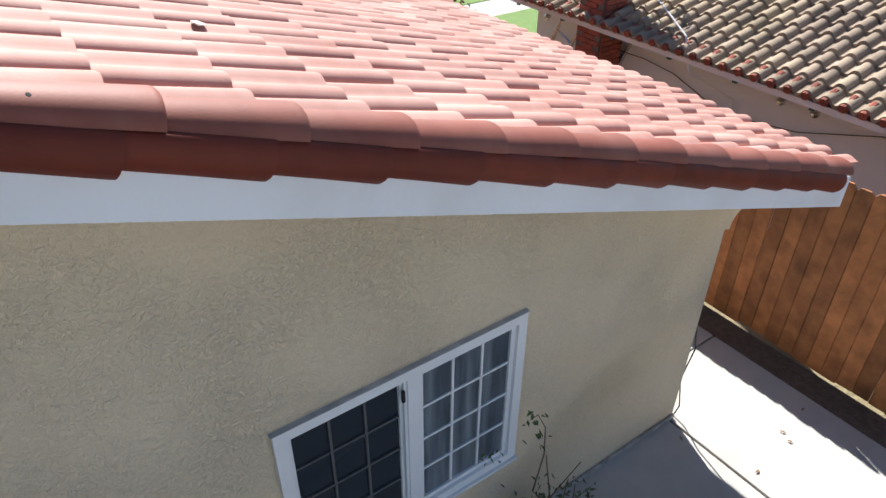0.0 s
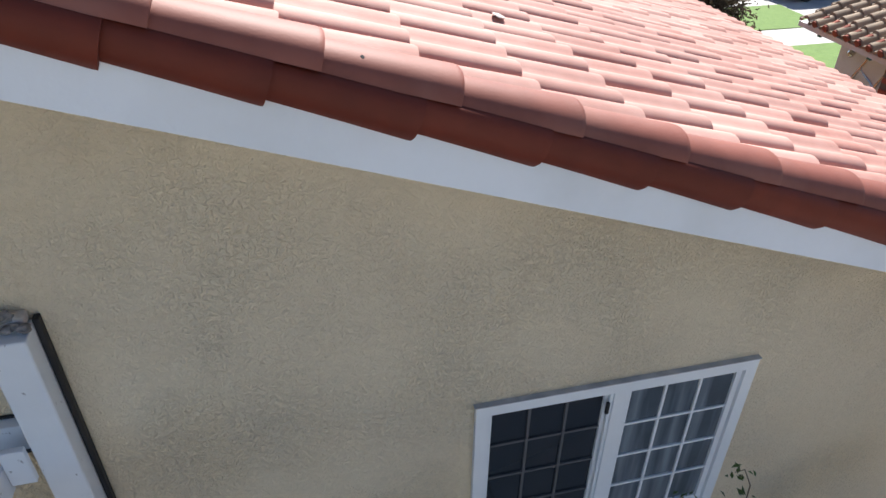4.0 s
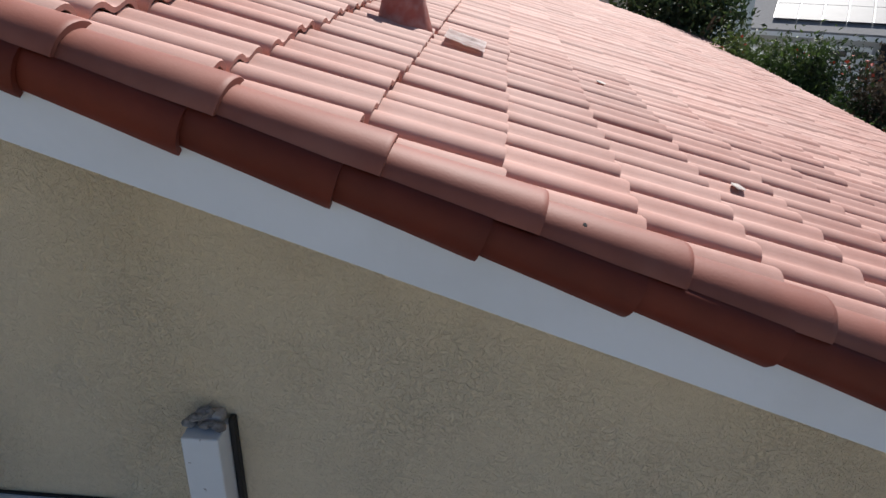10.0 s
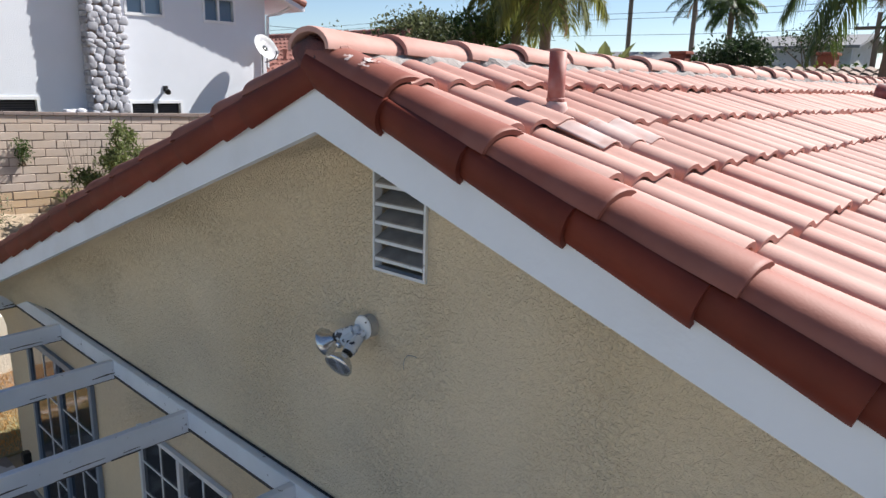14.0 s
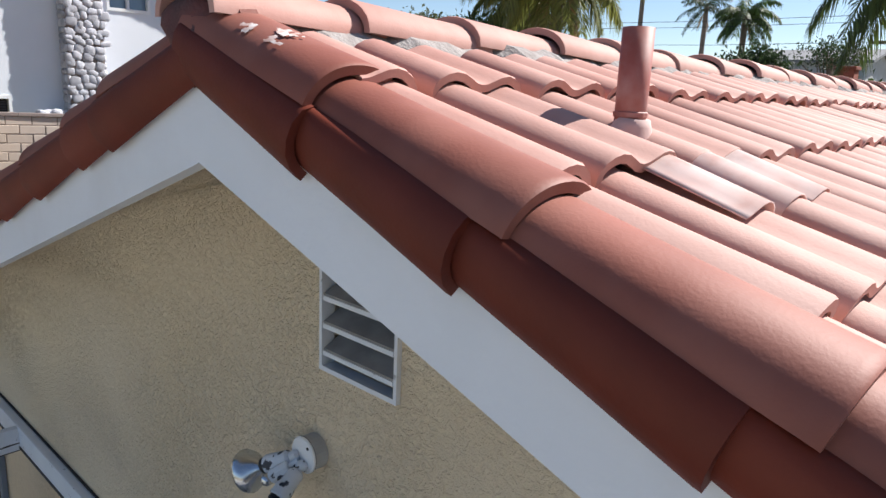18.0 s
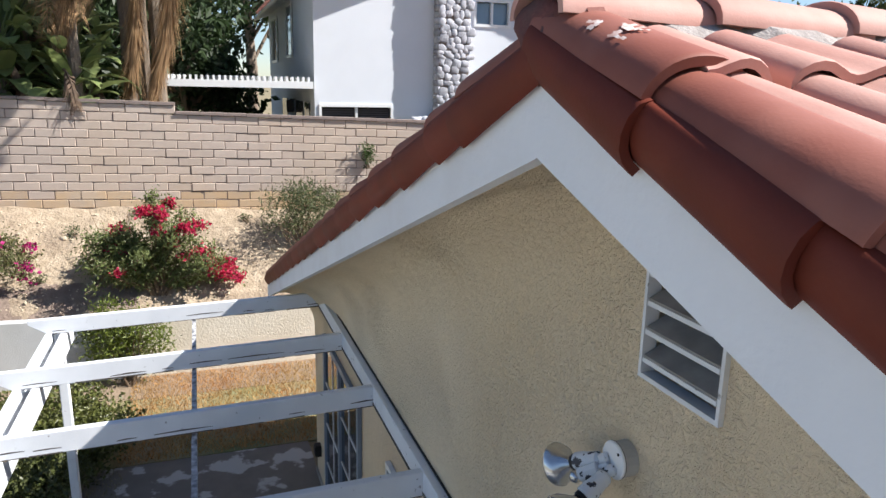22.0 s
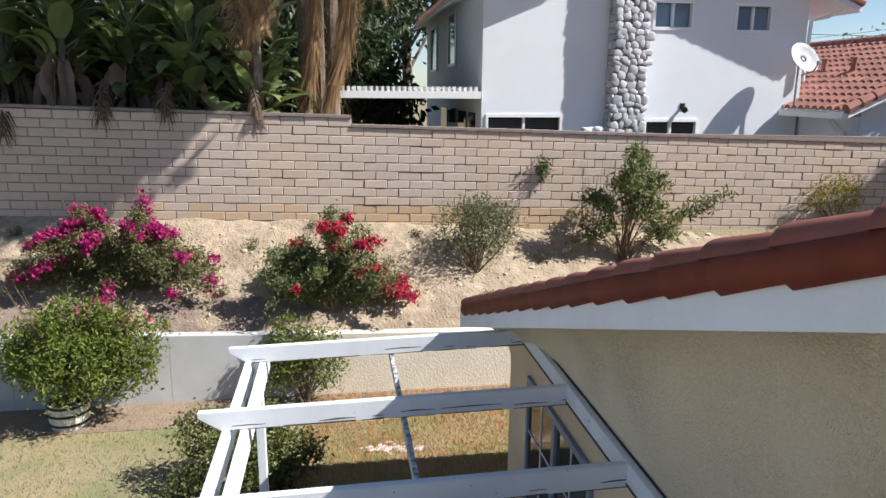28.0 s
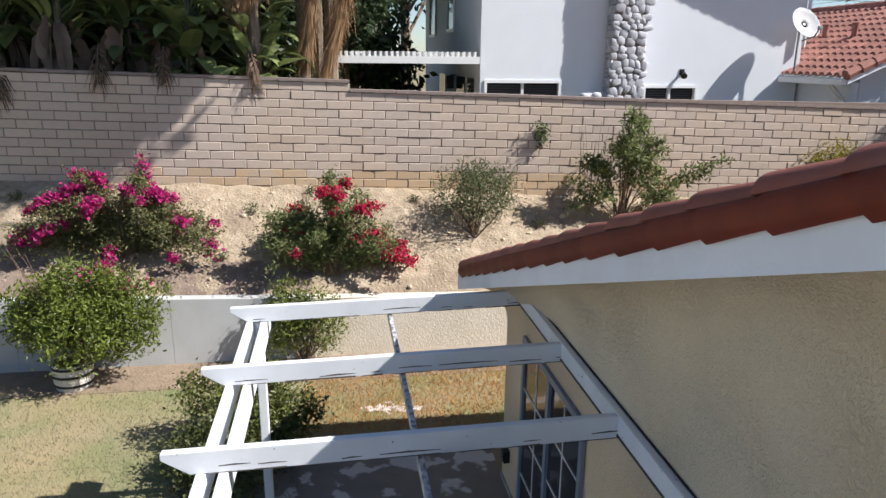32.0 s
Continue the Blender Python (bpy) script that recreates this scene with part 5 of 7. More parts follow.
b = bmesh.new()
pts = [(0.05, -0.05, 0.0), (0.10, -0.06, 0.35), (0.09, -0.05, 0.6), (0.02, -0.04, 0.75), (-0.05, -0.05, 0.76)]
tube(pts, [0.006, 0.005, 0.004, 0.003, 0.002], 5, b, caps=False)
part("stem", b, STEM, twig)
rs = np.random.RandomState(12)
share("foliage", leaves_mesh("foliage", [(-0.04, -0.05, 0.76), (-0.02, -0.05, 0.74), (0.06, -0.05, 0.5), (-0.33, -0.04, 0.62), (-0.36, -0.04, 0.66)], 6, 0.03, 0.045, LEAF, rs), twig)["kind"] = "stuff"
# ---- white house behind the block wall ----
NX, NY0, NY1 = -15.7, 1.54, 9.48
AP_Y, AP_Z = 5.25, 8.60
def rake_z(y):
    return AP_Z - (0.412 if y < AP_Y else 0.380) * abs(y - AP_Y)
nh = thing("white_house", "two storey white stucco house with tile roof", "house", at=(0, 0, 0))
b = bmesh.new()
OPEN = [(1.69, 3.42, 2.55, 4.02, "lower"), (5.55, 6.83, 2.75, 3.92, "lower"), (5.60, 6.50, 6.10, 6.63, "upper"), (7.64, 8.49, 6.07, 6.60, "upper")]
# facade as slabs round the openings
cuts = sorted({NY0, NY1, AP_Y, *[v for o in OPEN for v in o[:2]]})
for a, c in zip(cuts, cuts[1:]):
    mid = (a + c) / 2
    zs = [(o[2], o[3]) for o in OPEN if o[0] <= mid <= o[1]]
    z = 2.0
    for lo, hi in sorted(zs):
        prism([(a, z), (c, z), (c, lo), (a, lo)], "x", NX - 0.2, NX, b)
        z = hi
    prism([(a, z), (c, z), (c, rake_z(c) - 0.12), (a, rake_z(a) - 0.12)], "x", NX - 0.2, NX, b)
bmesh.ops.remove_doubles(b, verts=b.verts[:], dist=0.0005)
part("front_wall", b, RENDER_W, nh)
part("side_wall", box(-25.6, NX - 0.2, NY0, NY0 + 0.2, 2.0, rake_z(NY0) - 0.1), RENDER_W, nh)
part("side_wall", box(-25.6, NX - 0.2, NY1 - 0.2, NY1, 2.0, rake_z(NY1) - 0.1), RENDER_W, nh)
part("back_wall", box(-25.8, -25.6, NY0, NY1, 2.0, rake_z(NY0) - 0.1), RENDER_W, nh)
def far_window(y0, y1, z0, z1, x=NX, leaves=2, blind=False):
    w = part("window", box(x - 0.14, x - 0.12, y0, y1, z0, z1), DARKVOID if blind else mat_sky, nh)
    f = bmesh.new()
    t = 0.06
    for q in ((y0 - 0.05, y1 + 0.05, z1, z1 + 0.07), (y0 - 0.05, y1 + 0.05, z0 - 0.07, z0), (y0 - 0.05, y0 + 0.01, z0, z1), (y1 - 0.01, y1 + 0.05, z0, z1)):
        box(x - 0.1, x + 0.03, q[0], q[1], q[2], q[3], bm=f)
    part("frame", f, VINYL, w)
    for k in range(1, leaves):
        y = y0 + (y1 - y0) * k / leaves
        part("mullion", box(x - 0.1, x - 0.02, y - 0.03, y + 0.03, z0, z1), VINYL, w)
    return w
# upper panes carry the sky's reflection as a blue base colour
mat_sky = glass_mat("sky_painted_glass", (0.16, 0.24, 0.33), 0.05)
for o in OPEN:
    w = far_window(*o[:4], blind=o[4] == "lower")
    if o[4] == "lower":
        for k in range(9):
            z = o[3] - 0.05 - 0.055 * k
            part("blind_slat", box(NX - 0.125, NX - 0.11, o[0] + 0.03, o[1] - 0.03, z - 0.035, z), mat_blind if k else (mat_blind := mat("dark_blind", (0.06, 0.055, 0.06), 0.7)), w)
for x0, x1, z0, z1 in ((-20.5, -19.3, 5.35, 6.7), (-24.4, -23.0, 5.30, 6.6)):
    w = part("side_window", box(x0, x1, NY0 - 0.02, NY0 + 0.0, z0, z1), GLASS, nh)
    f = bmesh.new()
    for q in ((x0 - 0.08, x1 + 0.08, z1, z1 + 0.08), (x0 - 0.08, x1 + 0.08, z0 - 0.08, z0), (x0 - 0.08, x0, z0, z1), (x1, x1 + 0.08, z0, z1)):
        box(q[0], q[1], NY0 - 0.06, NY0 - 0.021, q[2], q[3], bm=f)
    part("frame", f, VINYL, w)
for x0, x1 in ((-17.2, -16.4), (-18.8, -17.6), (-22, -20.8)):
    part("lower_window", box(x0, x1, NY0 - 0.03, NY0 - 0.001, 2.6, 4.1), GLASS, nh)
lant = part("wall_lantern", box(-19.2, -19.0, NY0 - 0.25, NY0 - 0.05, 3.75, 4.1, 0.03), DARK, nh)
part("lantern_arm", box(-19.12, -19.08, NY0 - 0.16, NY0, 4.1, 4.13), DARK, lant)
fl = part("flood_lamp", tube([(NX + 0.02, 6.45, 4.28), (NX + 0.12, 6.45, 4.25), (NX + 0.2, 6.42, 4.2)], [0.03, 0.05, 0.075], 10), DARK, nh)
part("lamp_plate", box(NX, NX + 0.02, 6.39, 6.51, 4.22, 4.36), DARK, fl)
# roof of the house
RX0, RX1 = -26.0, NX + 0.55
for nm, ye in (("roof_south", 1.10), ("roof_north", 10.43)):
    b = bmesh.new()
    cutp = 4.42 if ye < AP_Y else 5.52
    for ya, yb, xe in ((AP_Y, cutp, NX - 0.03), (cutp, ye, RX1)):
        prism([(ya, rake_z(ya)), (yb, rake_z(yb)), (yb, rake_z(yb) - 0.16), (ya, rake_z(ya) - 0.16)], "x", RX0, xe, b)
    r = part(nm, b, RENDER_W, nh)
    # barrels along the rake and humps on the slope
    n = 16
    for k in range(n):
        a, c = cutp + (ye - cutp) * k / n, cutp + (ye - cutp) * (k + 1.12) / n
        part("rake_tile", tube([(RX1 - 0.03, a, rake_z(a) + 0.045), (RX1 - 0.03, c, rake_z(c) + 0.06)], [0.085, 0.105], 10), REDTILE, r)
    bb = bmesh.new()
    for i in range(36):
        x = NX - 0.2 - 0.27 * i
        tube([(x, AP_Y, rake_z(AP_Y) + 0.02), (x, ye, rake_z(ye) + 0.03)], 0.09, 6, bb)
    tagged(part("tile_rows", bb, REDTILE, r), kind="stuff")
part("ridge", tube([(RX0, AP_Y, AP_Z + 0.06), (NX, AP_Y, AP_Z + 0.06)], 0.12, 10), REDTILE, nh)
for ye in (1.10, 10.43):
    part("gutter", tube([(RX0, ye, rake_z(ye) - 0.1), (RX1 - 0.05, ye, rake_z(ye) - 0.1)], 0.06, 8), VINYL, nh)
part("downspout", tube([(RX1 - 0.15, 10.4, 6.75), (NX + 0.12, 9.9, 6.4), (NX + 0.1, 9.5, 6.3), (NX + 0.1, 9.45, 4.9)], 0.045, 8), VINYL, nh)
gv = part("gable_vent", box(NX, NX + 0.03, 5.54, 5.78, 7.75, 8.30), VINYL, nh)
for k in range(6):
    part("louvre", box(NX + 0.031, NX + 0.05, 5.56, 5.76, 7.80 + 0.09 * k, 7.84 + 0.09 * k), mat_grey, gv)
# river-stone chimney
ch = thing("stone_chimney", "round grey river-stone chimney on white house", "chimney")
part("core", box(NX, NX + 0.36, 4.53, 5.30, 2.0, 9.6), MORTAR, ch)
rs = random.Random(17)
shapes = []
for k in range(11):
    b = bmesh.new()
    bmesh.ops.create_icosphere(b, subdivisions=2, radius=1.0)
    for v in b.verts:
        v.co = Vector([math.copysign(abs(c) ** 0.62, c) for c in v.co])
        v.co *= 1 + 0.34 * noise.noise(v.co * 1.1 + Vector((k * 9, 0, 0)))
    shapes.append(mesh_of(b, "stone", STONE, True))
z = 3.1
while z < 9.5:
    h = rs.uniform(0.11, 0.20)
    y = 4.50 + rs.uniform(-0.05, 0.05)
    while y < 5.24:
        w = rs.uniform(0.12, 0.27)
        share("stone", rs.choice(shapes), ch, pose(NX + 0.36, y + w / 2, z + h / 2 + rs.uniform(-0.045, 0.045), rs.uniform(-32, 32), 0, 0) @ Matrix.Diagonal((0.030 + rs.uniform(0, 0.016), w * rs.uniform(0.44, 0.53), h * rs.uniform(0.46, 0.64), 1)))
        y += w * 0.98
    for s in (4.53, 5.30):
        for xx in (NX + 0.10, NX + 0.27):
            share("stone", rs.choice(shapes), ch, pose(xx, s, z + h / 2, 0, 0, 90) @ Matrix.Diagonal((0.05, 0.10, h * 0.5, 1)))
    z += h * 0.96
for k in range(5):
    share("stone", rs.choice(shapes), ch, pose(NX + 0.3 + rs.uniform(-0.1, 0.1), 3.95 + 0.14 * k, 3.72 + rs.uniform(-0.03, 0.03)) @ Matrix.Diagonal((0.12, 0.11, 0.09, 1)))
# slatted patio cover of that house
cov = thing("patio_cover", "white slatted patio cover beside white house", "patio cover")
for k in range(34):
    y = -2.75 + 0.125 * k
    part("slat", box(-19.5, -15.6, y, y + 0.05, 4.60, 4.70), VINYL, cov)
part("front_beam", box(-15.66, -15.58, -2.8, 1.5, 4.44, 4.60), VINYL, cov)
part("back_beam", box(-19.4, -19.3, -2.8, 1.5, 4.44, 4.60), VINYL, cov)
for y in (-2.6, -2.2):
    part("post", box(-15.8, -15.68, y, y + 0.12, 2.2, 4.44), VINYL, cov)
# lower wing with a red roof
wg = thing("garage_wing", "white garage wing with red barrel tile roof", "garage")
part("side_wall", box(-22, -13.9, 9.56, 9.76, 1.9, 4.12), RENDER_W, wg)
part("front_wall", prism([(9.77, 1.9), (16.3, 1.9), (16.3, 4.12), (13.0, 5.75), (9.77, 4.2)], "x", -14.1, -13.9), RENDER_W, wg)
part("roof_deck", prism([(9.10, 4.22), (13.0, 5.98), (16.9, 4.22), (16.9, 4.10), (13.0, 5.86), (9.10, 4.10)], "x", -22, -13.42), RENDER_W, wg)
def tile_slope(y0, y1, x0, z0, x1, z1, pitch, rows, r, material, name, parent):
    """Round tile columns running up a slope in short steps, joined."""
    b = bmesh.new()
    y = y0
    while y < y1:
        for k in range(rows):
            f0, f1 = k / rows, (k + 1.15) / rows
            p0 = Vector((x0 + (x1 - x0) * f0, y, z0 + (z1 - z0) * f0 + 0.035))
            p1 = Vector((x0 + (x1 - x0) * min(1, f1), y, z0 + (z1 - z0) * min(1, f1) + 0.005))
            ring = []
            for p, s in ((p0, 1.0), (p1, 0.9)):
                ring.append([b.verts.new((p.x, p.y + s * r * math.cos(math.pi * a / 5), p.z + s * r * 0.8 * math.sin(math.pi * a / 5))) for a in range(6)])
            for a in range(5):
                b.faces.new((ring[0][a], ring[0][a + 1], ring[1][a + 1], ring[1][a]))
            b.faces.new(ring[0][::-1])
        y += pitch
    return tagged(part(name, b, material, parent), kind="stuff")
tile_slope(13.5, 22, 9.06, 4.23, 13.0, 6.0, 0.25, 12, 0.105, REDTILE, "roof_tiles", wg).matrix_basis = pose(0, 0, 0, 0, 0, 90)
for k in range(13):
    f, g = k / 13, (k + 1.1) / 13
    part("rake_tile", tube([(-13.45, 9.05 + 3.95 * f, 4.29 + 1.77 * f), (-13.45, 9.05 + 3.95 * g, 4.29 + 1.77 * g)], [0.12, 0.10], 8), REDTILE, wg)
for k in range(20):
    part("ridge_tile", tube([(-13.4 - 0.42 * k, 13.0, 6.05), (-13.86 - 0.42 * k, 13.0, 6.05)], [0.13, 0.11], 8), REDTILE, wg)
part("gutter", box(-21.9, -13.45, 8.97, 9.09, 4.08, 4.2), VINYL, wg)
part("downspout", tube([(-13.9, 9.03, 4.1), (-14.0, 9.3, 3.9), (-14.05, 9.5, 3.75), (-14.05, 9.5, 2.2)], 0.05, 8), VINYL, wg)
for x in (-17.0, -15.9):
    part("roof_pipe", tube([(x, 11.0, 5.0), (x, 11.0, 5.35), (x, 11.0, 5.5)], [0.07, 0.07, 0.1], 8), REDTILE, wg)
def dish(name, label, at, rz, tilt, r, pole):
    d = thing(name, label, "satellite dish", at=at, rz=rz)
    b = bmesh.new()
    rings = []
    for i in range(6):
        q = r * i / 5
        rings.append([b.verts.new((q * math.cos(a * math.pi / 12), -0.22 * (q * q / r), q * math.sin(a * math.pi / 12) * 1.08)) for a in range(24)] if i else [b.verts.new((0, 0, 0))])
    for a in range(24):
        b.faces.new((rings[0][0], rings[1][a], rings[1][(a + 1) % 24]))
        for i in range(1, 5):
            b.faces.new((rings[i][a], rings[i][(a + 1) % 24], rings[i + 1][(a + 1) % 24], rings[i + 1][a]))
    bmesh.ops.solidify(b, geom=b.faces[:], thickness=0.012)
    bmesh.ops.rotate(b, verts=b.verts[:], cent=(0, 0, 0), matrix=Matrix.Rotation(radians(tilt), 3, "X"))
    part("reflector", b, VINYL, d, "", True)
    part("feed_arm", tube([(0, 0.0, -r), (0, -r * 1.0, -r * 0.75), (0, -r * 1.35, -r * 0.3)], 0.018, 6), mat_grey, d)
    part("feed_horn", box(-0.05, 0.05, -r * 1.45, -r * 1.28, -r * 0.38, -r * 0.15, 0.015), mat_grey, d)
    part("mast", tube([(0, 0.06, 0), (0, 0.12, -0.1), (0, 0.12, -pole)], 0.025, 8), mat_grey, d)
    return d
dish("satellite_dish", "white satellite dish on mast by white house", (-15.2, 9.12, 5.40), 97, -32, 0.37, 1.1)
shrub("neighbour_shrub", "bright green shrub rising behind block wall", (-13.2, 6.3, 2.1), (0.5, 0.75, 0.9), 80, 12, 0.13, LEAF, seed=120, stems=10, spread=0.12)
shrub("neighbour_shrub", "leafy hibiscus shrub beyond block wall", (-12.85, 11.4, 2.1), (0.5, 1.4, 1.9), 150, 14, 0.11, LEAF, RED, 8, 6, 0.08, 121, 12, spread=0.12)

# ---- grove on the left of the white house ----
def blade(b, base, direction, length, width, droop, seg=8, fold=0.25, tear=None):
    """One broad leaf with a midrib fold that arches over."""
    d = Vector(direction).normalized()
    side = d.cross(Vector((0, 0, 1)))
    side = side.normalized() if side.length > 0.01 else Vector((1, 0, 0))
    p, last = Vector(base), None
    for i in range(seg + 1):
        t = i / seg
        w = width * (math.sin(math.pi * min(1, 0.06 + 0.94 * t)) ** 0.6) * (1 if i < seg else 0.05)
        up = side.cross(d).normalized()
        if tear:
            w *= tear.uniform(0.75, 1.1)
        ring = (b.verts.new(p - side * w / 2 + up * w * fold), b.verts.new(p), b.verts.new(p + side * w / 2 + up * w * fold))
        if last:
            b.faces.new((last[0], last[1], ring[1], ring[0]))
            b.faces.new((last[1], last[2], ring[2], ring[1]))
        last = ring
        p = p + d * (length / seg)
        d = (d + Vector((0, 0, -droop / seg))).normalized()
TORN_L = mat("withered_leaf", (0.20, 0.145, 0.105), 0.9, alt=(0.30, 0.22, 0.165), grain=5, vary=0.35, leaf=0.25)
def banana(at, h, n, seed, dry=3):
    r = random.Random(seed)
    ob = thing("banana_plant", "broad-leaved banana plant with torn dry leaves", "banana plant", "grove behind the wall", at=at)
    st = bmesh.new()
    tube([(0, 0, -0.2), (0.03, 0.02, h * 0.5), (0, 0.05, h)], [0.09, 0.07, 0.05], 9, st)
    part("stem", st, BARK, ob)
    for k in range(n):
        a = 6.283 * (k * 0.382) + r.uniform(-0.4, 0.4)
        e = r.uniform(0.35, 2.3)
        b = bmesh.new()
        z0 = h * (r.uniform(0.55, 0.95) if r.random() < 0.88 else r.uniform(0.3, 0.6))
        d = Vector((math.cos(a), math.sin(a), e)).normalized()
        o = Vector((0, 0.03, z0))
        q = r.uniform(0.3, 0.75)
        m = o + d * q
        tube([o, o + d * q * 0.5, m], [0.028, 0.02, 0.014], 5, b, caps=False)
        blade(b, m, d + Vector((r.uniform(-0.3, 0.3), r.uniform(-0.3, 0.3), -0.2)), r.uniform(0.55, 1.0), r.uniform(0.26, 0.44), r.uniform(0.3, 2.4), 8, 0.12)
        part("leaf", b, BANANA, ob)
    for k in range(dry):
        a = r.uniform(0, 6.283)
        b = bmesh.new()
        blade(b, (0.12 * math.cos(a), 0.12 * math.sin(a), h * r.uniform(0.30, 0.78)), (math.cos(a), math.sin(a), -0.5), r.uniform(0.7, 1.4), r.uniform(0.14, 0.32), 5.0, 9, 0.7, r)
        part("dry_leaf", b, TORN_L, ob, "withered brown hanging leaf")
    return ob
k = 0
for x, y, h in ((-13.2, -8.9, 3.4), (-13.4, -7.6, 3.0), (-13.1, -6.5, 3.3), (-13.6, -5.5, 3.1), (-13.3, -4.4, 2.7), (-14.6, -8.2, 4.0), (-14.8, -6.9, 4.2), (-14.7, -5.6, 4.0), (-14.9, -4.3, 3.7), (-14.5, -3.4, 3.0), (-13.0, -10.4, 3.2), (-14.4, -10.0, 4.0), (-16.2, -7.5, 4.4), (-16.4, -5.6, 4.3), (-16.3, -9.4, 4.4), (-13.4, -3.3, 2.0), (-13.9, -9.6, 2.4), (-14.0, -7.1, 2.2), (-13.9, -4.9, 2.0), (-15.6, -8.9, 3.4), (-15.6, -6.3, 3.3), (-15.3, -5.0, 2.8)):
    banana((x, y, 2.2), h + 0.65, 40, 300 + k, 24)
    k += 1
def frond(b, base, direction, length, droop, pairs, leaflet, hang=0.5, rs_=None, wid=0.028):
    d = Vector(direction).normalized()
    p = Vector(base)
    n = 14
    pts = [p.copy()]
    for i in range(n):
        p = p + d * (length / n)
        d = (d + Vector((0, 0, -droop / n))).normalized()
        pts.append(p.copy())
    tube(pts, [0.022 * (1 - 0.8 * i / n) + 0.003 for i in range(n + 1)], 4, b, caps=False)
    for i in range(pairs):
        f = 0.12 + 0.86 * i / pairs
        j = min(n - 1, int(f * n))
        q = pts[j].lerp(pts[j + 1], f * n - j)
        dd = (pts[j + 1] - pts[j]).normalized()
        s = dd.cross(Vector((0, 0, 1)))
        s = s.normalized() if s.length > 0.05 else Vector((1, 0, 0))
        L = leaflet * (math.sin(math.pi * (0.12 + 0.8 * f)) ** 0.7) * rs_.uniform(0.7, 1.15)
        for sg in (1, -1):
            w = (s * sg * 0.8 + dd * 0.55 + Vector((0, 0, rs_.uniform(-hang, 0.1)))).normalized()
            t = q + w * L
            c = q + w * L * 0.45 + Vector((0, 0, 0.02))
            e = dd * (wid + 0.01 * leaflet * wid / 0.028)
            v = [b.verts.new(q - e * 0.5), b.verts.new(c + e), b.verts.new(t + Vector((0, 0, -L * 0.35 * hang))), b.verts.new(c - e)]
            b.faces.new(v)
def palm(label, at, h, n, length, seed, r0=0.2, droop=1.6, leaflet=0.55, material=None, dry=0, pairs=34, hang=0.7, lean=(0, 0)):
    r = random.Random(seed)
    ob = thing("palm_tree", label, "palm tree", at=at)
    b = bmesh.new()
    top = Vector((lean[0], lean[1], h))
    ks = 14
    tube([top * (i / ks) + Vector((0, 0, -0.3 if i == 0 else 0)) for i in range(ks + 1)], [r0 * (1.12 if i % 2 else 0.98) * (1.15 - 0.3 * i / ks) for i in range(ks + 1)], 12, b)
    part("trunk", b, BARK, ob)
    cr = bmesh.new()
    for k in range(n):
        a = 2.39996 * k + r.uniform(-0.2, 0.2)
        e = 1.6 - 2.0 * k / n
        frond(cr, top + Vector((0, 0, -0.15 * k / n)), (math.cos(a), math.sin(a), e), length * r.uniform(0.8, 1.1), droop, pairs, leaflet, hang, r)
    part("crown", cr, material or LEAF, ob)["kind"] = "stuff"
    if dry:
        dk = bmesh.new()
        for k in range(dry):
            a = r.uniform(0, 6.283)
            frond(dk, top + Vector((0.1 * math.cos(a), 0.1 * math.sin(a), -r.uniform(0.1, 0.6))), (0.5 * math.cos(a), 0.5 * math.sin(a), -0.4), length * r.uniform(0.4, 0.65), 3.0, pairs * 2, leaflet * 0.5, 1.5, r, 0.012)
        part("dry_skirt", dk, DRYLEAF, ob, "hanging brown dead fronds")["kind"] = "stuff"
    return ob
palm("tall palm with hanging brown dead fronds", (-14.2, -2.34, 2.2), 7.7, 8, 3.6, 7, 0.13, 2.2, 0.8, LEAF, dry=2, hang=1.1, pairs=46)
palm("slim palm with shaggy brown skirt", (-14.2, -1.80, 2.2), 7.4, 9, 3.8, 8, 0.12, 2.4, 0.8, PALMY, dry=2, hang=1.1, pairs=46)
palm("queen palm with drooping brown fronds", (-13.3, -3.2, 2.2), 7.4, 7, 3.2, 9, 0.10, 2.2, 0.8, PALMY, dry=3, hang=1.1, pairs=46)
palm("tall palm behind the banana grove", (-16.0, -7.15, 2.2), 10.6, 22, 3.0, 10, 0.17, 1.8, 0.7, dry=3, hang=1.0)
palm("tall palm behind the banana grove", (-16.4, -7.75, 2.2), 11.0, 22, 3.0, 11, 0.16, 1.8, 0.7, dry=3, hang=1.0)
palm("far palm crown beside white house", (-27, -0.6, 2.2), 8.2, 22, 2.6, 12, 0.2, dry=6)
palm("far palm crown over the grove", (-30, -3.4, 2.2), 9.2, 22, 2.8, 13, 0.2, dry=6)
TORN = mat("torn_dead_leaf", (0.13, 0.085, 0.055), 0.9, alt=(0.08, 0.055, 0.04), grain=9, island=0.3, leaf=0.2)
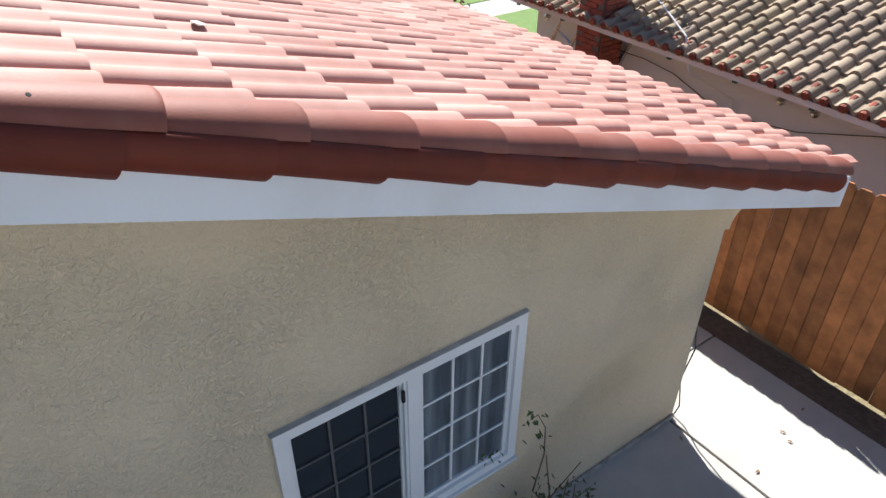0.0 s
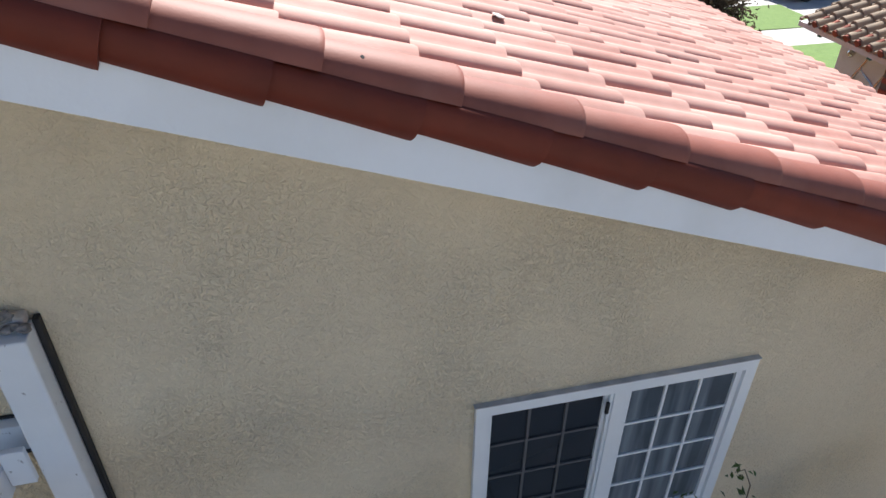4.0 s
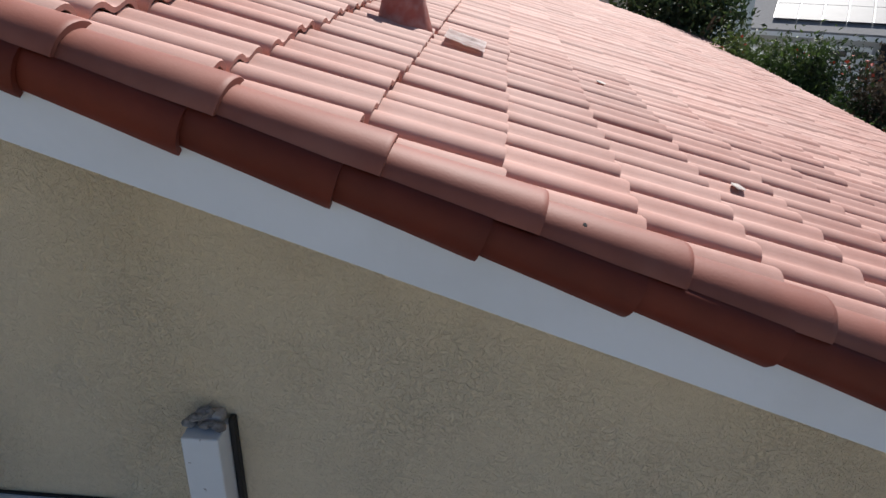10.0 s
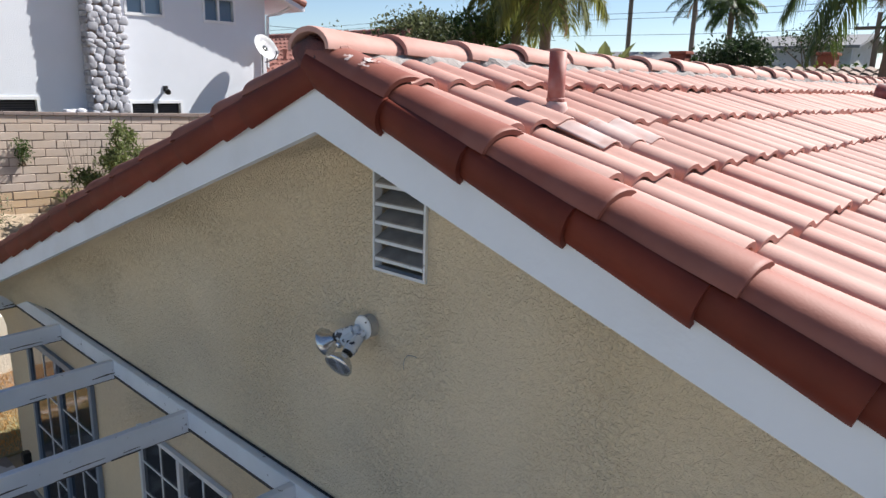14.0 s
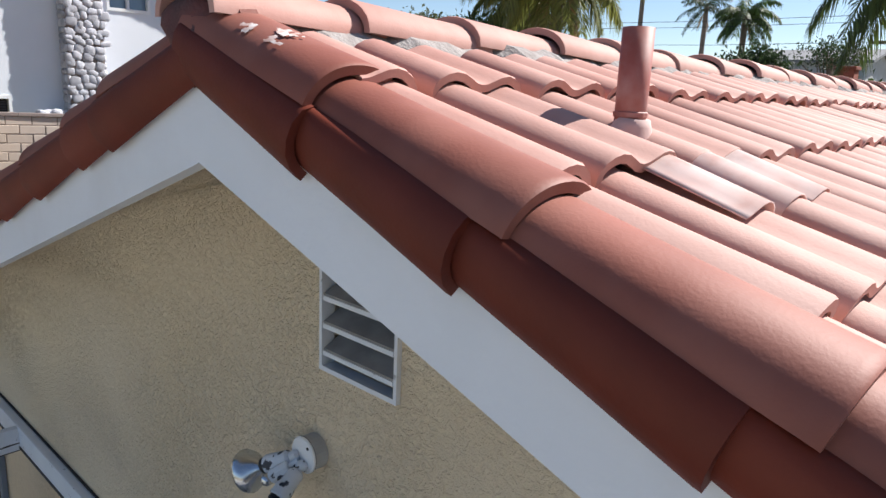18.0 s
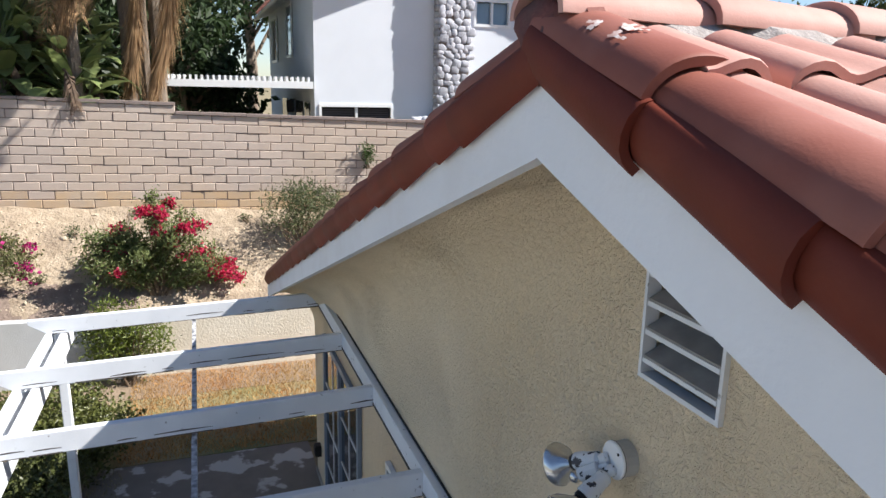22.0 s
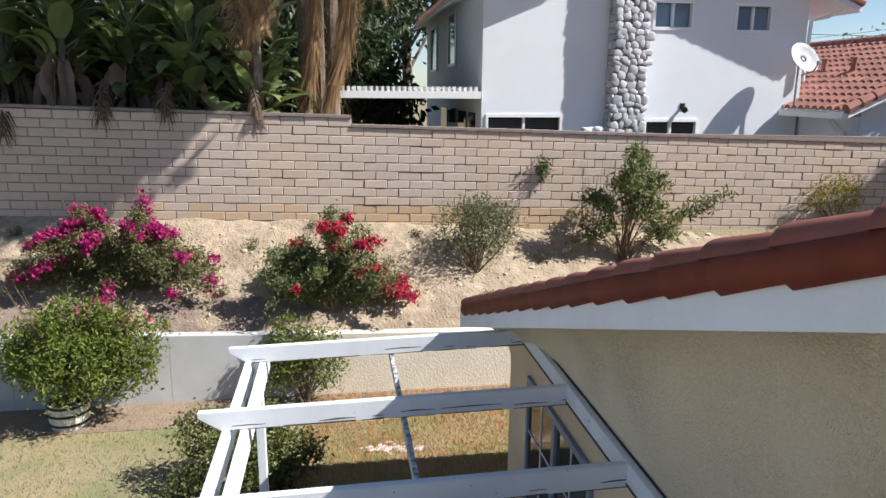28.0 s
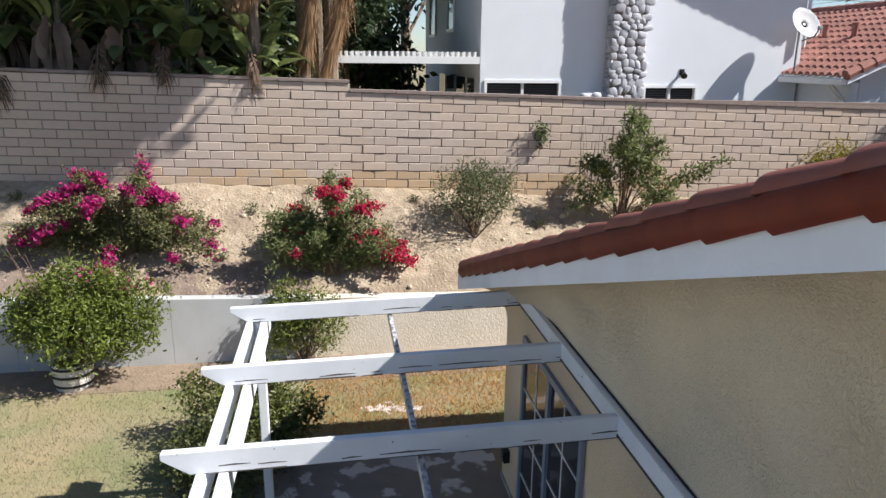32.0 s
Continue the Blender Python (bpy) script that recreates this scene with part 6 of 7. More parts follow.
def strands(at, h, n, seed, sway, girth):
    """A shaggy hanging frond: many thin curved strips along a bowed spine, ragged at the foot."""
    r = random.Random(seed)
    ob = thing("frond_strands", "long brown withered frond hanging from palm", "palm frond", "hanging dead fronds", at=at)
    b = bmesh.new()
    def along(vals, t):
        k = min(len(vals) - 2, int(t * (len(vals) - 1)))
        f = t * (len(vals) - 1) - k
        return vals[k] * (1 - f) + vals[k + 1] * f
    part("spine", tube([(0, along(sway, i / 8), -h * 0.9 * i / 8) for i in range(9)], [0.035 * (1 - 0.7 * i / 8) for i in range(9)], 6), DRYLEAF, ob)
    for k in range(n):
        t0 = r.random() ** 0.9 * 0.8
        L = r.uniform(0.12, 0.34)
        a, q = r.uniform(0, 6.283), r.uniform(0.1, 1.0)
        w = r.uniform(0.004, 0.010)
        c, s_ = math.cos(a), math.sin(a)
        flare = r.uniform(0.0, 0.10) if r.random() < 0.85 else r.uniform(0.1, 0.3)
        last = None
        for i in range(5):
            t = min(1.0, t0 + L * i / 4)
            f = along(girth, t) * q * (0.25 + 0.75 * i / 4) + flare * (i / 4) ** 2
            p = Vector((c * f, along(sway, t) + s_ * f, -h * t))
            e = Vector((-s_, c, 0)) * w * (1 - 0.75 * i / 4)
            ring = (b.verts.new(p + e), b.verts.new(p - e))
            if last:
                b.faces.new((last[0], last[1], ring[1], ring[0]))
            last = ring
    part("shag", b, DRYLEAF, ob)["kind"] = "stuff"
    return ob
strands((-15.6, -6.55, 8.5), 1.9, 1100, 4, (0.0, 0.05, 0.12, 0.16, 0.18), (0.10, 0.20, 0.20, 0.17, 0.12))
strands((-13.55, -2.14, 7.7), 3.5, 1700, 1, (0.0, 0.03, 0.02, -0.06, -0.17), (0.05, 0.13, 0.16, 0.19, 0.16))
strands((-13.6, -2.0, 8.4), 4.25, 2800, 2, (0.0, 0.30, 0.52, 0.36, 0.04), (0.10, 0.26, 0.28, 0.22, 0.13))
strands((-13.2, -3.1, 8.3), 3.3, 1900, 3, (0.05, 0.05, 0.0, -0.15, -0.32), (0.45, 0.50, 0.38, 0.22, 0.12))
for k, (x, y, z, L) in enumerate(((-13.0, -3.15, 8.5, 3.0), (-13.1, -3.5, 8.5, 2.6), (-13.0, -2.85, 8.5, 2.7), (-13.15, -3.3, 8.6, 3.4), (-12.95, -3.0, 8.5, 2.2), (-13.9, -0.9, 8.6, 2.4))):
    r = random.Random(70 + k)
    ob = thing("withered_frond", "withered brown palm frond hanging straight down", "palm frond", "hanging dead fronds", at=(x, y, z))
    b = bmesh.new()
    frond(b, (0, 0, 0), (0.12 + 0.05 * k, 0.1 * r.uniform(-1, 1), -1.0), L, 0.3, 120, 0.6, 1.8, r, 0.010)
    part("frond_blade", b, DRYLEAF, ob)["kind"] = "stuff"
for k in (0, 2, 3, 5):
    r = random.Random(90 + k)
    ob = thing("torn_leaf", "torn brown banana leaf drooping over wall", "dead leaf", "torn leaves over the wall", at=(-12.35, -7.0 + 0.72 * k + r.uniform(-0.3, 0.3), 4.5 + r.uniform(-0.1, 0.5)))
    b = bmesh.new()
    frond(b, (0, 0, 0), (0.5, r.uniform(-0.3, 0.3), -0.2), r.uniform(0.5, 1.0), 2.5, 26, 0.28, 2.2, r)
    part("blade", b, TORN, ob)
def tree(label, at, h, size, seed, tips=260, per=16, leaf=0.3, material=None, name="tree", r0=0.22):
    rs = np.random.RandomState(seed)
    ob = thing(name, label, "tree", at=at)
    tp = crown_tips(rs, tips, size, -0.45, 11) + np.array([0, 0, h])
    b = bmesh.new()
    tube([(0, 0, -0.4), (rs.normal(0, 0.1), rs.normal(0, 0.1), h * 0.5), (0, 0, h)], [r0 * 1.3, r0, r0 * 0.5], 10, b)
    part("trunk", b, BARK, ob)
    lb = bmesh.new()
    for k in range(12):
        e = Vector(tp[rs.randint(len(tp))])
        s = Vector((0, 0, h * rs.uniform(0.45, 0.9)))
        tube([s, (s + e) * 0.5 + Vector((0, 0, 0.15)), e], [r0 * 0.4, r0 * 0.25, 0.02], 6, lb, caps=False)
    part("limb_frame", lb, BARK, ob)
    share("crown", leaves_mesh("crown", tp, per, leaf * 1.1, leaf, material or LEAF_D, rs, 0.5), ob)["kind"] = "stuff"
    return ob
for i, (x, y, h, s) in enumerate(((-19.5, -12, 2.6, (3.0, 3.0, 2.4)), (-20, -8, 2.6, (3, 3, 2.4)), (-19.5, -4.6, 4.4, (2.6, 2.6, 2.8)), (-23, -5, 5.0, (3, 2.6, 3)), (-24, -1.5, 5.5, (3, 2.6, 4)), (-19, -1.6, 3.4, (2, 1.8, 2.4)), (-29, 1.0, 6, (3.5, 3, 4)), (-17.6, -11, 2.4, (2.2, 2.4, 2.2)), (-17.8, -6.4, 2.4, (1.6, 2.6, 2.2)), (-17.2, -3.4, 3.6, (1.6, 2.0, 2.4)), (-15.8, -3.4, 1.5, (1.2, 1.8, 1.8)), (-20.5, -1.2, 2.0, (1.6, 1.8, 2.2)), (-22, -11, 2.6, (3, 3, 2.4)))):
    tree("dark dense tree behind the banana grove", (x, y, 2.1), h, s, 400 + i, 230, 15, 0.26)["group"] = "trees behind the grove"

# tree added behind the wall: unseen crown, high over yard, shades wall and bank
arch = thing("arching_tree", "unseen slender tree added to shade the garden wall", "tree", at=(-14.15, -2.05, 2.2))
tk = bmesh.new()
path = [(0, 0, -0.3), (0, 0, 3.0), (0, 0, 5.9), (0.5, 0.2, 6.5), (1.8, 0.7, 6.75), (3.2, 1.1, 6.9), (4.2, 1.3, 6.95)]
tube(path, [0.11, 0.10, 0.09, 0.08, 0.07, 0.05, 0.03], 8, tk)
part("trunk", tk, BARK, arch)
ars = np.random.RandomState(77)
tp = crown_tips(ars, 640, (1.9, 3.3, 0.5), -0.5, 16) + np.array([3.9, 1.0, 7.0])
tp = tp[tp[:, 2] > 6.35]
bb = bmesh.new()
for k in range(16):
    e = Vector(tp[ars.randint(len(tp))])
    s = Vector(path[-1]).lerp(Vector(path[3]), ars.uniform(0, 0.8))
    tube([s, (s + e) * 0.5 + Vector((0, 0, 0.1)), e], [0.03, 0.02, 0.008], 5, bb, caps=False)
part("limb_frame", bb, BARK, arch)
share("crown", leaves_mesh("crown", tp, 18, 0.22, 0.22, LEAF, ars, 0.5), arch)["kind"] = "stuff"
# ---- fence and the house beyond it ----
fence = thing("cedar_fence", "new red-brown cedar board fence with dog-eared tops", "fence", kind="structure")
rf = random.Random(21)
y = -4.6
k = 0
while y < 9.0:
    w = rf.uniform(0.135, 0.142)
    h = 1.82 + rf.uniform(-0.015, 0.015)
    z0 = 0.02 + rf.uniform(-0.015, 0.02)
    b = prism([(0, z0), (w, z0), (w, h - 0.035), (w - 0.03, h), (0.03, h), (0, h - 0.035)], "x", 0, 0.019)
    ob = part("fence_board", b, FENCE, fence)
    ob.matrix_basis = pose(7.755 + rf.uniform(-0.004, 0.004), y, 0, 0, rf.uniform(-0.3, 0.3), rf.uniform(-0.8, 0.8))
    y += w + rf.uniform(0.002, 0.008)
for z in (0.35, 0.95, 1.5):
    part("rail", box(7.785, 7.825, -4.7, 9.1, z, z + 0.09), FENCE, fence)
for q in range(7):
    part("post", box(7.83, 7.92, -4.6 + 2.3 * q, -4.51 + 2.3 * q, -1.3, 1.8), FENCE, fence)
eh = thing("east_house", "pale grey house with old brown tile roof", "house")
part("wall", box(9.75, 9.95, -9, 5.7, -1.9, 1.60), mat("pale_blue_grey_stucco", (0.72, 0.79, 0.88), 0.9, alt=(0.66, 0.72, 0.80), grain=2, mix=0.6, bump=0.3, bump_scale=40), eh)
part("back_wall", box(17, 17.2, -9, 5.7, -1.9, 1.60), GREYWALL, eh)
part("end_wall", box(9.95, 17, -9, -8.8, -1.9, 1.6), GREYWALL, eh)
part("end_wall", box(9.95, 17, 5.5, 5.7, -1.9, 1.6), GREYWALL, eh)
eh.location.z = 0.25
KR = 0.36
b = bmesh.new()
prism([(9.22, 1.495), (13.6, 1.495 + KR * 4.38), (18, 1.495), (18, 1.44), (9.22, 1.44)], "y", -9.4, 5.95, b)
part("roof_deck", b, GREYWALL, eh)
part("eave_board", box(9.17, 9.215, -9.4, 5.95, 1.435, 1.50), TRIM, eh)
for k in range(16):
    part("bolt_lug", box(9.175, 9.21, -8 + 0.9 * k, -7.94 + 0.9 * k, 1.405, 1.434, 0.005), mat("teal_clip", (0.02, 0.14, 0.12), 0.5) if k == 0 else bpy.data.materials["teal_clip"], eh)
def s_roof(x0, z0, k, y0, y1, rows, expo, pitch, material, name, parent, lift=0.0):
    """Old curved tiles: each a wave across with a thick front edge, joined."""
    co, fa = [], []
    r = random.Random(3)
    wave = [(0.0, 0.0), (0.08, 0.026), (0.20, 0.043), (0.35, 0.050), (0.50, 0.043), (0.62, 0.024), (0.70, 0.0), (0.82, -0.010), (0.93, -0.008), (1.0, 0.0)]
    n = len(wave)
    for j in range(rows):
        y = y0 + r.uniform(-0.012, 0.012)
        while y < y1:
            b = len(co)
            xa, xb = x0 + expo * j + r.uniform(-0.01, 0.01), x0 + expo * (j + 1.1)
            za, zb = z0 + k * (xa - x0) + 0.05 + lift, z0 + k * (xb - x0) + 0.012 + lift
            for f, u in wave:
                co.append((xa, y + f * pitch, za + u))
            for f, u in wave:
                co.append((xb, y + f * pitch, zb + u))
            for f, u in wave:
                co.append((xa, y + f * pitch, za + u - 0.035))
            for i in range(n - 1):
                fa.append((b + i, b + i + 1, b + n + i + 1, b + n + i))
                fa.append((b + i, b + 2 * n + i, b + 2 * n + i + 1, b + i + 1))
            y += pitch
    me = bpy.data.meshes.new(name)
    me.from_pydata(co, [], fa)
    me.materials.append(material)
    me.polygons.foreach_set("use_smooth", [True] * len(me.polygons))
    return tagged(share(name, sharp(me), parent), kind="stuff")
s_roof(9.12, 1.515, KR, -9.3, 5.85, 20, 0.225, 0.195, OLDTILE, "roof_tiles", eh)
b = bmesh.new()
for k in range(77):
    yy = -9.3 + 0.195 * k
    tube([(9.105, yy + 0.068, 1.552), (9.3, yy + 0.068, 1.62)], 0.044, 10, b)
tagged(part("eave_birdstop", b, BRICK, eh, "reddish closed tile ends at the eave"), kind="stuff")
# brick chimney at the eave
bc = thing("brick_chimney", "dark red brick chimney through the eave", "chimney", at=(0, 0.2, 0))
part("mortar_core", box(9.22, 9.64, 3.76, 4.17, -1.3, 4.2), MORTAR, bc)
bk = bmesh.new()
box(0, 0.02, 0.004, 0.194, 0.004, 0.062, bm=bk)
BRK = mesh_of(bk, "brick", BRICK)
for r in range(46):
    z = 0.0 + 0.067 * r
    for c in range(4):
        yy = 3.56 + 0.2 * c + (0.1 if r % 2 else 0)
        if 3.70 < yy < 4.02:
            share("brick", BRK, bc, pose(9.202, yy, z))
    for c in range(2):
        share("brick", BRK, bc, pose(9.23 + 0.2 * c, 3.742, z, 0, 0, 0) @ pose(0, 0, 0, 0, 0, -90) @ pose(0, 0, 0))
lad = thing("ladder", "aluminium ladder leaning at the grey wall", "ladder", at=(9.35, 4.75, -1.25))
for yy in (0, 0.36):
    part("rail", box(-0.03, 0.03, yy - 0.012, yy + 0.012, 0, 3.0, 0.004), CHROME, lad)
for k in range(9):
    part("rung", tube([(0, 0.0, 0.2 + 0.3 * k), (0, 0.36, 0.2 + 0.3 * k)], 0.015, 8), CHROME, lad)
lad.rotation_euler = (radians(18), radians(8), 0)
copy_thing(lad, pose(9.4, 5.9, -1.25, 22, 8, 0))
# cables along the eave
cab = thing("eave_cables", "loose black cables along old tile eave", "cable", at=(0, 0, 0.25))
part("cable", tube([(9.72, -2.0, 1.28), (9.72, 0.5, 1.18), (9.72, 1.35, 0.90), (9.72, 2.1, 0.80), (9.72, 2.6, 0.87), (9.72, 3.1, 1.03), (9.72, 3.6, 1.08), (9.5, 4.1, 1.16)], 0.006, 6), DARK, cab)
part("cable", tube([(10.0, 4.6, 2.2), (9.4, 3.2, 1.9), (9.25, 2.7, 1.7), (9.15, 2.5, 1.35), (9.7, 2.2, 1.0), (9.7, 2.1, -0.5)], 0.011, 6), VINYL, cab)
coil = bmesh.new()
for q in range(3):
    tube([(9.6 + (0.16 + 0.02 * q) * math.cos(a / 3), 3.4 + (0.2 + 0.02 * q) * math.sin(a / 3), 1.95 + 0.03 * q + 0.002 * a) for a in range(20)], 0.012, 5, coil, caps=False)
part("coil", coil, DARK, cab)
for yy in (1.2, 1.6, 5.4):
    fx = thing("wall_light", "small clear light fixture under eave", "light fixture", at=(9.70, yy, 1.5))
    part("bulb", lathe([(0, 0.02), (0.03, 0.045), (0.09, 0.05), (0.12, 0.02)], (0, 0, 0), (-0.6, 0, -0.8)), CHROME, fx)
    part("base", box(0.0, 0.045, -0.05, 0.05, -0.03, 0.08, 0.01), VINYL, fx)
# litter on the slab
for k in range(9):
    x, y = rf.uniform(4.6, 7.4), rf.uniform(-1.6, 0.3) if k > 6 else rf.uniform(-0.9, -0.05)
    lf = thing("fallen_leaf", "dry brown fallen leaf on concrete", "leaf", "fallen leaves", at=(x, y, 0.004))
    b = bmesh.new()
    blade(b, (0, 0, 0.003), (math.cos(k * 2.1), math.sin(k * 2.1), 0.15), rf.uniform(0.03, 0.055), 0.018, 0.4, 4)
    part("blade", b, DRYLEAF, lf)
# ---- things that stand on the tile roof ----
def on_roof(x, y, h=0.0):
    return (x, y, LINE + 0.19 - TN * x + h)
vp = thing("vent_pipe", "rusty red painted vent pipe with flashing", "vent pipe", at=on_roof(0.66, 0.09, -0.06))
part("pipe", lathe([(0, 0.031), (0.245, 0.031), (0.246, 0.024), (0.18, 0.024)], (0, 0, 0), (0, 0, 1), 18), PIPEM, vp, "", True)
part("collar", lathe([(0.075, 0.0315), (0.077, 0.034), (0.085, 0.034), (0.087, 0.0315)], (0, 0, 0), (0, 0, 1), 18), PIPEM, vp)
part("boot", lathe([(-0.06, 0.105), (-0.02, 0.078), (0.025, 0.052), (0.06, 0.038), (0.075, 0.033)], (0, 0, 0), (0.10, 0, 1), 20), FLASH, vp, "pale worn lead boot", True)
fl = thing("flashing_sheet", "worn red metal flashing laid over tiles", "flashing")
for k, (a, c) in enumerate(((9, 17), (1, 10), (9, 17))):
    b = shell([(q, u + 0.004) for q, u in HUMPS[a:c]], [(-0.20, 1.0, 0.000), (0.0, 1.0, 0.003)], 0.003)
    ob = part("ribbed_panel", b, FLASH, fl, "", True)
    ob.matrix_basis = EAST @ pose(0.975, Y0 + (0.0, PITCH, PITCH)[k], H_TILE + 0.002)
def turbine(name, label, x, y, s=1.0):
    v = thing(name, label, "roof vent", at=on_roof(x, y, -0.015))
    part("neck", lathe([(-0.14 * s, 0.25 * s), (0, 0.215 * s), (0.16 * s, 0.175 * s), (0.26 * s, 0.155 * s)], (0, 0, 0), (0, 0, 1), 24), PIPEM, v, "", True)
    part("throat", lathe([(0.255 * s, 0.14 * s), (0.262 * s, 0.02)], (0, 0, 0), (0, 0, 1), 20), DARKVOID, v)
    b = shell(arc(0, 0.24 * s, 0.17 * s, 195, 95, 9, 1.0), [(-0.12 * s, 1, 0), (0.12 * s, 1, 0)], 0.006)
    h = part("hood", b, PIPEM, v, "curved sheet hood, open at one side")
    h.matrix_basis = pose(0, 0, 0, 0, 0, -70)
    b = shell(arc(0, 0.20 * s, 0.16 * s, 40, 5, 4, 1.0), [(-0.12 * s, 1, 0), (0.12 * s, 1, 0)], 0.006)
    g = part("hood_lip", b, PIPEM, v)
    g.matrix_basis = pose(0, 0, 0, 0, 0, -70)
    return v
turbine("attic_vent", "dull red hooded attic vent on tiles", 1.74, 1.45, 0.62)
sh = thing("metal_flashing", "dull red flashing sheet with mortar stain", "flashing")
b = bmesh.new()
nx, nyy = 6, 8
for i in range(nx + 1):
    for j in range(nyy + 1):
        b.verts.new((0.20 * i / nx, 0.36 * j / nyy, 0.006 * math.sin(j * 2.2) + rnd.uniform(-0.003, 0.003)))
b.verts.ensure_lookup_table()
for i in range(nx):
    for j in range(nyy):
        b.faces.new([b.verts[q] for q in (i * (nyy + 1) + j, (i + 1) * (nyy + 1) + j, (i + 1) * (nyy + 1) + j + 1, i * (nyy + 1) + j + 1)])
bmesh.ops.solidify(b, geom=b.faces[:], thickness=0.006)
part("sheet", b, mat("faded_red_sheet", (0.62, 0.46, 0.43), 0.7, alt=(0.74, 0.68, 0.66), grain=14, mix=0.8, stain=(0.36, 0.15, 0.12), stain_scale=11, stain_amt=0.6), sh).matrix_basis = EAST @ pose(1.99, 1.28, H_TILE + 0.056)
ds = thing("attic_vent", "barrel-shaped red dormer vent near the ridge", "roof vent", at=on_roof(0.80, 5.5, -0.05))
b = shell(arc(0, 0, 0.165, 180, 0, 12, 1.0), [(-0.30, 0.9, 0.10), (0.16, 1.0, 0.0)], 0.012)
part("hood", b, PIPEM, ds, "", True)
for k in range(3):
    part("louvre", box(0.10, 0.14, -0.13 + 0.015 * k, 0.13 - 0.015 * k, 0.02 + 0.055 * k, 0.045 + 0.055 * k), DARK, ds)
part("apron", box(0.15, 0.45, -0.26, 0.26, -0.10, -0.085), FLASH, ds)
for x, y, h, r in ((0.40, 8.6, 0.42, 0.07), (0.95, 9.0, 0.36, 0.08), (1.35, 9.6, 0.20, 0.04)):
    p = thing("vent_pipe", "short dull red vent pipe on tiles", "vent pipe", at=on_roof(x, y, -0.06))
    part("pipe", lathe([(0, r * 1.3), (0.08, r), (h, r)], (0, 0, 0), (0, 0, 1), 14), PIPEM, p)
    if r > 0.05:
        part("cap", lathe([(h, r * 0.9), (h + 0.01, r * 1.35), (h + 0.09, r * 1.35), (h + 0.11, r)], (0, 0, 0), (0, 0, 1), 14), PIPEM, p)
bx = thing("attic_vent", "small square red vent box on tiles", "roof vent", at=on_roof(1.92, 8.6, -0.04))
part("case", box(-0.12, 0.12, -0.16, 0.16, 0, 0.16, 0.01), PIPEM, bx)
part("lid", box(-0.14, 0.14, -0.18, 0.18, 0.161, 0.18), FLASH, bx)
# cement splashes and nail holes
def smear(s0, s1, a0, a1, seed):
    """A thin uneven film that follows the round of the first rake tile."""
    b = bmesh.new()
    n = 14
    vs = {}
    for i in range(n + 1):
        for j in range(n + 1):
            s, a = s0 + (s1 - s0) * i / n, radians(a0 + (a1 - a0) * j / n)
            e = noise.noise(Vector((s * 70 + seed, a * 7, seed))) - 1.3 * (abs(i / n - 0.5) ** 2 + abs(j / n - 0.5) ** 2) * 2 + 0.25
            f = 1.0 - 0.18 * (0.40 - s) / 0.46
            y, u = barrel_at(a, f, -0.002)
            v = b.verts.new((s, y, u + 0.006 - 0.010 * (0.40 - s) / 0.46))
            vs[i, j] = v, e
    for i in range(n):
        for j in range(n):
            q = [vs[c] for c in ((i, j), (i + 1, j), (i + 1, j + 1), (i, j + 1))]
            if sum(e for v, e in q) > 0:
                b.faces.new([v for v, e in q])
    bmesh.ops.delete(b, geom=[v for v in b.verts if not v.link_faces], context="VERTS")
    sp = thing("cement_splash", "white cement smear on the rake tile", "splash")
    part("film", b, mat_smear, sp).matrix_basis = EAST
mat_smear = mat("dried_cement_film", (0.70, 0.64, 0.61), 0.9, alt=(0.48, 0.28, 0.23), grain=60, mix=0.9)
smear(0.17, 0.26, 92, 118, 3)
smear(0.20, 0.26, 118, 136, 8)
smear(0.12, 0.17, 112, 138, 12)
hole = thing("nail_hole", "small dark nail hole in rake tile", "nail hole")
part("hole", lathe([(0, 0.006), (0.0015, 0.005)], (0, 0, 0), (0, -0.54, 0.84), 10), DARK, hole).matrix_basis = EAST @ pose(2.525, -0.479, 0.1745)
for s, y in ((3.25, 0.55), (2.86, 1.9)):
    ch = thing("mortar_crumb", "pale crumb of mortar on roof tile", "crumb")
    b = bmesh.new()
    bmesh.ops.create_icosphere(b, subdivisions=1, radius=0.018)
    part("crumb", b, PATCH, ch).matrix_basis = EAST @ pose(s, y, H_TILE + 0.036) @ Matrix.Diagonal((1.8, 2.2, 0.35, 1))
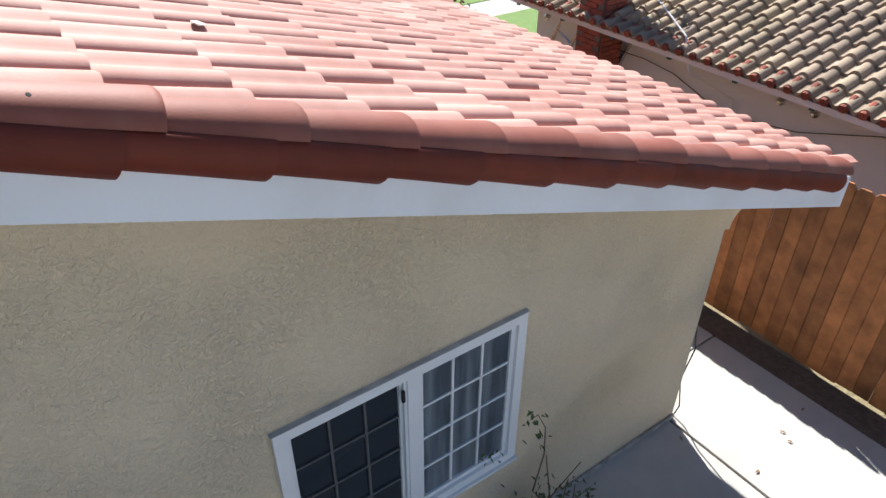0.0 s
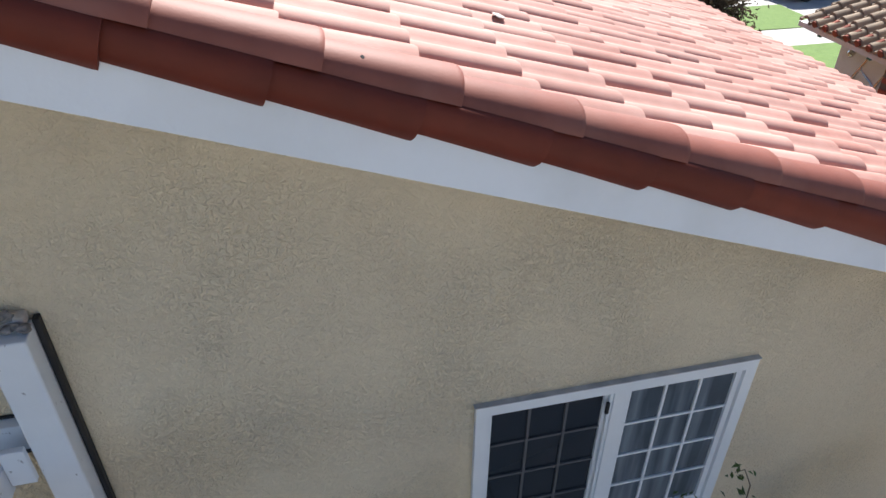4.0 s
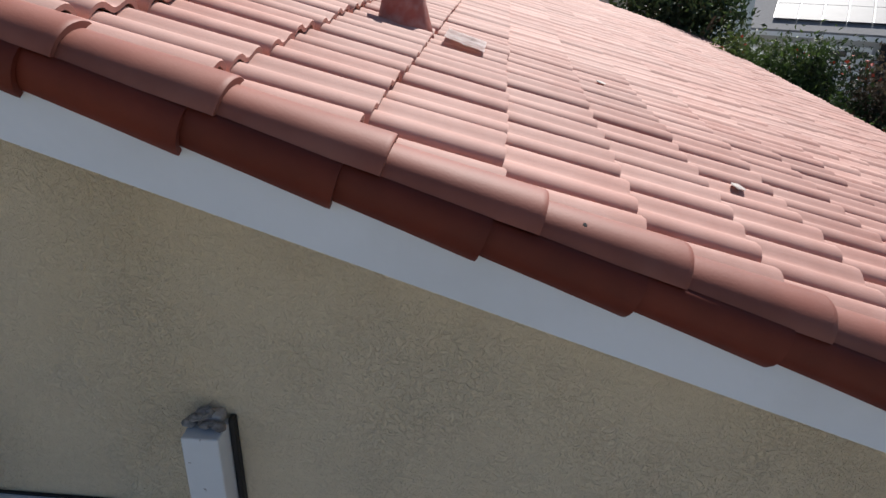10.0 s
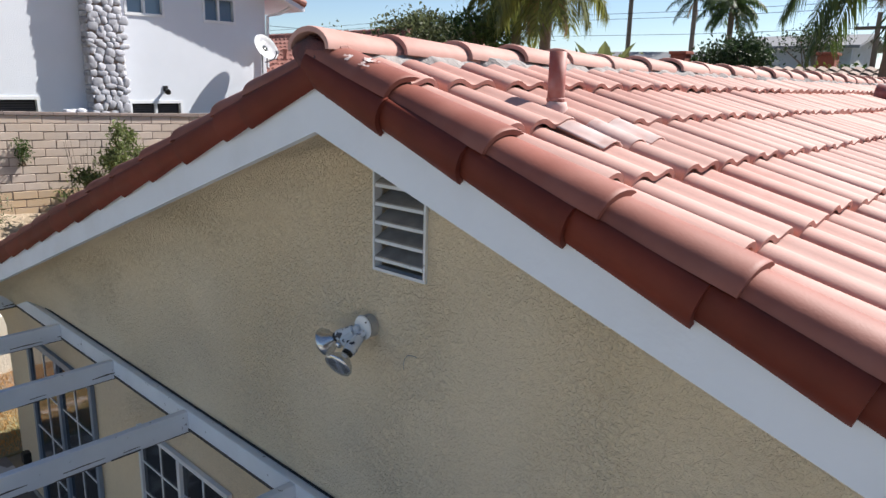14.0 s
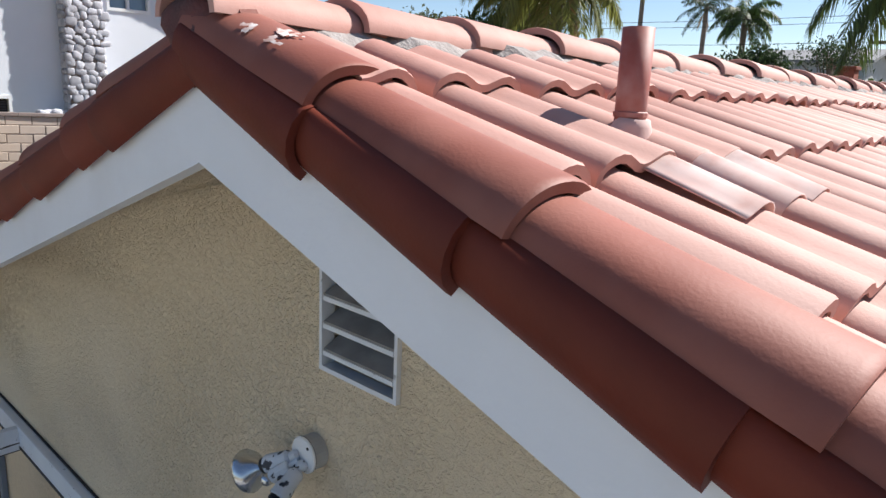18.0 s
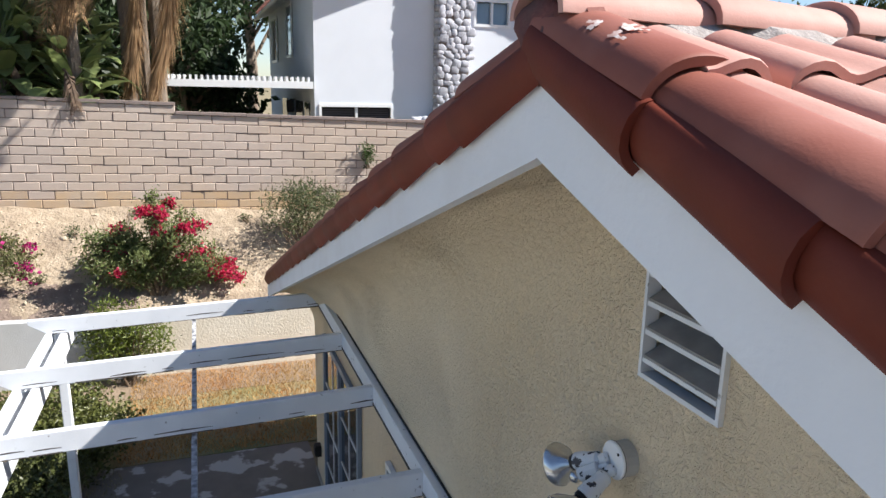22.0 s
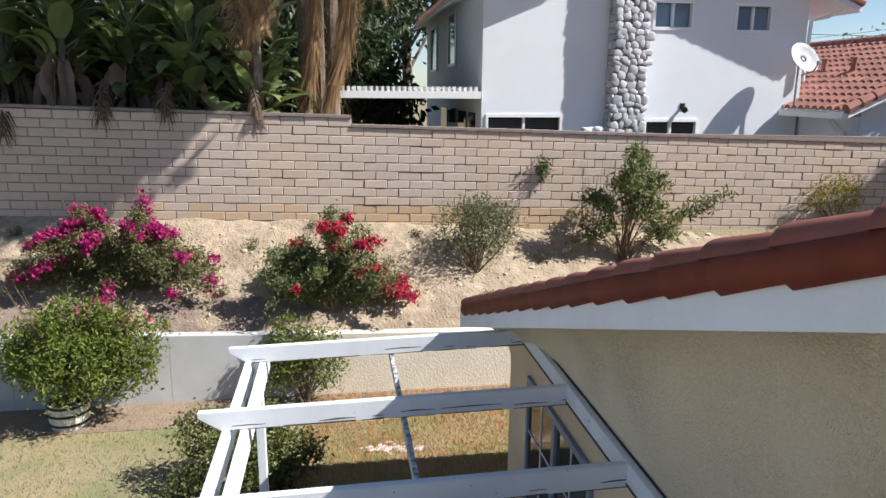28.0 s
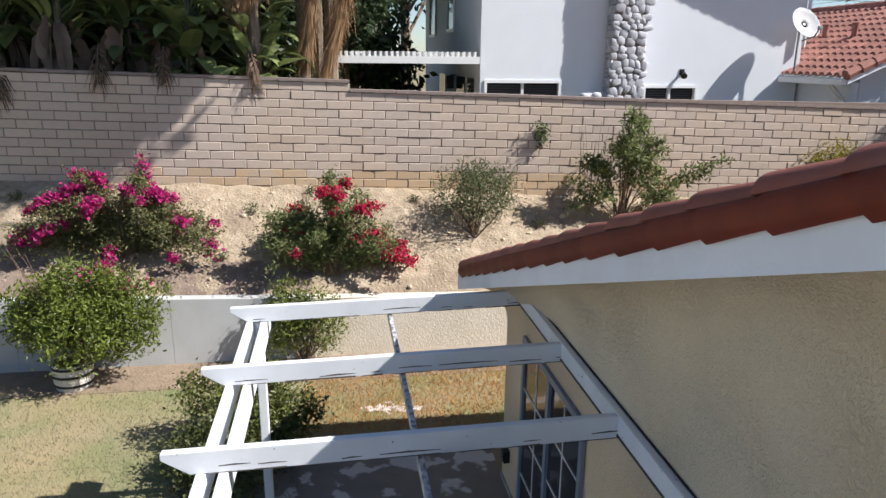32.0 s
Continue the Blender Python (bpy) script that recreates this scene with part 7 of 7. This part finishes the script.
# ---- distance ----
def plain_house(name, label, cx, cy, w, d, z0, zw, zr, rz, wallm, roofm, tiles=None, ov=0.5):
    """A house of four walls and a gable roof whose ridge runs along its width."""
    h = thing(name, label, "house", at=(cx, cy, 0), rz=rz)
    for nm, q in (("front_wall", (-w / 2, w / 2, -d / 2, -d / 2 + 0.2)), ("back_wall", (-w / 2, w / 2, d / 2 - 0.2, d / 2))):
        part(nm, box(*q, z0, zw), wallm, h)
    for xe in (-w / 2, w / 2 - 0.2):
        q = d / 2 - 0.201
        part("end_wall", prism([(-q, z0), (q, z0), (q, zw), (0, zw + (zr - zw) * q / (d / 2)), (-q, zw)], "x", xe, xe + 0.2), wallm, h)
    e = d / 2 + ov
    k = (zr - zw) / (d / 2)
    for sg in (1, -1):
        b = prism([(0, zr), (sg * e, zw - k * ov), (sg * e, zw - k * ov + 0.16), (0, zr + 0.16)], "x", -w / 2 - ov, w / 2 + ov)
        r = part("roof_slope", b, roofm, h)
        if tiles:
            co, fa = [], []
            n, rows = int((w + 2 * ov) / 0.32), 14
            for i in range(n):
                for j in range(rows):
                    x = -w / 2 - ov + 0.32 * i
                    f0, f1 = j / rows, (j + 1.1) / rows
                    b0 = len(co)
                    for f, dz in ((f0, 0.0), (f1, 0.05)):
                        yy = sg * e * f
                        zz = zr + 0.165 - (zr - zw + k * ov) * f + dz
                        co += [(x, yy, zz), (x + 0.08, yy, zz + 0.07), (x + 0.18, yy, zz + 0.05), (x + 0.3, yy, zz - 0.01)]
                    fa += [(b0 + q, b0 + q + 1, b0 + q + 5, b0 + q + 4) for q in range(3)]
            me = bpy.data.meshes.new("tile_field")
            me.from_pydata(co, [], fa)
            me.materials.append(tiles)
            tagged(share("tile_field", me, r), kind="stuff")
    return h
TANTILE = mat("tan_tile", (0.58, 0.44, 0.36), 0.85, alt=(0.46, 0.33, 0.27), grain=3, mix=0.7, island=0.25)
BROWNTILE = mat("brown_tile", (0.36, 0.26, 0.21), 0.85, alt=(0.24, 0.17, 0.14), grain=3, mix=0.7, island=0.25)
plain_house("tan_roof_house", "white house with pale tan tile roof", 6.6, 25.5, 7.5, 4.4, -2.5, 3.75, 4.3, 2, RENDER_W, TANTILE, TANTILE)
plain_house("tan_roof_house", "low white garage with tan tile roof", 4.4, 21.6, 5, 3.4, -2.5, 3.05, 3.62, 90, RENDER_W, TANTILE, TANTILE, 0.35)
plain_house("brown_roof_house", "house with weathered brown tile roof", -2.9, 21.4, 6.2, 7, -1.0, 3.7, 5.1, 0, RENDER_W, BROWNTILE, BROWNTILE)
plain_house("grey_roof_house", "distant house with grey shingle roof", -18.2, 38, 10, 8, -1, 4.9, 6.5, 15, GREYWALL, GREYROOF)
plain_house("grey_house", "distant pale grey flat house", 7.5, 47, 13, 7, -2, 4.6, 5.4, 0, GREYWALL, GREYROOF)
plain_house("grey_house", "distant grey hillside house", -12.6, 48, 6, 6, -2, 7.2, 7.9, 0, GREYWALL, GREYROOF)
plain_house("red_roof_house", "distant house with red tile roof", -27, 27, 9, 7, 1, 4.6, 6.6, 50, RENDER_W, REDTILE, REDTILE)
for x, y, z in ((-10.8, 25.4, 3.6), (-6.0, 27.5, 3.6)):
    c = thing("brick_chimney", "distant red brick chimney on a roof", "chimney", at=(x, y, z))
    part("shaft", box(-0.3, 0.3, -0.3, 0.3, -4.8, 2.3, 0.02), BRICK, c)
    part("crown", box(-0.36, 0.36, -0.36, 0.36, 2.3, 2.42, 0.02), BRICK, c)
# wing of the same house with its own gable
wing = thing("gable_wing", "gable wing with yellow trim and peeling paint", "house wing", at=(3.1, 13.8, 0), rz=0)
YELL = mat("yellow_trim", (0.62, 0.44, 0.16), 0.7, alt=(0.55, 0.38, 0.13), grain=5)
part("wall", box(-4.5, -2.0, 0.9, 1.1, 0, 4.1), STUCCO, wing)
part("rake_board", prism([(-3.5, 4.22), (-1.42, 4.72), (-1.42, 4.90), (-3.5, 4.42)], "y", -0.5, -0.44), WORN, wing)
part("corbel", box(-2.2, -1.98, -0.42, 0.86, 3.3, 4.35, 0.03), YELL, wing)
part("corbel_arm", box(-1.98, -1.5, -0.42, -0.2, 4.28, 4.52, 0.02), YELL, wing)
for k in range(6):
    f0, f1 = k / 6, (k + 1.1) / 6
    a, c, za, zc = -3.5, -1.25, 4.48, 5.03
    part("rake_tile", tube([(a + (c - a) * f0, -0.46, za + (zc - za) * f0), (a + (c - a) * min(1, f1), -0.46, za + (zc - za) * min(1, f1))], [0.12, 0.10], 9), TILE_LEG, wing)
part("ridge_end", tube([(-1.30, -0.62, 4.98), (-1.30, -0.2, 4.98)], [0.16, 0.14], 12), TILE_LEG, wing)
part("roof_slab", prism([(-3.5, 4.36), (-1.42, 4.88), (-1.42, 4.80), (-3.5, 4.28)], "y", -0.43, 2.2), TILE, wing)
dish("satellite_dish", "grey satellite dish on the wing roof", (1.15, 13.3, 5.15), 75, -30, 0.28, 0.75)
dish("satellite_dish", "thin white satellite dish beyond the eave", (7.9, 15.0, 2.05), 120, -15, 0.30, 1.9)
# street below
road = thing("street", "sunlit asphalt street with pale driveway", "road", kind="structure")
part("carriageway", box(-60, 120, 21.5, 27.6, -3.0, -2.30), ASPH, road)
part("kerb", box(-60, 120, 21.2, 21.49, -3.0, -2.20, 0.02), CONC, road)
part("kerb", box(-60, 120, 27.61, 27.9, -3.0, -2.20, 0.02), CONC, road)
part("driveway", box(19.6, 24.0, 15, 21.1, -3.0, -2.20), CONC, road)
part("pavement", box(9.5, 19.59, 19.4, 21.1, -3.0, -2.21), CONC, road)
part("front_path", box(9.5, 19.59, 15.0, 16.9, -3.0, -2.21), CONC, road)
tagged(part("parkway", box(13.0, 19.58, 16.92, 19.38, -3.0, -2.19), GRASS), "small bright green front lawn", "lawn", kind="structure")
part("driveway", box(15.5, 23.2, 27.95, 34.0, -3.0, -2.19), CONC, road)
tagged(part("verge", box(23.3, 60, 27.95, 40, -3.0, -2.15), GRASS), "green front lawn across the street", "lawn", kind="structure")
tagged(part("front_lawn", box(9.3, 30, 9, 12.9, -3.0, -1.25), GRASS), "bright green strip of front lawn", "lawn", kind="structure")
SHX, SHY, SHR = 20.7, 37.2, -22
sh_ = plain_house("solar_house", "grey house with solar panels and white garage", SHX, SHY, 13, 10, -2.4, 0.75, 2.7, SHR, GREYWALL, GREYROOF)
part("porch_roof", prism([(-5.6, 0.52), (-4.6, 0.95), (-4.6, 0.85), (-5.6, 0.40)], "x", 2.4, 6.9), GREYROOF, sh_)
part("eave_board", box(-7.0, 7.0, -5.53, -5.49, 0.42, 0.62), TRIM, sh_)
sol = thing("solar_array", "dark blue solar panels on grey roof", "solar panels", at=(SHX, SHY, 0), rz=SHR)
PV = mat("solar_cell", (0.05, 0.06, 0.09), 0.55, alt=(0.07, 0.08, 0.12), grain=2, spec=0.25)
for r in range(2):
    for c in range(6):
        p = part("panel", box(-4.3 + 1.05 * c, -3.3 + 1.05 * c, 0.0 + 1.62 * r, 1.58 + 1.62 * r, 0.0, 0.04), PV, sol)
        p.matrix_basis = pose(0, -4.7, 1.12, math.degrees(math.atan(0.39)), 0, 0)
        part("panel_frame", box(-4.32 + 1.05 * c, -4.29 + 1.05 * c, 0.0 + 1.62 * r, 1.58 + 1.62 * r, -0.01, 0.05), VINYL, p)
gd = thing("garage_door", "white panelled garage door with arched lights", "garage door", at=(SHX, SHY, -2.2), rz=SHR)
part("leaf", box(-3.6, 0.1, -5.12, -5.02, 0, 2.3), VINYL, gd)
for c in range(4):
    part("light", box(-3.4 + 0.9 * c, -2.7 + 0.9 * c, -5.14, -5.121, 1.82, 2.1, 0.03), GLASS, gd)
for r in range(3):
    part("panel_line", box(-3.6, 0.1, -5.135, -5.121, 0.5 + 0.5 * r, 0.53 + 0.5 * r), mat_grey, gd)
pr = thing("porch", "porch with front door, its shade a black slab", "porch", at=(SHX, SHY, -2.2), rz=SHR)
# porch shade drawn as a flat black slab before the wall
part("recess", box(0.4, 2.6, -5.2, -5.05, 0, 2.5), DARKVOID, pr)
part("door", box(1.0, 1.9, -5.26, -5.21, 0, 2.05), mat("dark_red_door", (0.16, 0.04, 0.03), 0.5), pr)
part("window", box(4.2, 5.6, -5.12, -5.06, 0.8, 2.0), GLASS, pr)
def car(label, at, rz, paint):
    c = thing("car", label, "car", at=at, rz=rz)
    PA = mat("car_paint", paint, 0.25, grain=3, mix=0.1, spec=0.7)
    b = prism([(-2.2, 0.35), (2.2, 0.35), (2.28, 0.62), (2.1, 0.85), (1.15, 0.98), (0.55, 1.45), (-1.45, 1.5), (-2.0, 1.05), (-2.25, 0.9)], "y", -0.88, 0.88)
    bmesh.ops.bevel(b, geom=list(b.edges), offset=0.09, segments=3, affect="EDGES")
    part("body", b, PA, c, "", True)
    part("windscreen", prism([(0.62, 1.38), (1.12, 1.01), (1.14, 1.03), (0.65, 1.41)], "y", -0.72, 0.72), GLASS, c)
    part("rear_window", prism([(-1.52, 1.42), (-1.98, 1.1), (-2.01, 1.12), (-1.55, 1.46)], "y", -0.7, 0.7), GLASS, c)
    for sg in (-1, 1):
        part("side_window", prism([(-1.35, 1.05), (0.85, 1.03), (0.5, 1.38), (-1.2, 1.4)], "y", sg * 0.885 - 0.004, sg * 0.885 + 0.004), GLASS, c)
        for x in (-1.35, 1.4):
            w = part("wheel", tube([(x, sg * 0.9, 0.33), (x, sg * 0.70, 0.33)], 0.33, 20), DARK, c)
            part("rim", tube([(x, sg * 0.912, 0.33), (x, sg * 0.88, 0.33)], 0.2, 14), CHROME, w)
        part("headlight", box(2.12, 2.24, sg * 0.62 - 0.14, sg * 0.62 + 0.14, 0.66, 0.8, 0.02), CHROME, c)
        part("tail_light", box(-2.26, -2.16, sg * 0.66 - 0.12, sg * 0.66 + 0.12, 0.86, 1.02, 0.02), mat("tail_lamp", (0.35, 0.01, 0.01), 0.3) if "tail_lamp" not in bpy.data.materials else bpy.data.materials["tail_lamp"], c)
    return c
car("white compact car parked on the driveway", (20.6, 30.6, -2.19), 250, (0.75, 0.76, 0.78))
car("dark red car parked by the kerb", (22.0, 20.6, -2.2), 190, (0.12, 0.015, 0.02))
# hedges and trees
MIXED = mat("reddish_twig_leaf", (0.10, 0.07, 0.05), 0.7, alt=(0.06, 0.06, 0.03), grain=5, island=0.4, leaf=0.3)
ORANGE = mat("orange_flower", (0.6, 0.06, 0.02), 0.6)
for i, (x, y, sz, zt) in enumerate(((7.1, 12.8, (0.9, 1.0, 2.0), 2.75), (7.9, 13.0, (1.1, 1.1, 2.2), 2.75), (8.7, 12.6, (1.1, 1.1, 2.2), 2.55), (9.5, 12.4, (1.1, 1.1, 2.2), 2.25), (10.3, 12.2, (1.1, 1.1, 2.1), 2.05), (11.0, 12.0, (1.0, 1.0, 1.9), 1.75), (11.6, 11.4, (0.9, 0.9, 1.7), 1.2), (10.0, 10.8, (1.0, 1.1, 1.6), 0.9), (9.0, 11.2, (1.1, 1.1, 1.8), 1.3), (8.2, 11.7, (1.1, 1.1, 1.8), 1.7))):
    shrub("garden_shrub", "tall mixed garden shrub with few orange flowers", (x, y, zt - 1.2 * sz[2]), sz, 420, 16, 0.11, (LEAF, LEAF_D, MIXED)[(0, 0, 1, 2, 1, 2, 2, 1, 0, 0)[i]], ORANGE, 5, 6, 0.09, 500 + i, 14, spread=0.17, low=-0.55)["group"] = "garden hedge"
tree("dark green tree behind the roof", (6.6, 16.5, -1.5), 4.2, (1.9, 1.7, 2.0), 521, 420, 18, 0.16, LEAF_D)
tree("dark green tree behind the roof", (-1.9, 26.5, -1.5), 8.0, (2.3, 2.2, 2.4), 522, 360, 16, 0.2, LEAF_D)
tree("feathery green tree over the eave", (8.0, 17.4, -2.5), 3.6, (1.7, 1.6, 1.8), 523, 280, 16, 0.16, LEAF_Y)
for i, (x, y, h, s) in enumerate(((-21, 23.5, 5.6, (3.6, 3, 2.4)), (-16.5, 26, 5.0, (3, 3, 2.2)), (-11, 31, 4.6, (2.4, 2.4, 2.2)), (-26, 20, 5.4, (3, 3, 2.6)), (-14, 36, 5.0, (4, 3, 2.4)), (-5.5, 34, 4.0, (2.6, 2.4, 2.0)), (1.0, 36, 6.0, (2.8, 2.8, 3.0)), (-8, 41, 5.0, (3, 3, 2.2)), (-33, 26, 6, (4, 4, 3)), (12, 44, 4, (4, 3, 3)), (20, 50, 3, (5, 4, 4)), (30, 46, 2, (5, 4, 4)))):
    tree("distant green garden tree", (x, y, -1.0), h, s, 540 + i, 200, 14, 0.3, (LEAF_D, LEAF, LEAF_Y)[i % 3])["group"] = "distant trees"
tree("round dark green garden tree", (-8.7, 26.0, -1.0), 6.5, (1.6, 1.5, 1.4), 561, 330, 16, 0.16, LEAF_D)
tree("open sparse conifer with bare limbs", (-7.8, 32.0, -1.0), 7.6, (1.7, 1.5, 1.3), 562, 70, 18, 0.14, LEAF_D, r0=0.16)
tree("soft grey-green tree behind the ridge", (-13.62, 13.35, -1.0), 7.01, (1.3, 1.3, 1.0), 563, 260, 14, 0.14, LEAF_Y)
tree("green tree under the queen palms", (-13.49, 16.2, -1.0), 7.14, (1.8, 1.6, 1.0), 564, 280, 14, 0.15, LEAF)
tree("bright green hedge tree beyond the roof", (-5.2, 24.6, -1.0), 5.6, (1.5, 1.0, 0.9), 565, 240, 14, 0.13, LEAF_B)
tree("green shrubbery behind the ridge", (-8.6, 15.2, -1.0), 5.6, (1.6, 1.2, 0.9), 566, 240, 14, 0.13, LEAF_B)
tree("dense dark green tree beside the wing", (2.1, 27.5, -1.5), 7.0, (2.0, 1.9, 1.9), 567, 420, 18, 0.2, LEAF_D)
palm("large palm with long hanging fronds", (-1.4, 15.6, -1.0), 8.9, 26, 3.0, 14, 0.30, 2.2, 0.8, LEAF, 3, 60, 1.2)
palm("queen palm with yellow-green fronds", (-9.3, 14.0, 0.5), 7.3, 24, 2.5, 15, 0.16, 2.5, 0.7, PALMY, 2, 60, 1.2)
palm("queen palm with yellow-green fronds", (-12.6, 17.0, 0.5), 7.4, 22, 2.4, 16, 0.16, 2.4, 0.7, PALMY, 2, 60, 1.2)
palm("feathery palm beyond the roofs", (-12.11, 33.2, -1.0), 9.57, 22, 1.9, 18, 0.15, 2.0, 0.5, LEAF, 1, 40, 1.0)
palm("far slender palm on the skyline", (-18.0, 42.0, 2.0), 8.2, 18, 2.0, 17, 0.15, 1.6, 0.5, LEAF_D, 2, 26)
st = thing("broad_leaf_plant", "large upright broad-leaved plant behind ridge", "plant", at=(-4.6, 9.2, 3.0))
for k in range(6):
    b = bmesh.new()
    a = k * 1.05
    blade(b, (0, 0, 1.2), (0.5 * math.cos(a), 0.5 * math.sin(a), 1.4), 1.3, 0.32, 0.7, 8, 0.2)
    part("leaf", b, BANANA, st)
part("stem", tube([(0, 0, -3), (0, 0, 1.3)], [0.12, 0.07], 8), BARK, st)
# power poles and lines
for x, y, h in ((-15.75, 30.0, 12.6), (-5.75, 33.0, 7.9)):
    p = thing("power_pole", "dark wooden power pole with crossarm", "power pole", at=(x, y, 0))
    part("pole", tube([(0, 0, -1), (0, 0, h)], [0.14, 0.10], 8), BARK, p)
    part("crossarm", box(-0.9, 0.9, -0.06, 0.06, h - 0.7, h - 0.56), BARK, p)
    for q in (-0.8, -0.4, 0.4, 0.8):
        part("insulator", tube([(q, 0, h - 0.56), (q, 0, h - 0.42)], 0.04, 6), CHROME, p)
ln = thing("power_lines", "thin dark power lines across the sky", "power lines")
for z0, off in ((8.1, 0.0), (7.9, 0.4), (7.2, 0.8)):
    part("wire", tube([(-60 + 8 * i, 26 + 0.4 * i + off, z0 - 0.25 * math.sin(math.pi * ((i % 4) / 4))) for i in range(14)], 0.012, 4, caps=False), DARK, ln)
part("wire", tube([(-26 , 14, 6.9), (-23, 22, 6.6), (-20, 30, 6.9)], 0.012, 4, caps=False), DARK, ln)
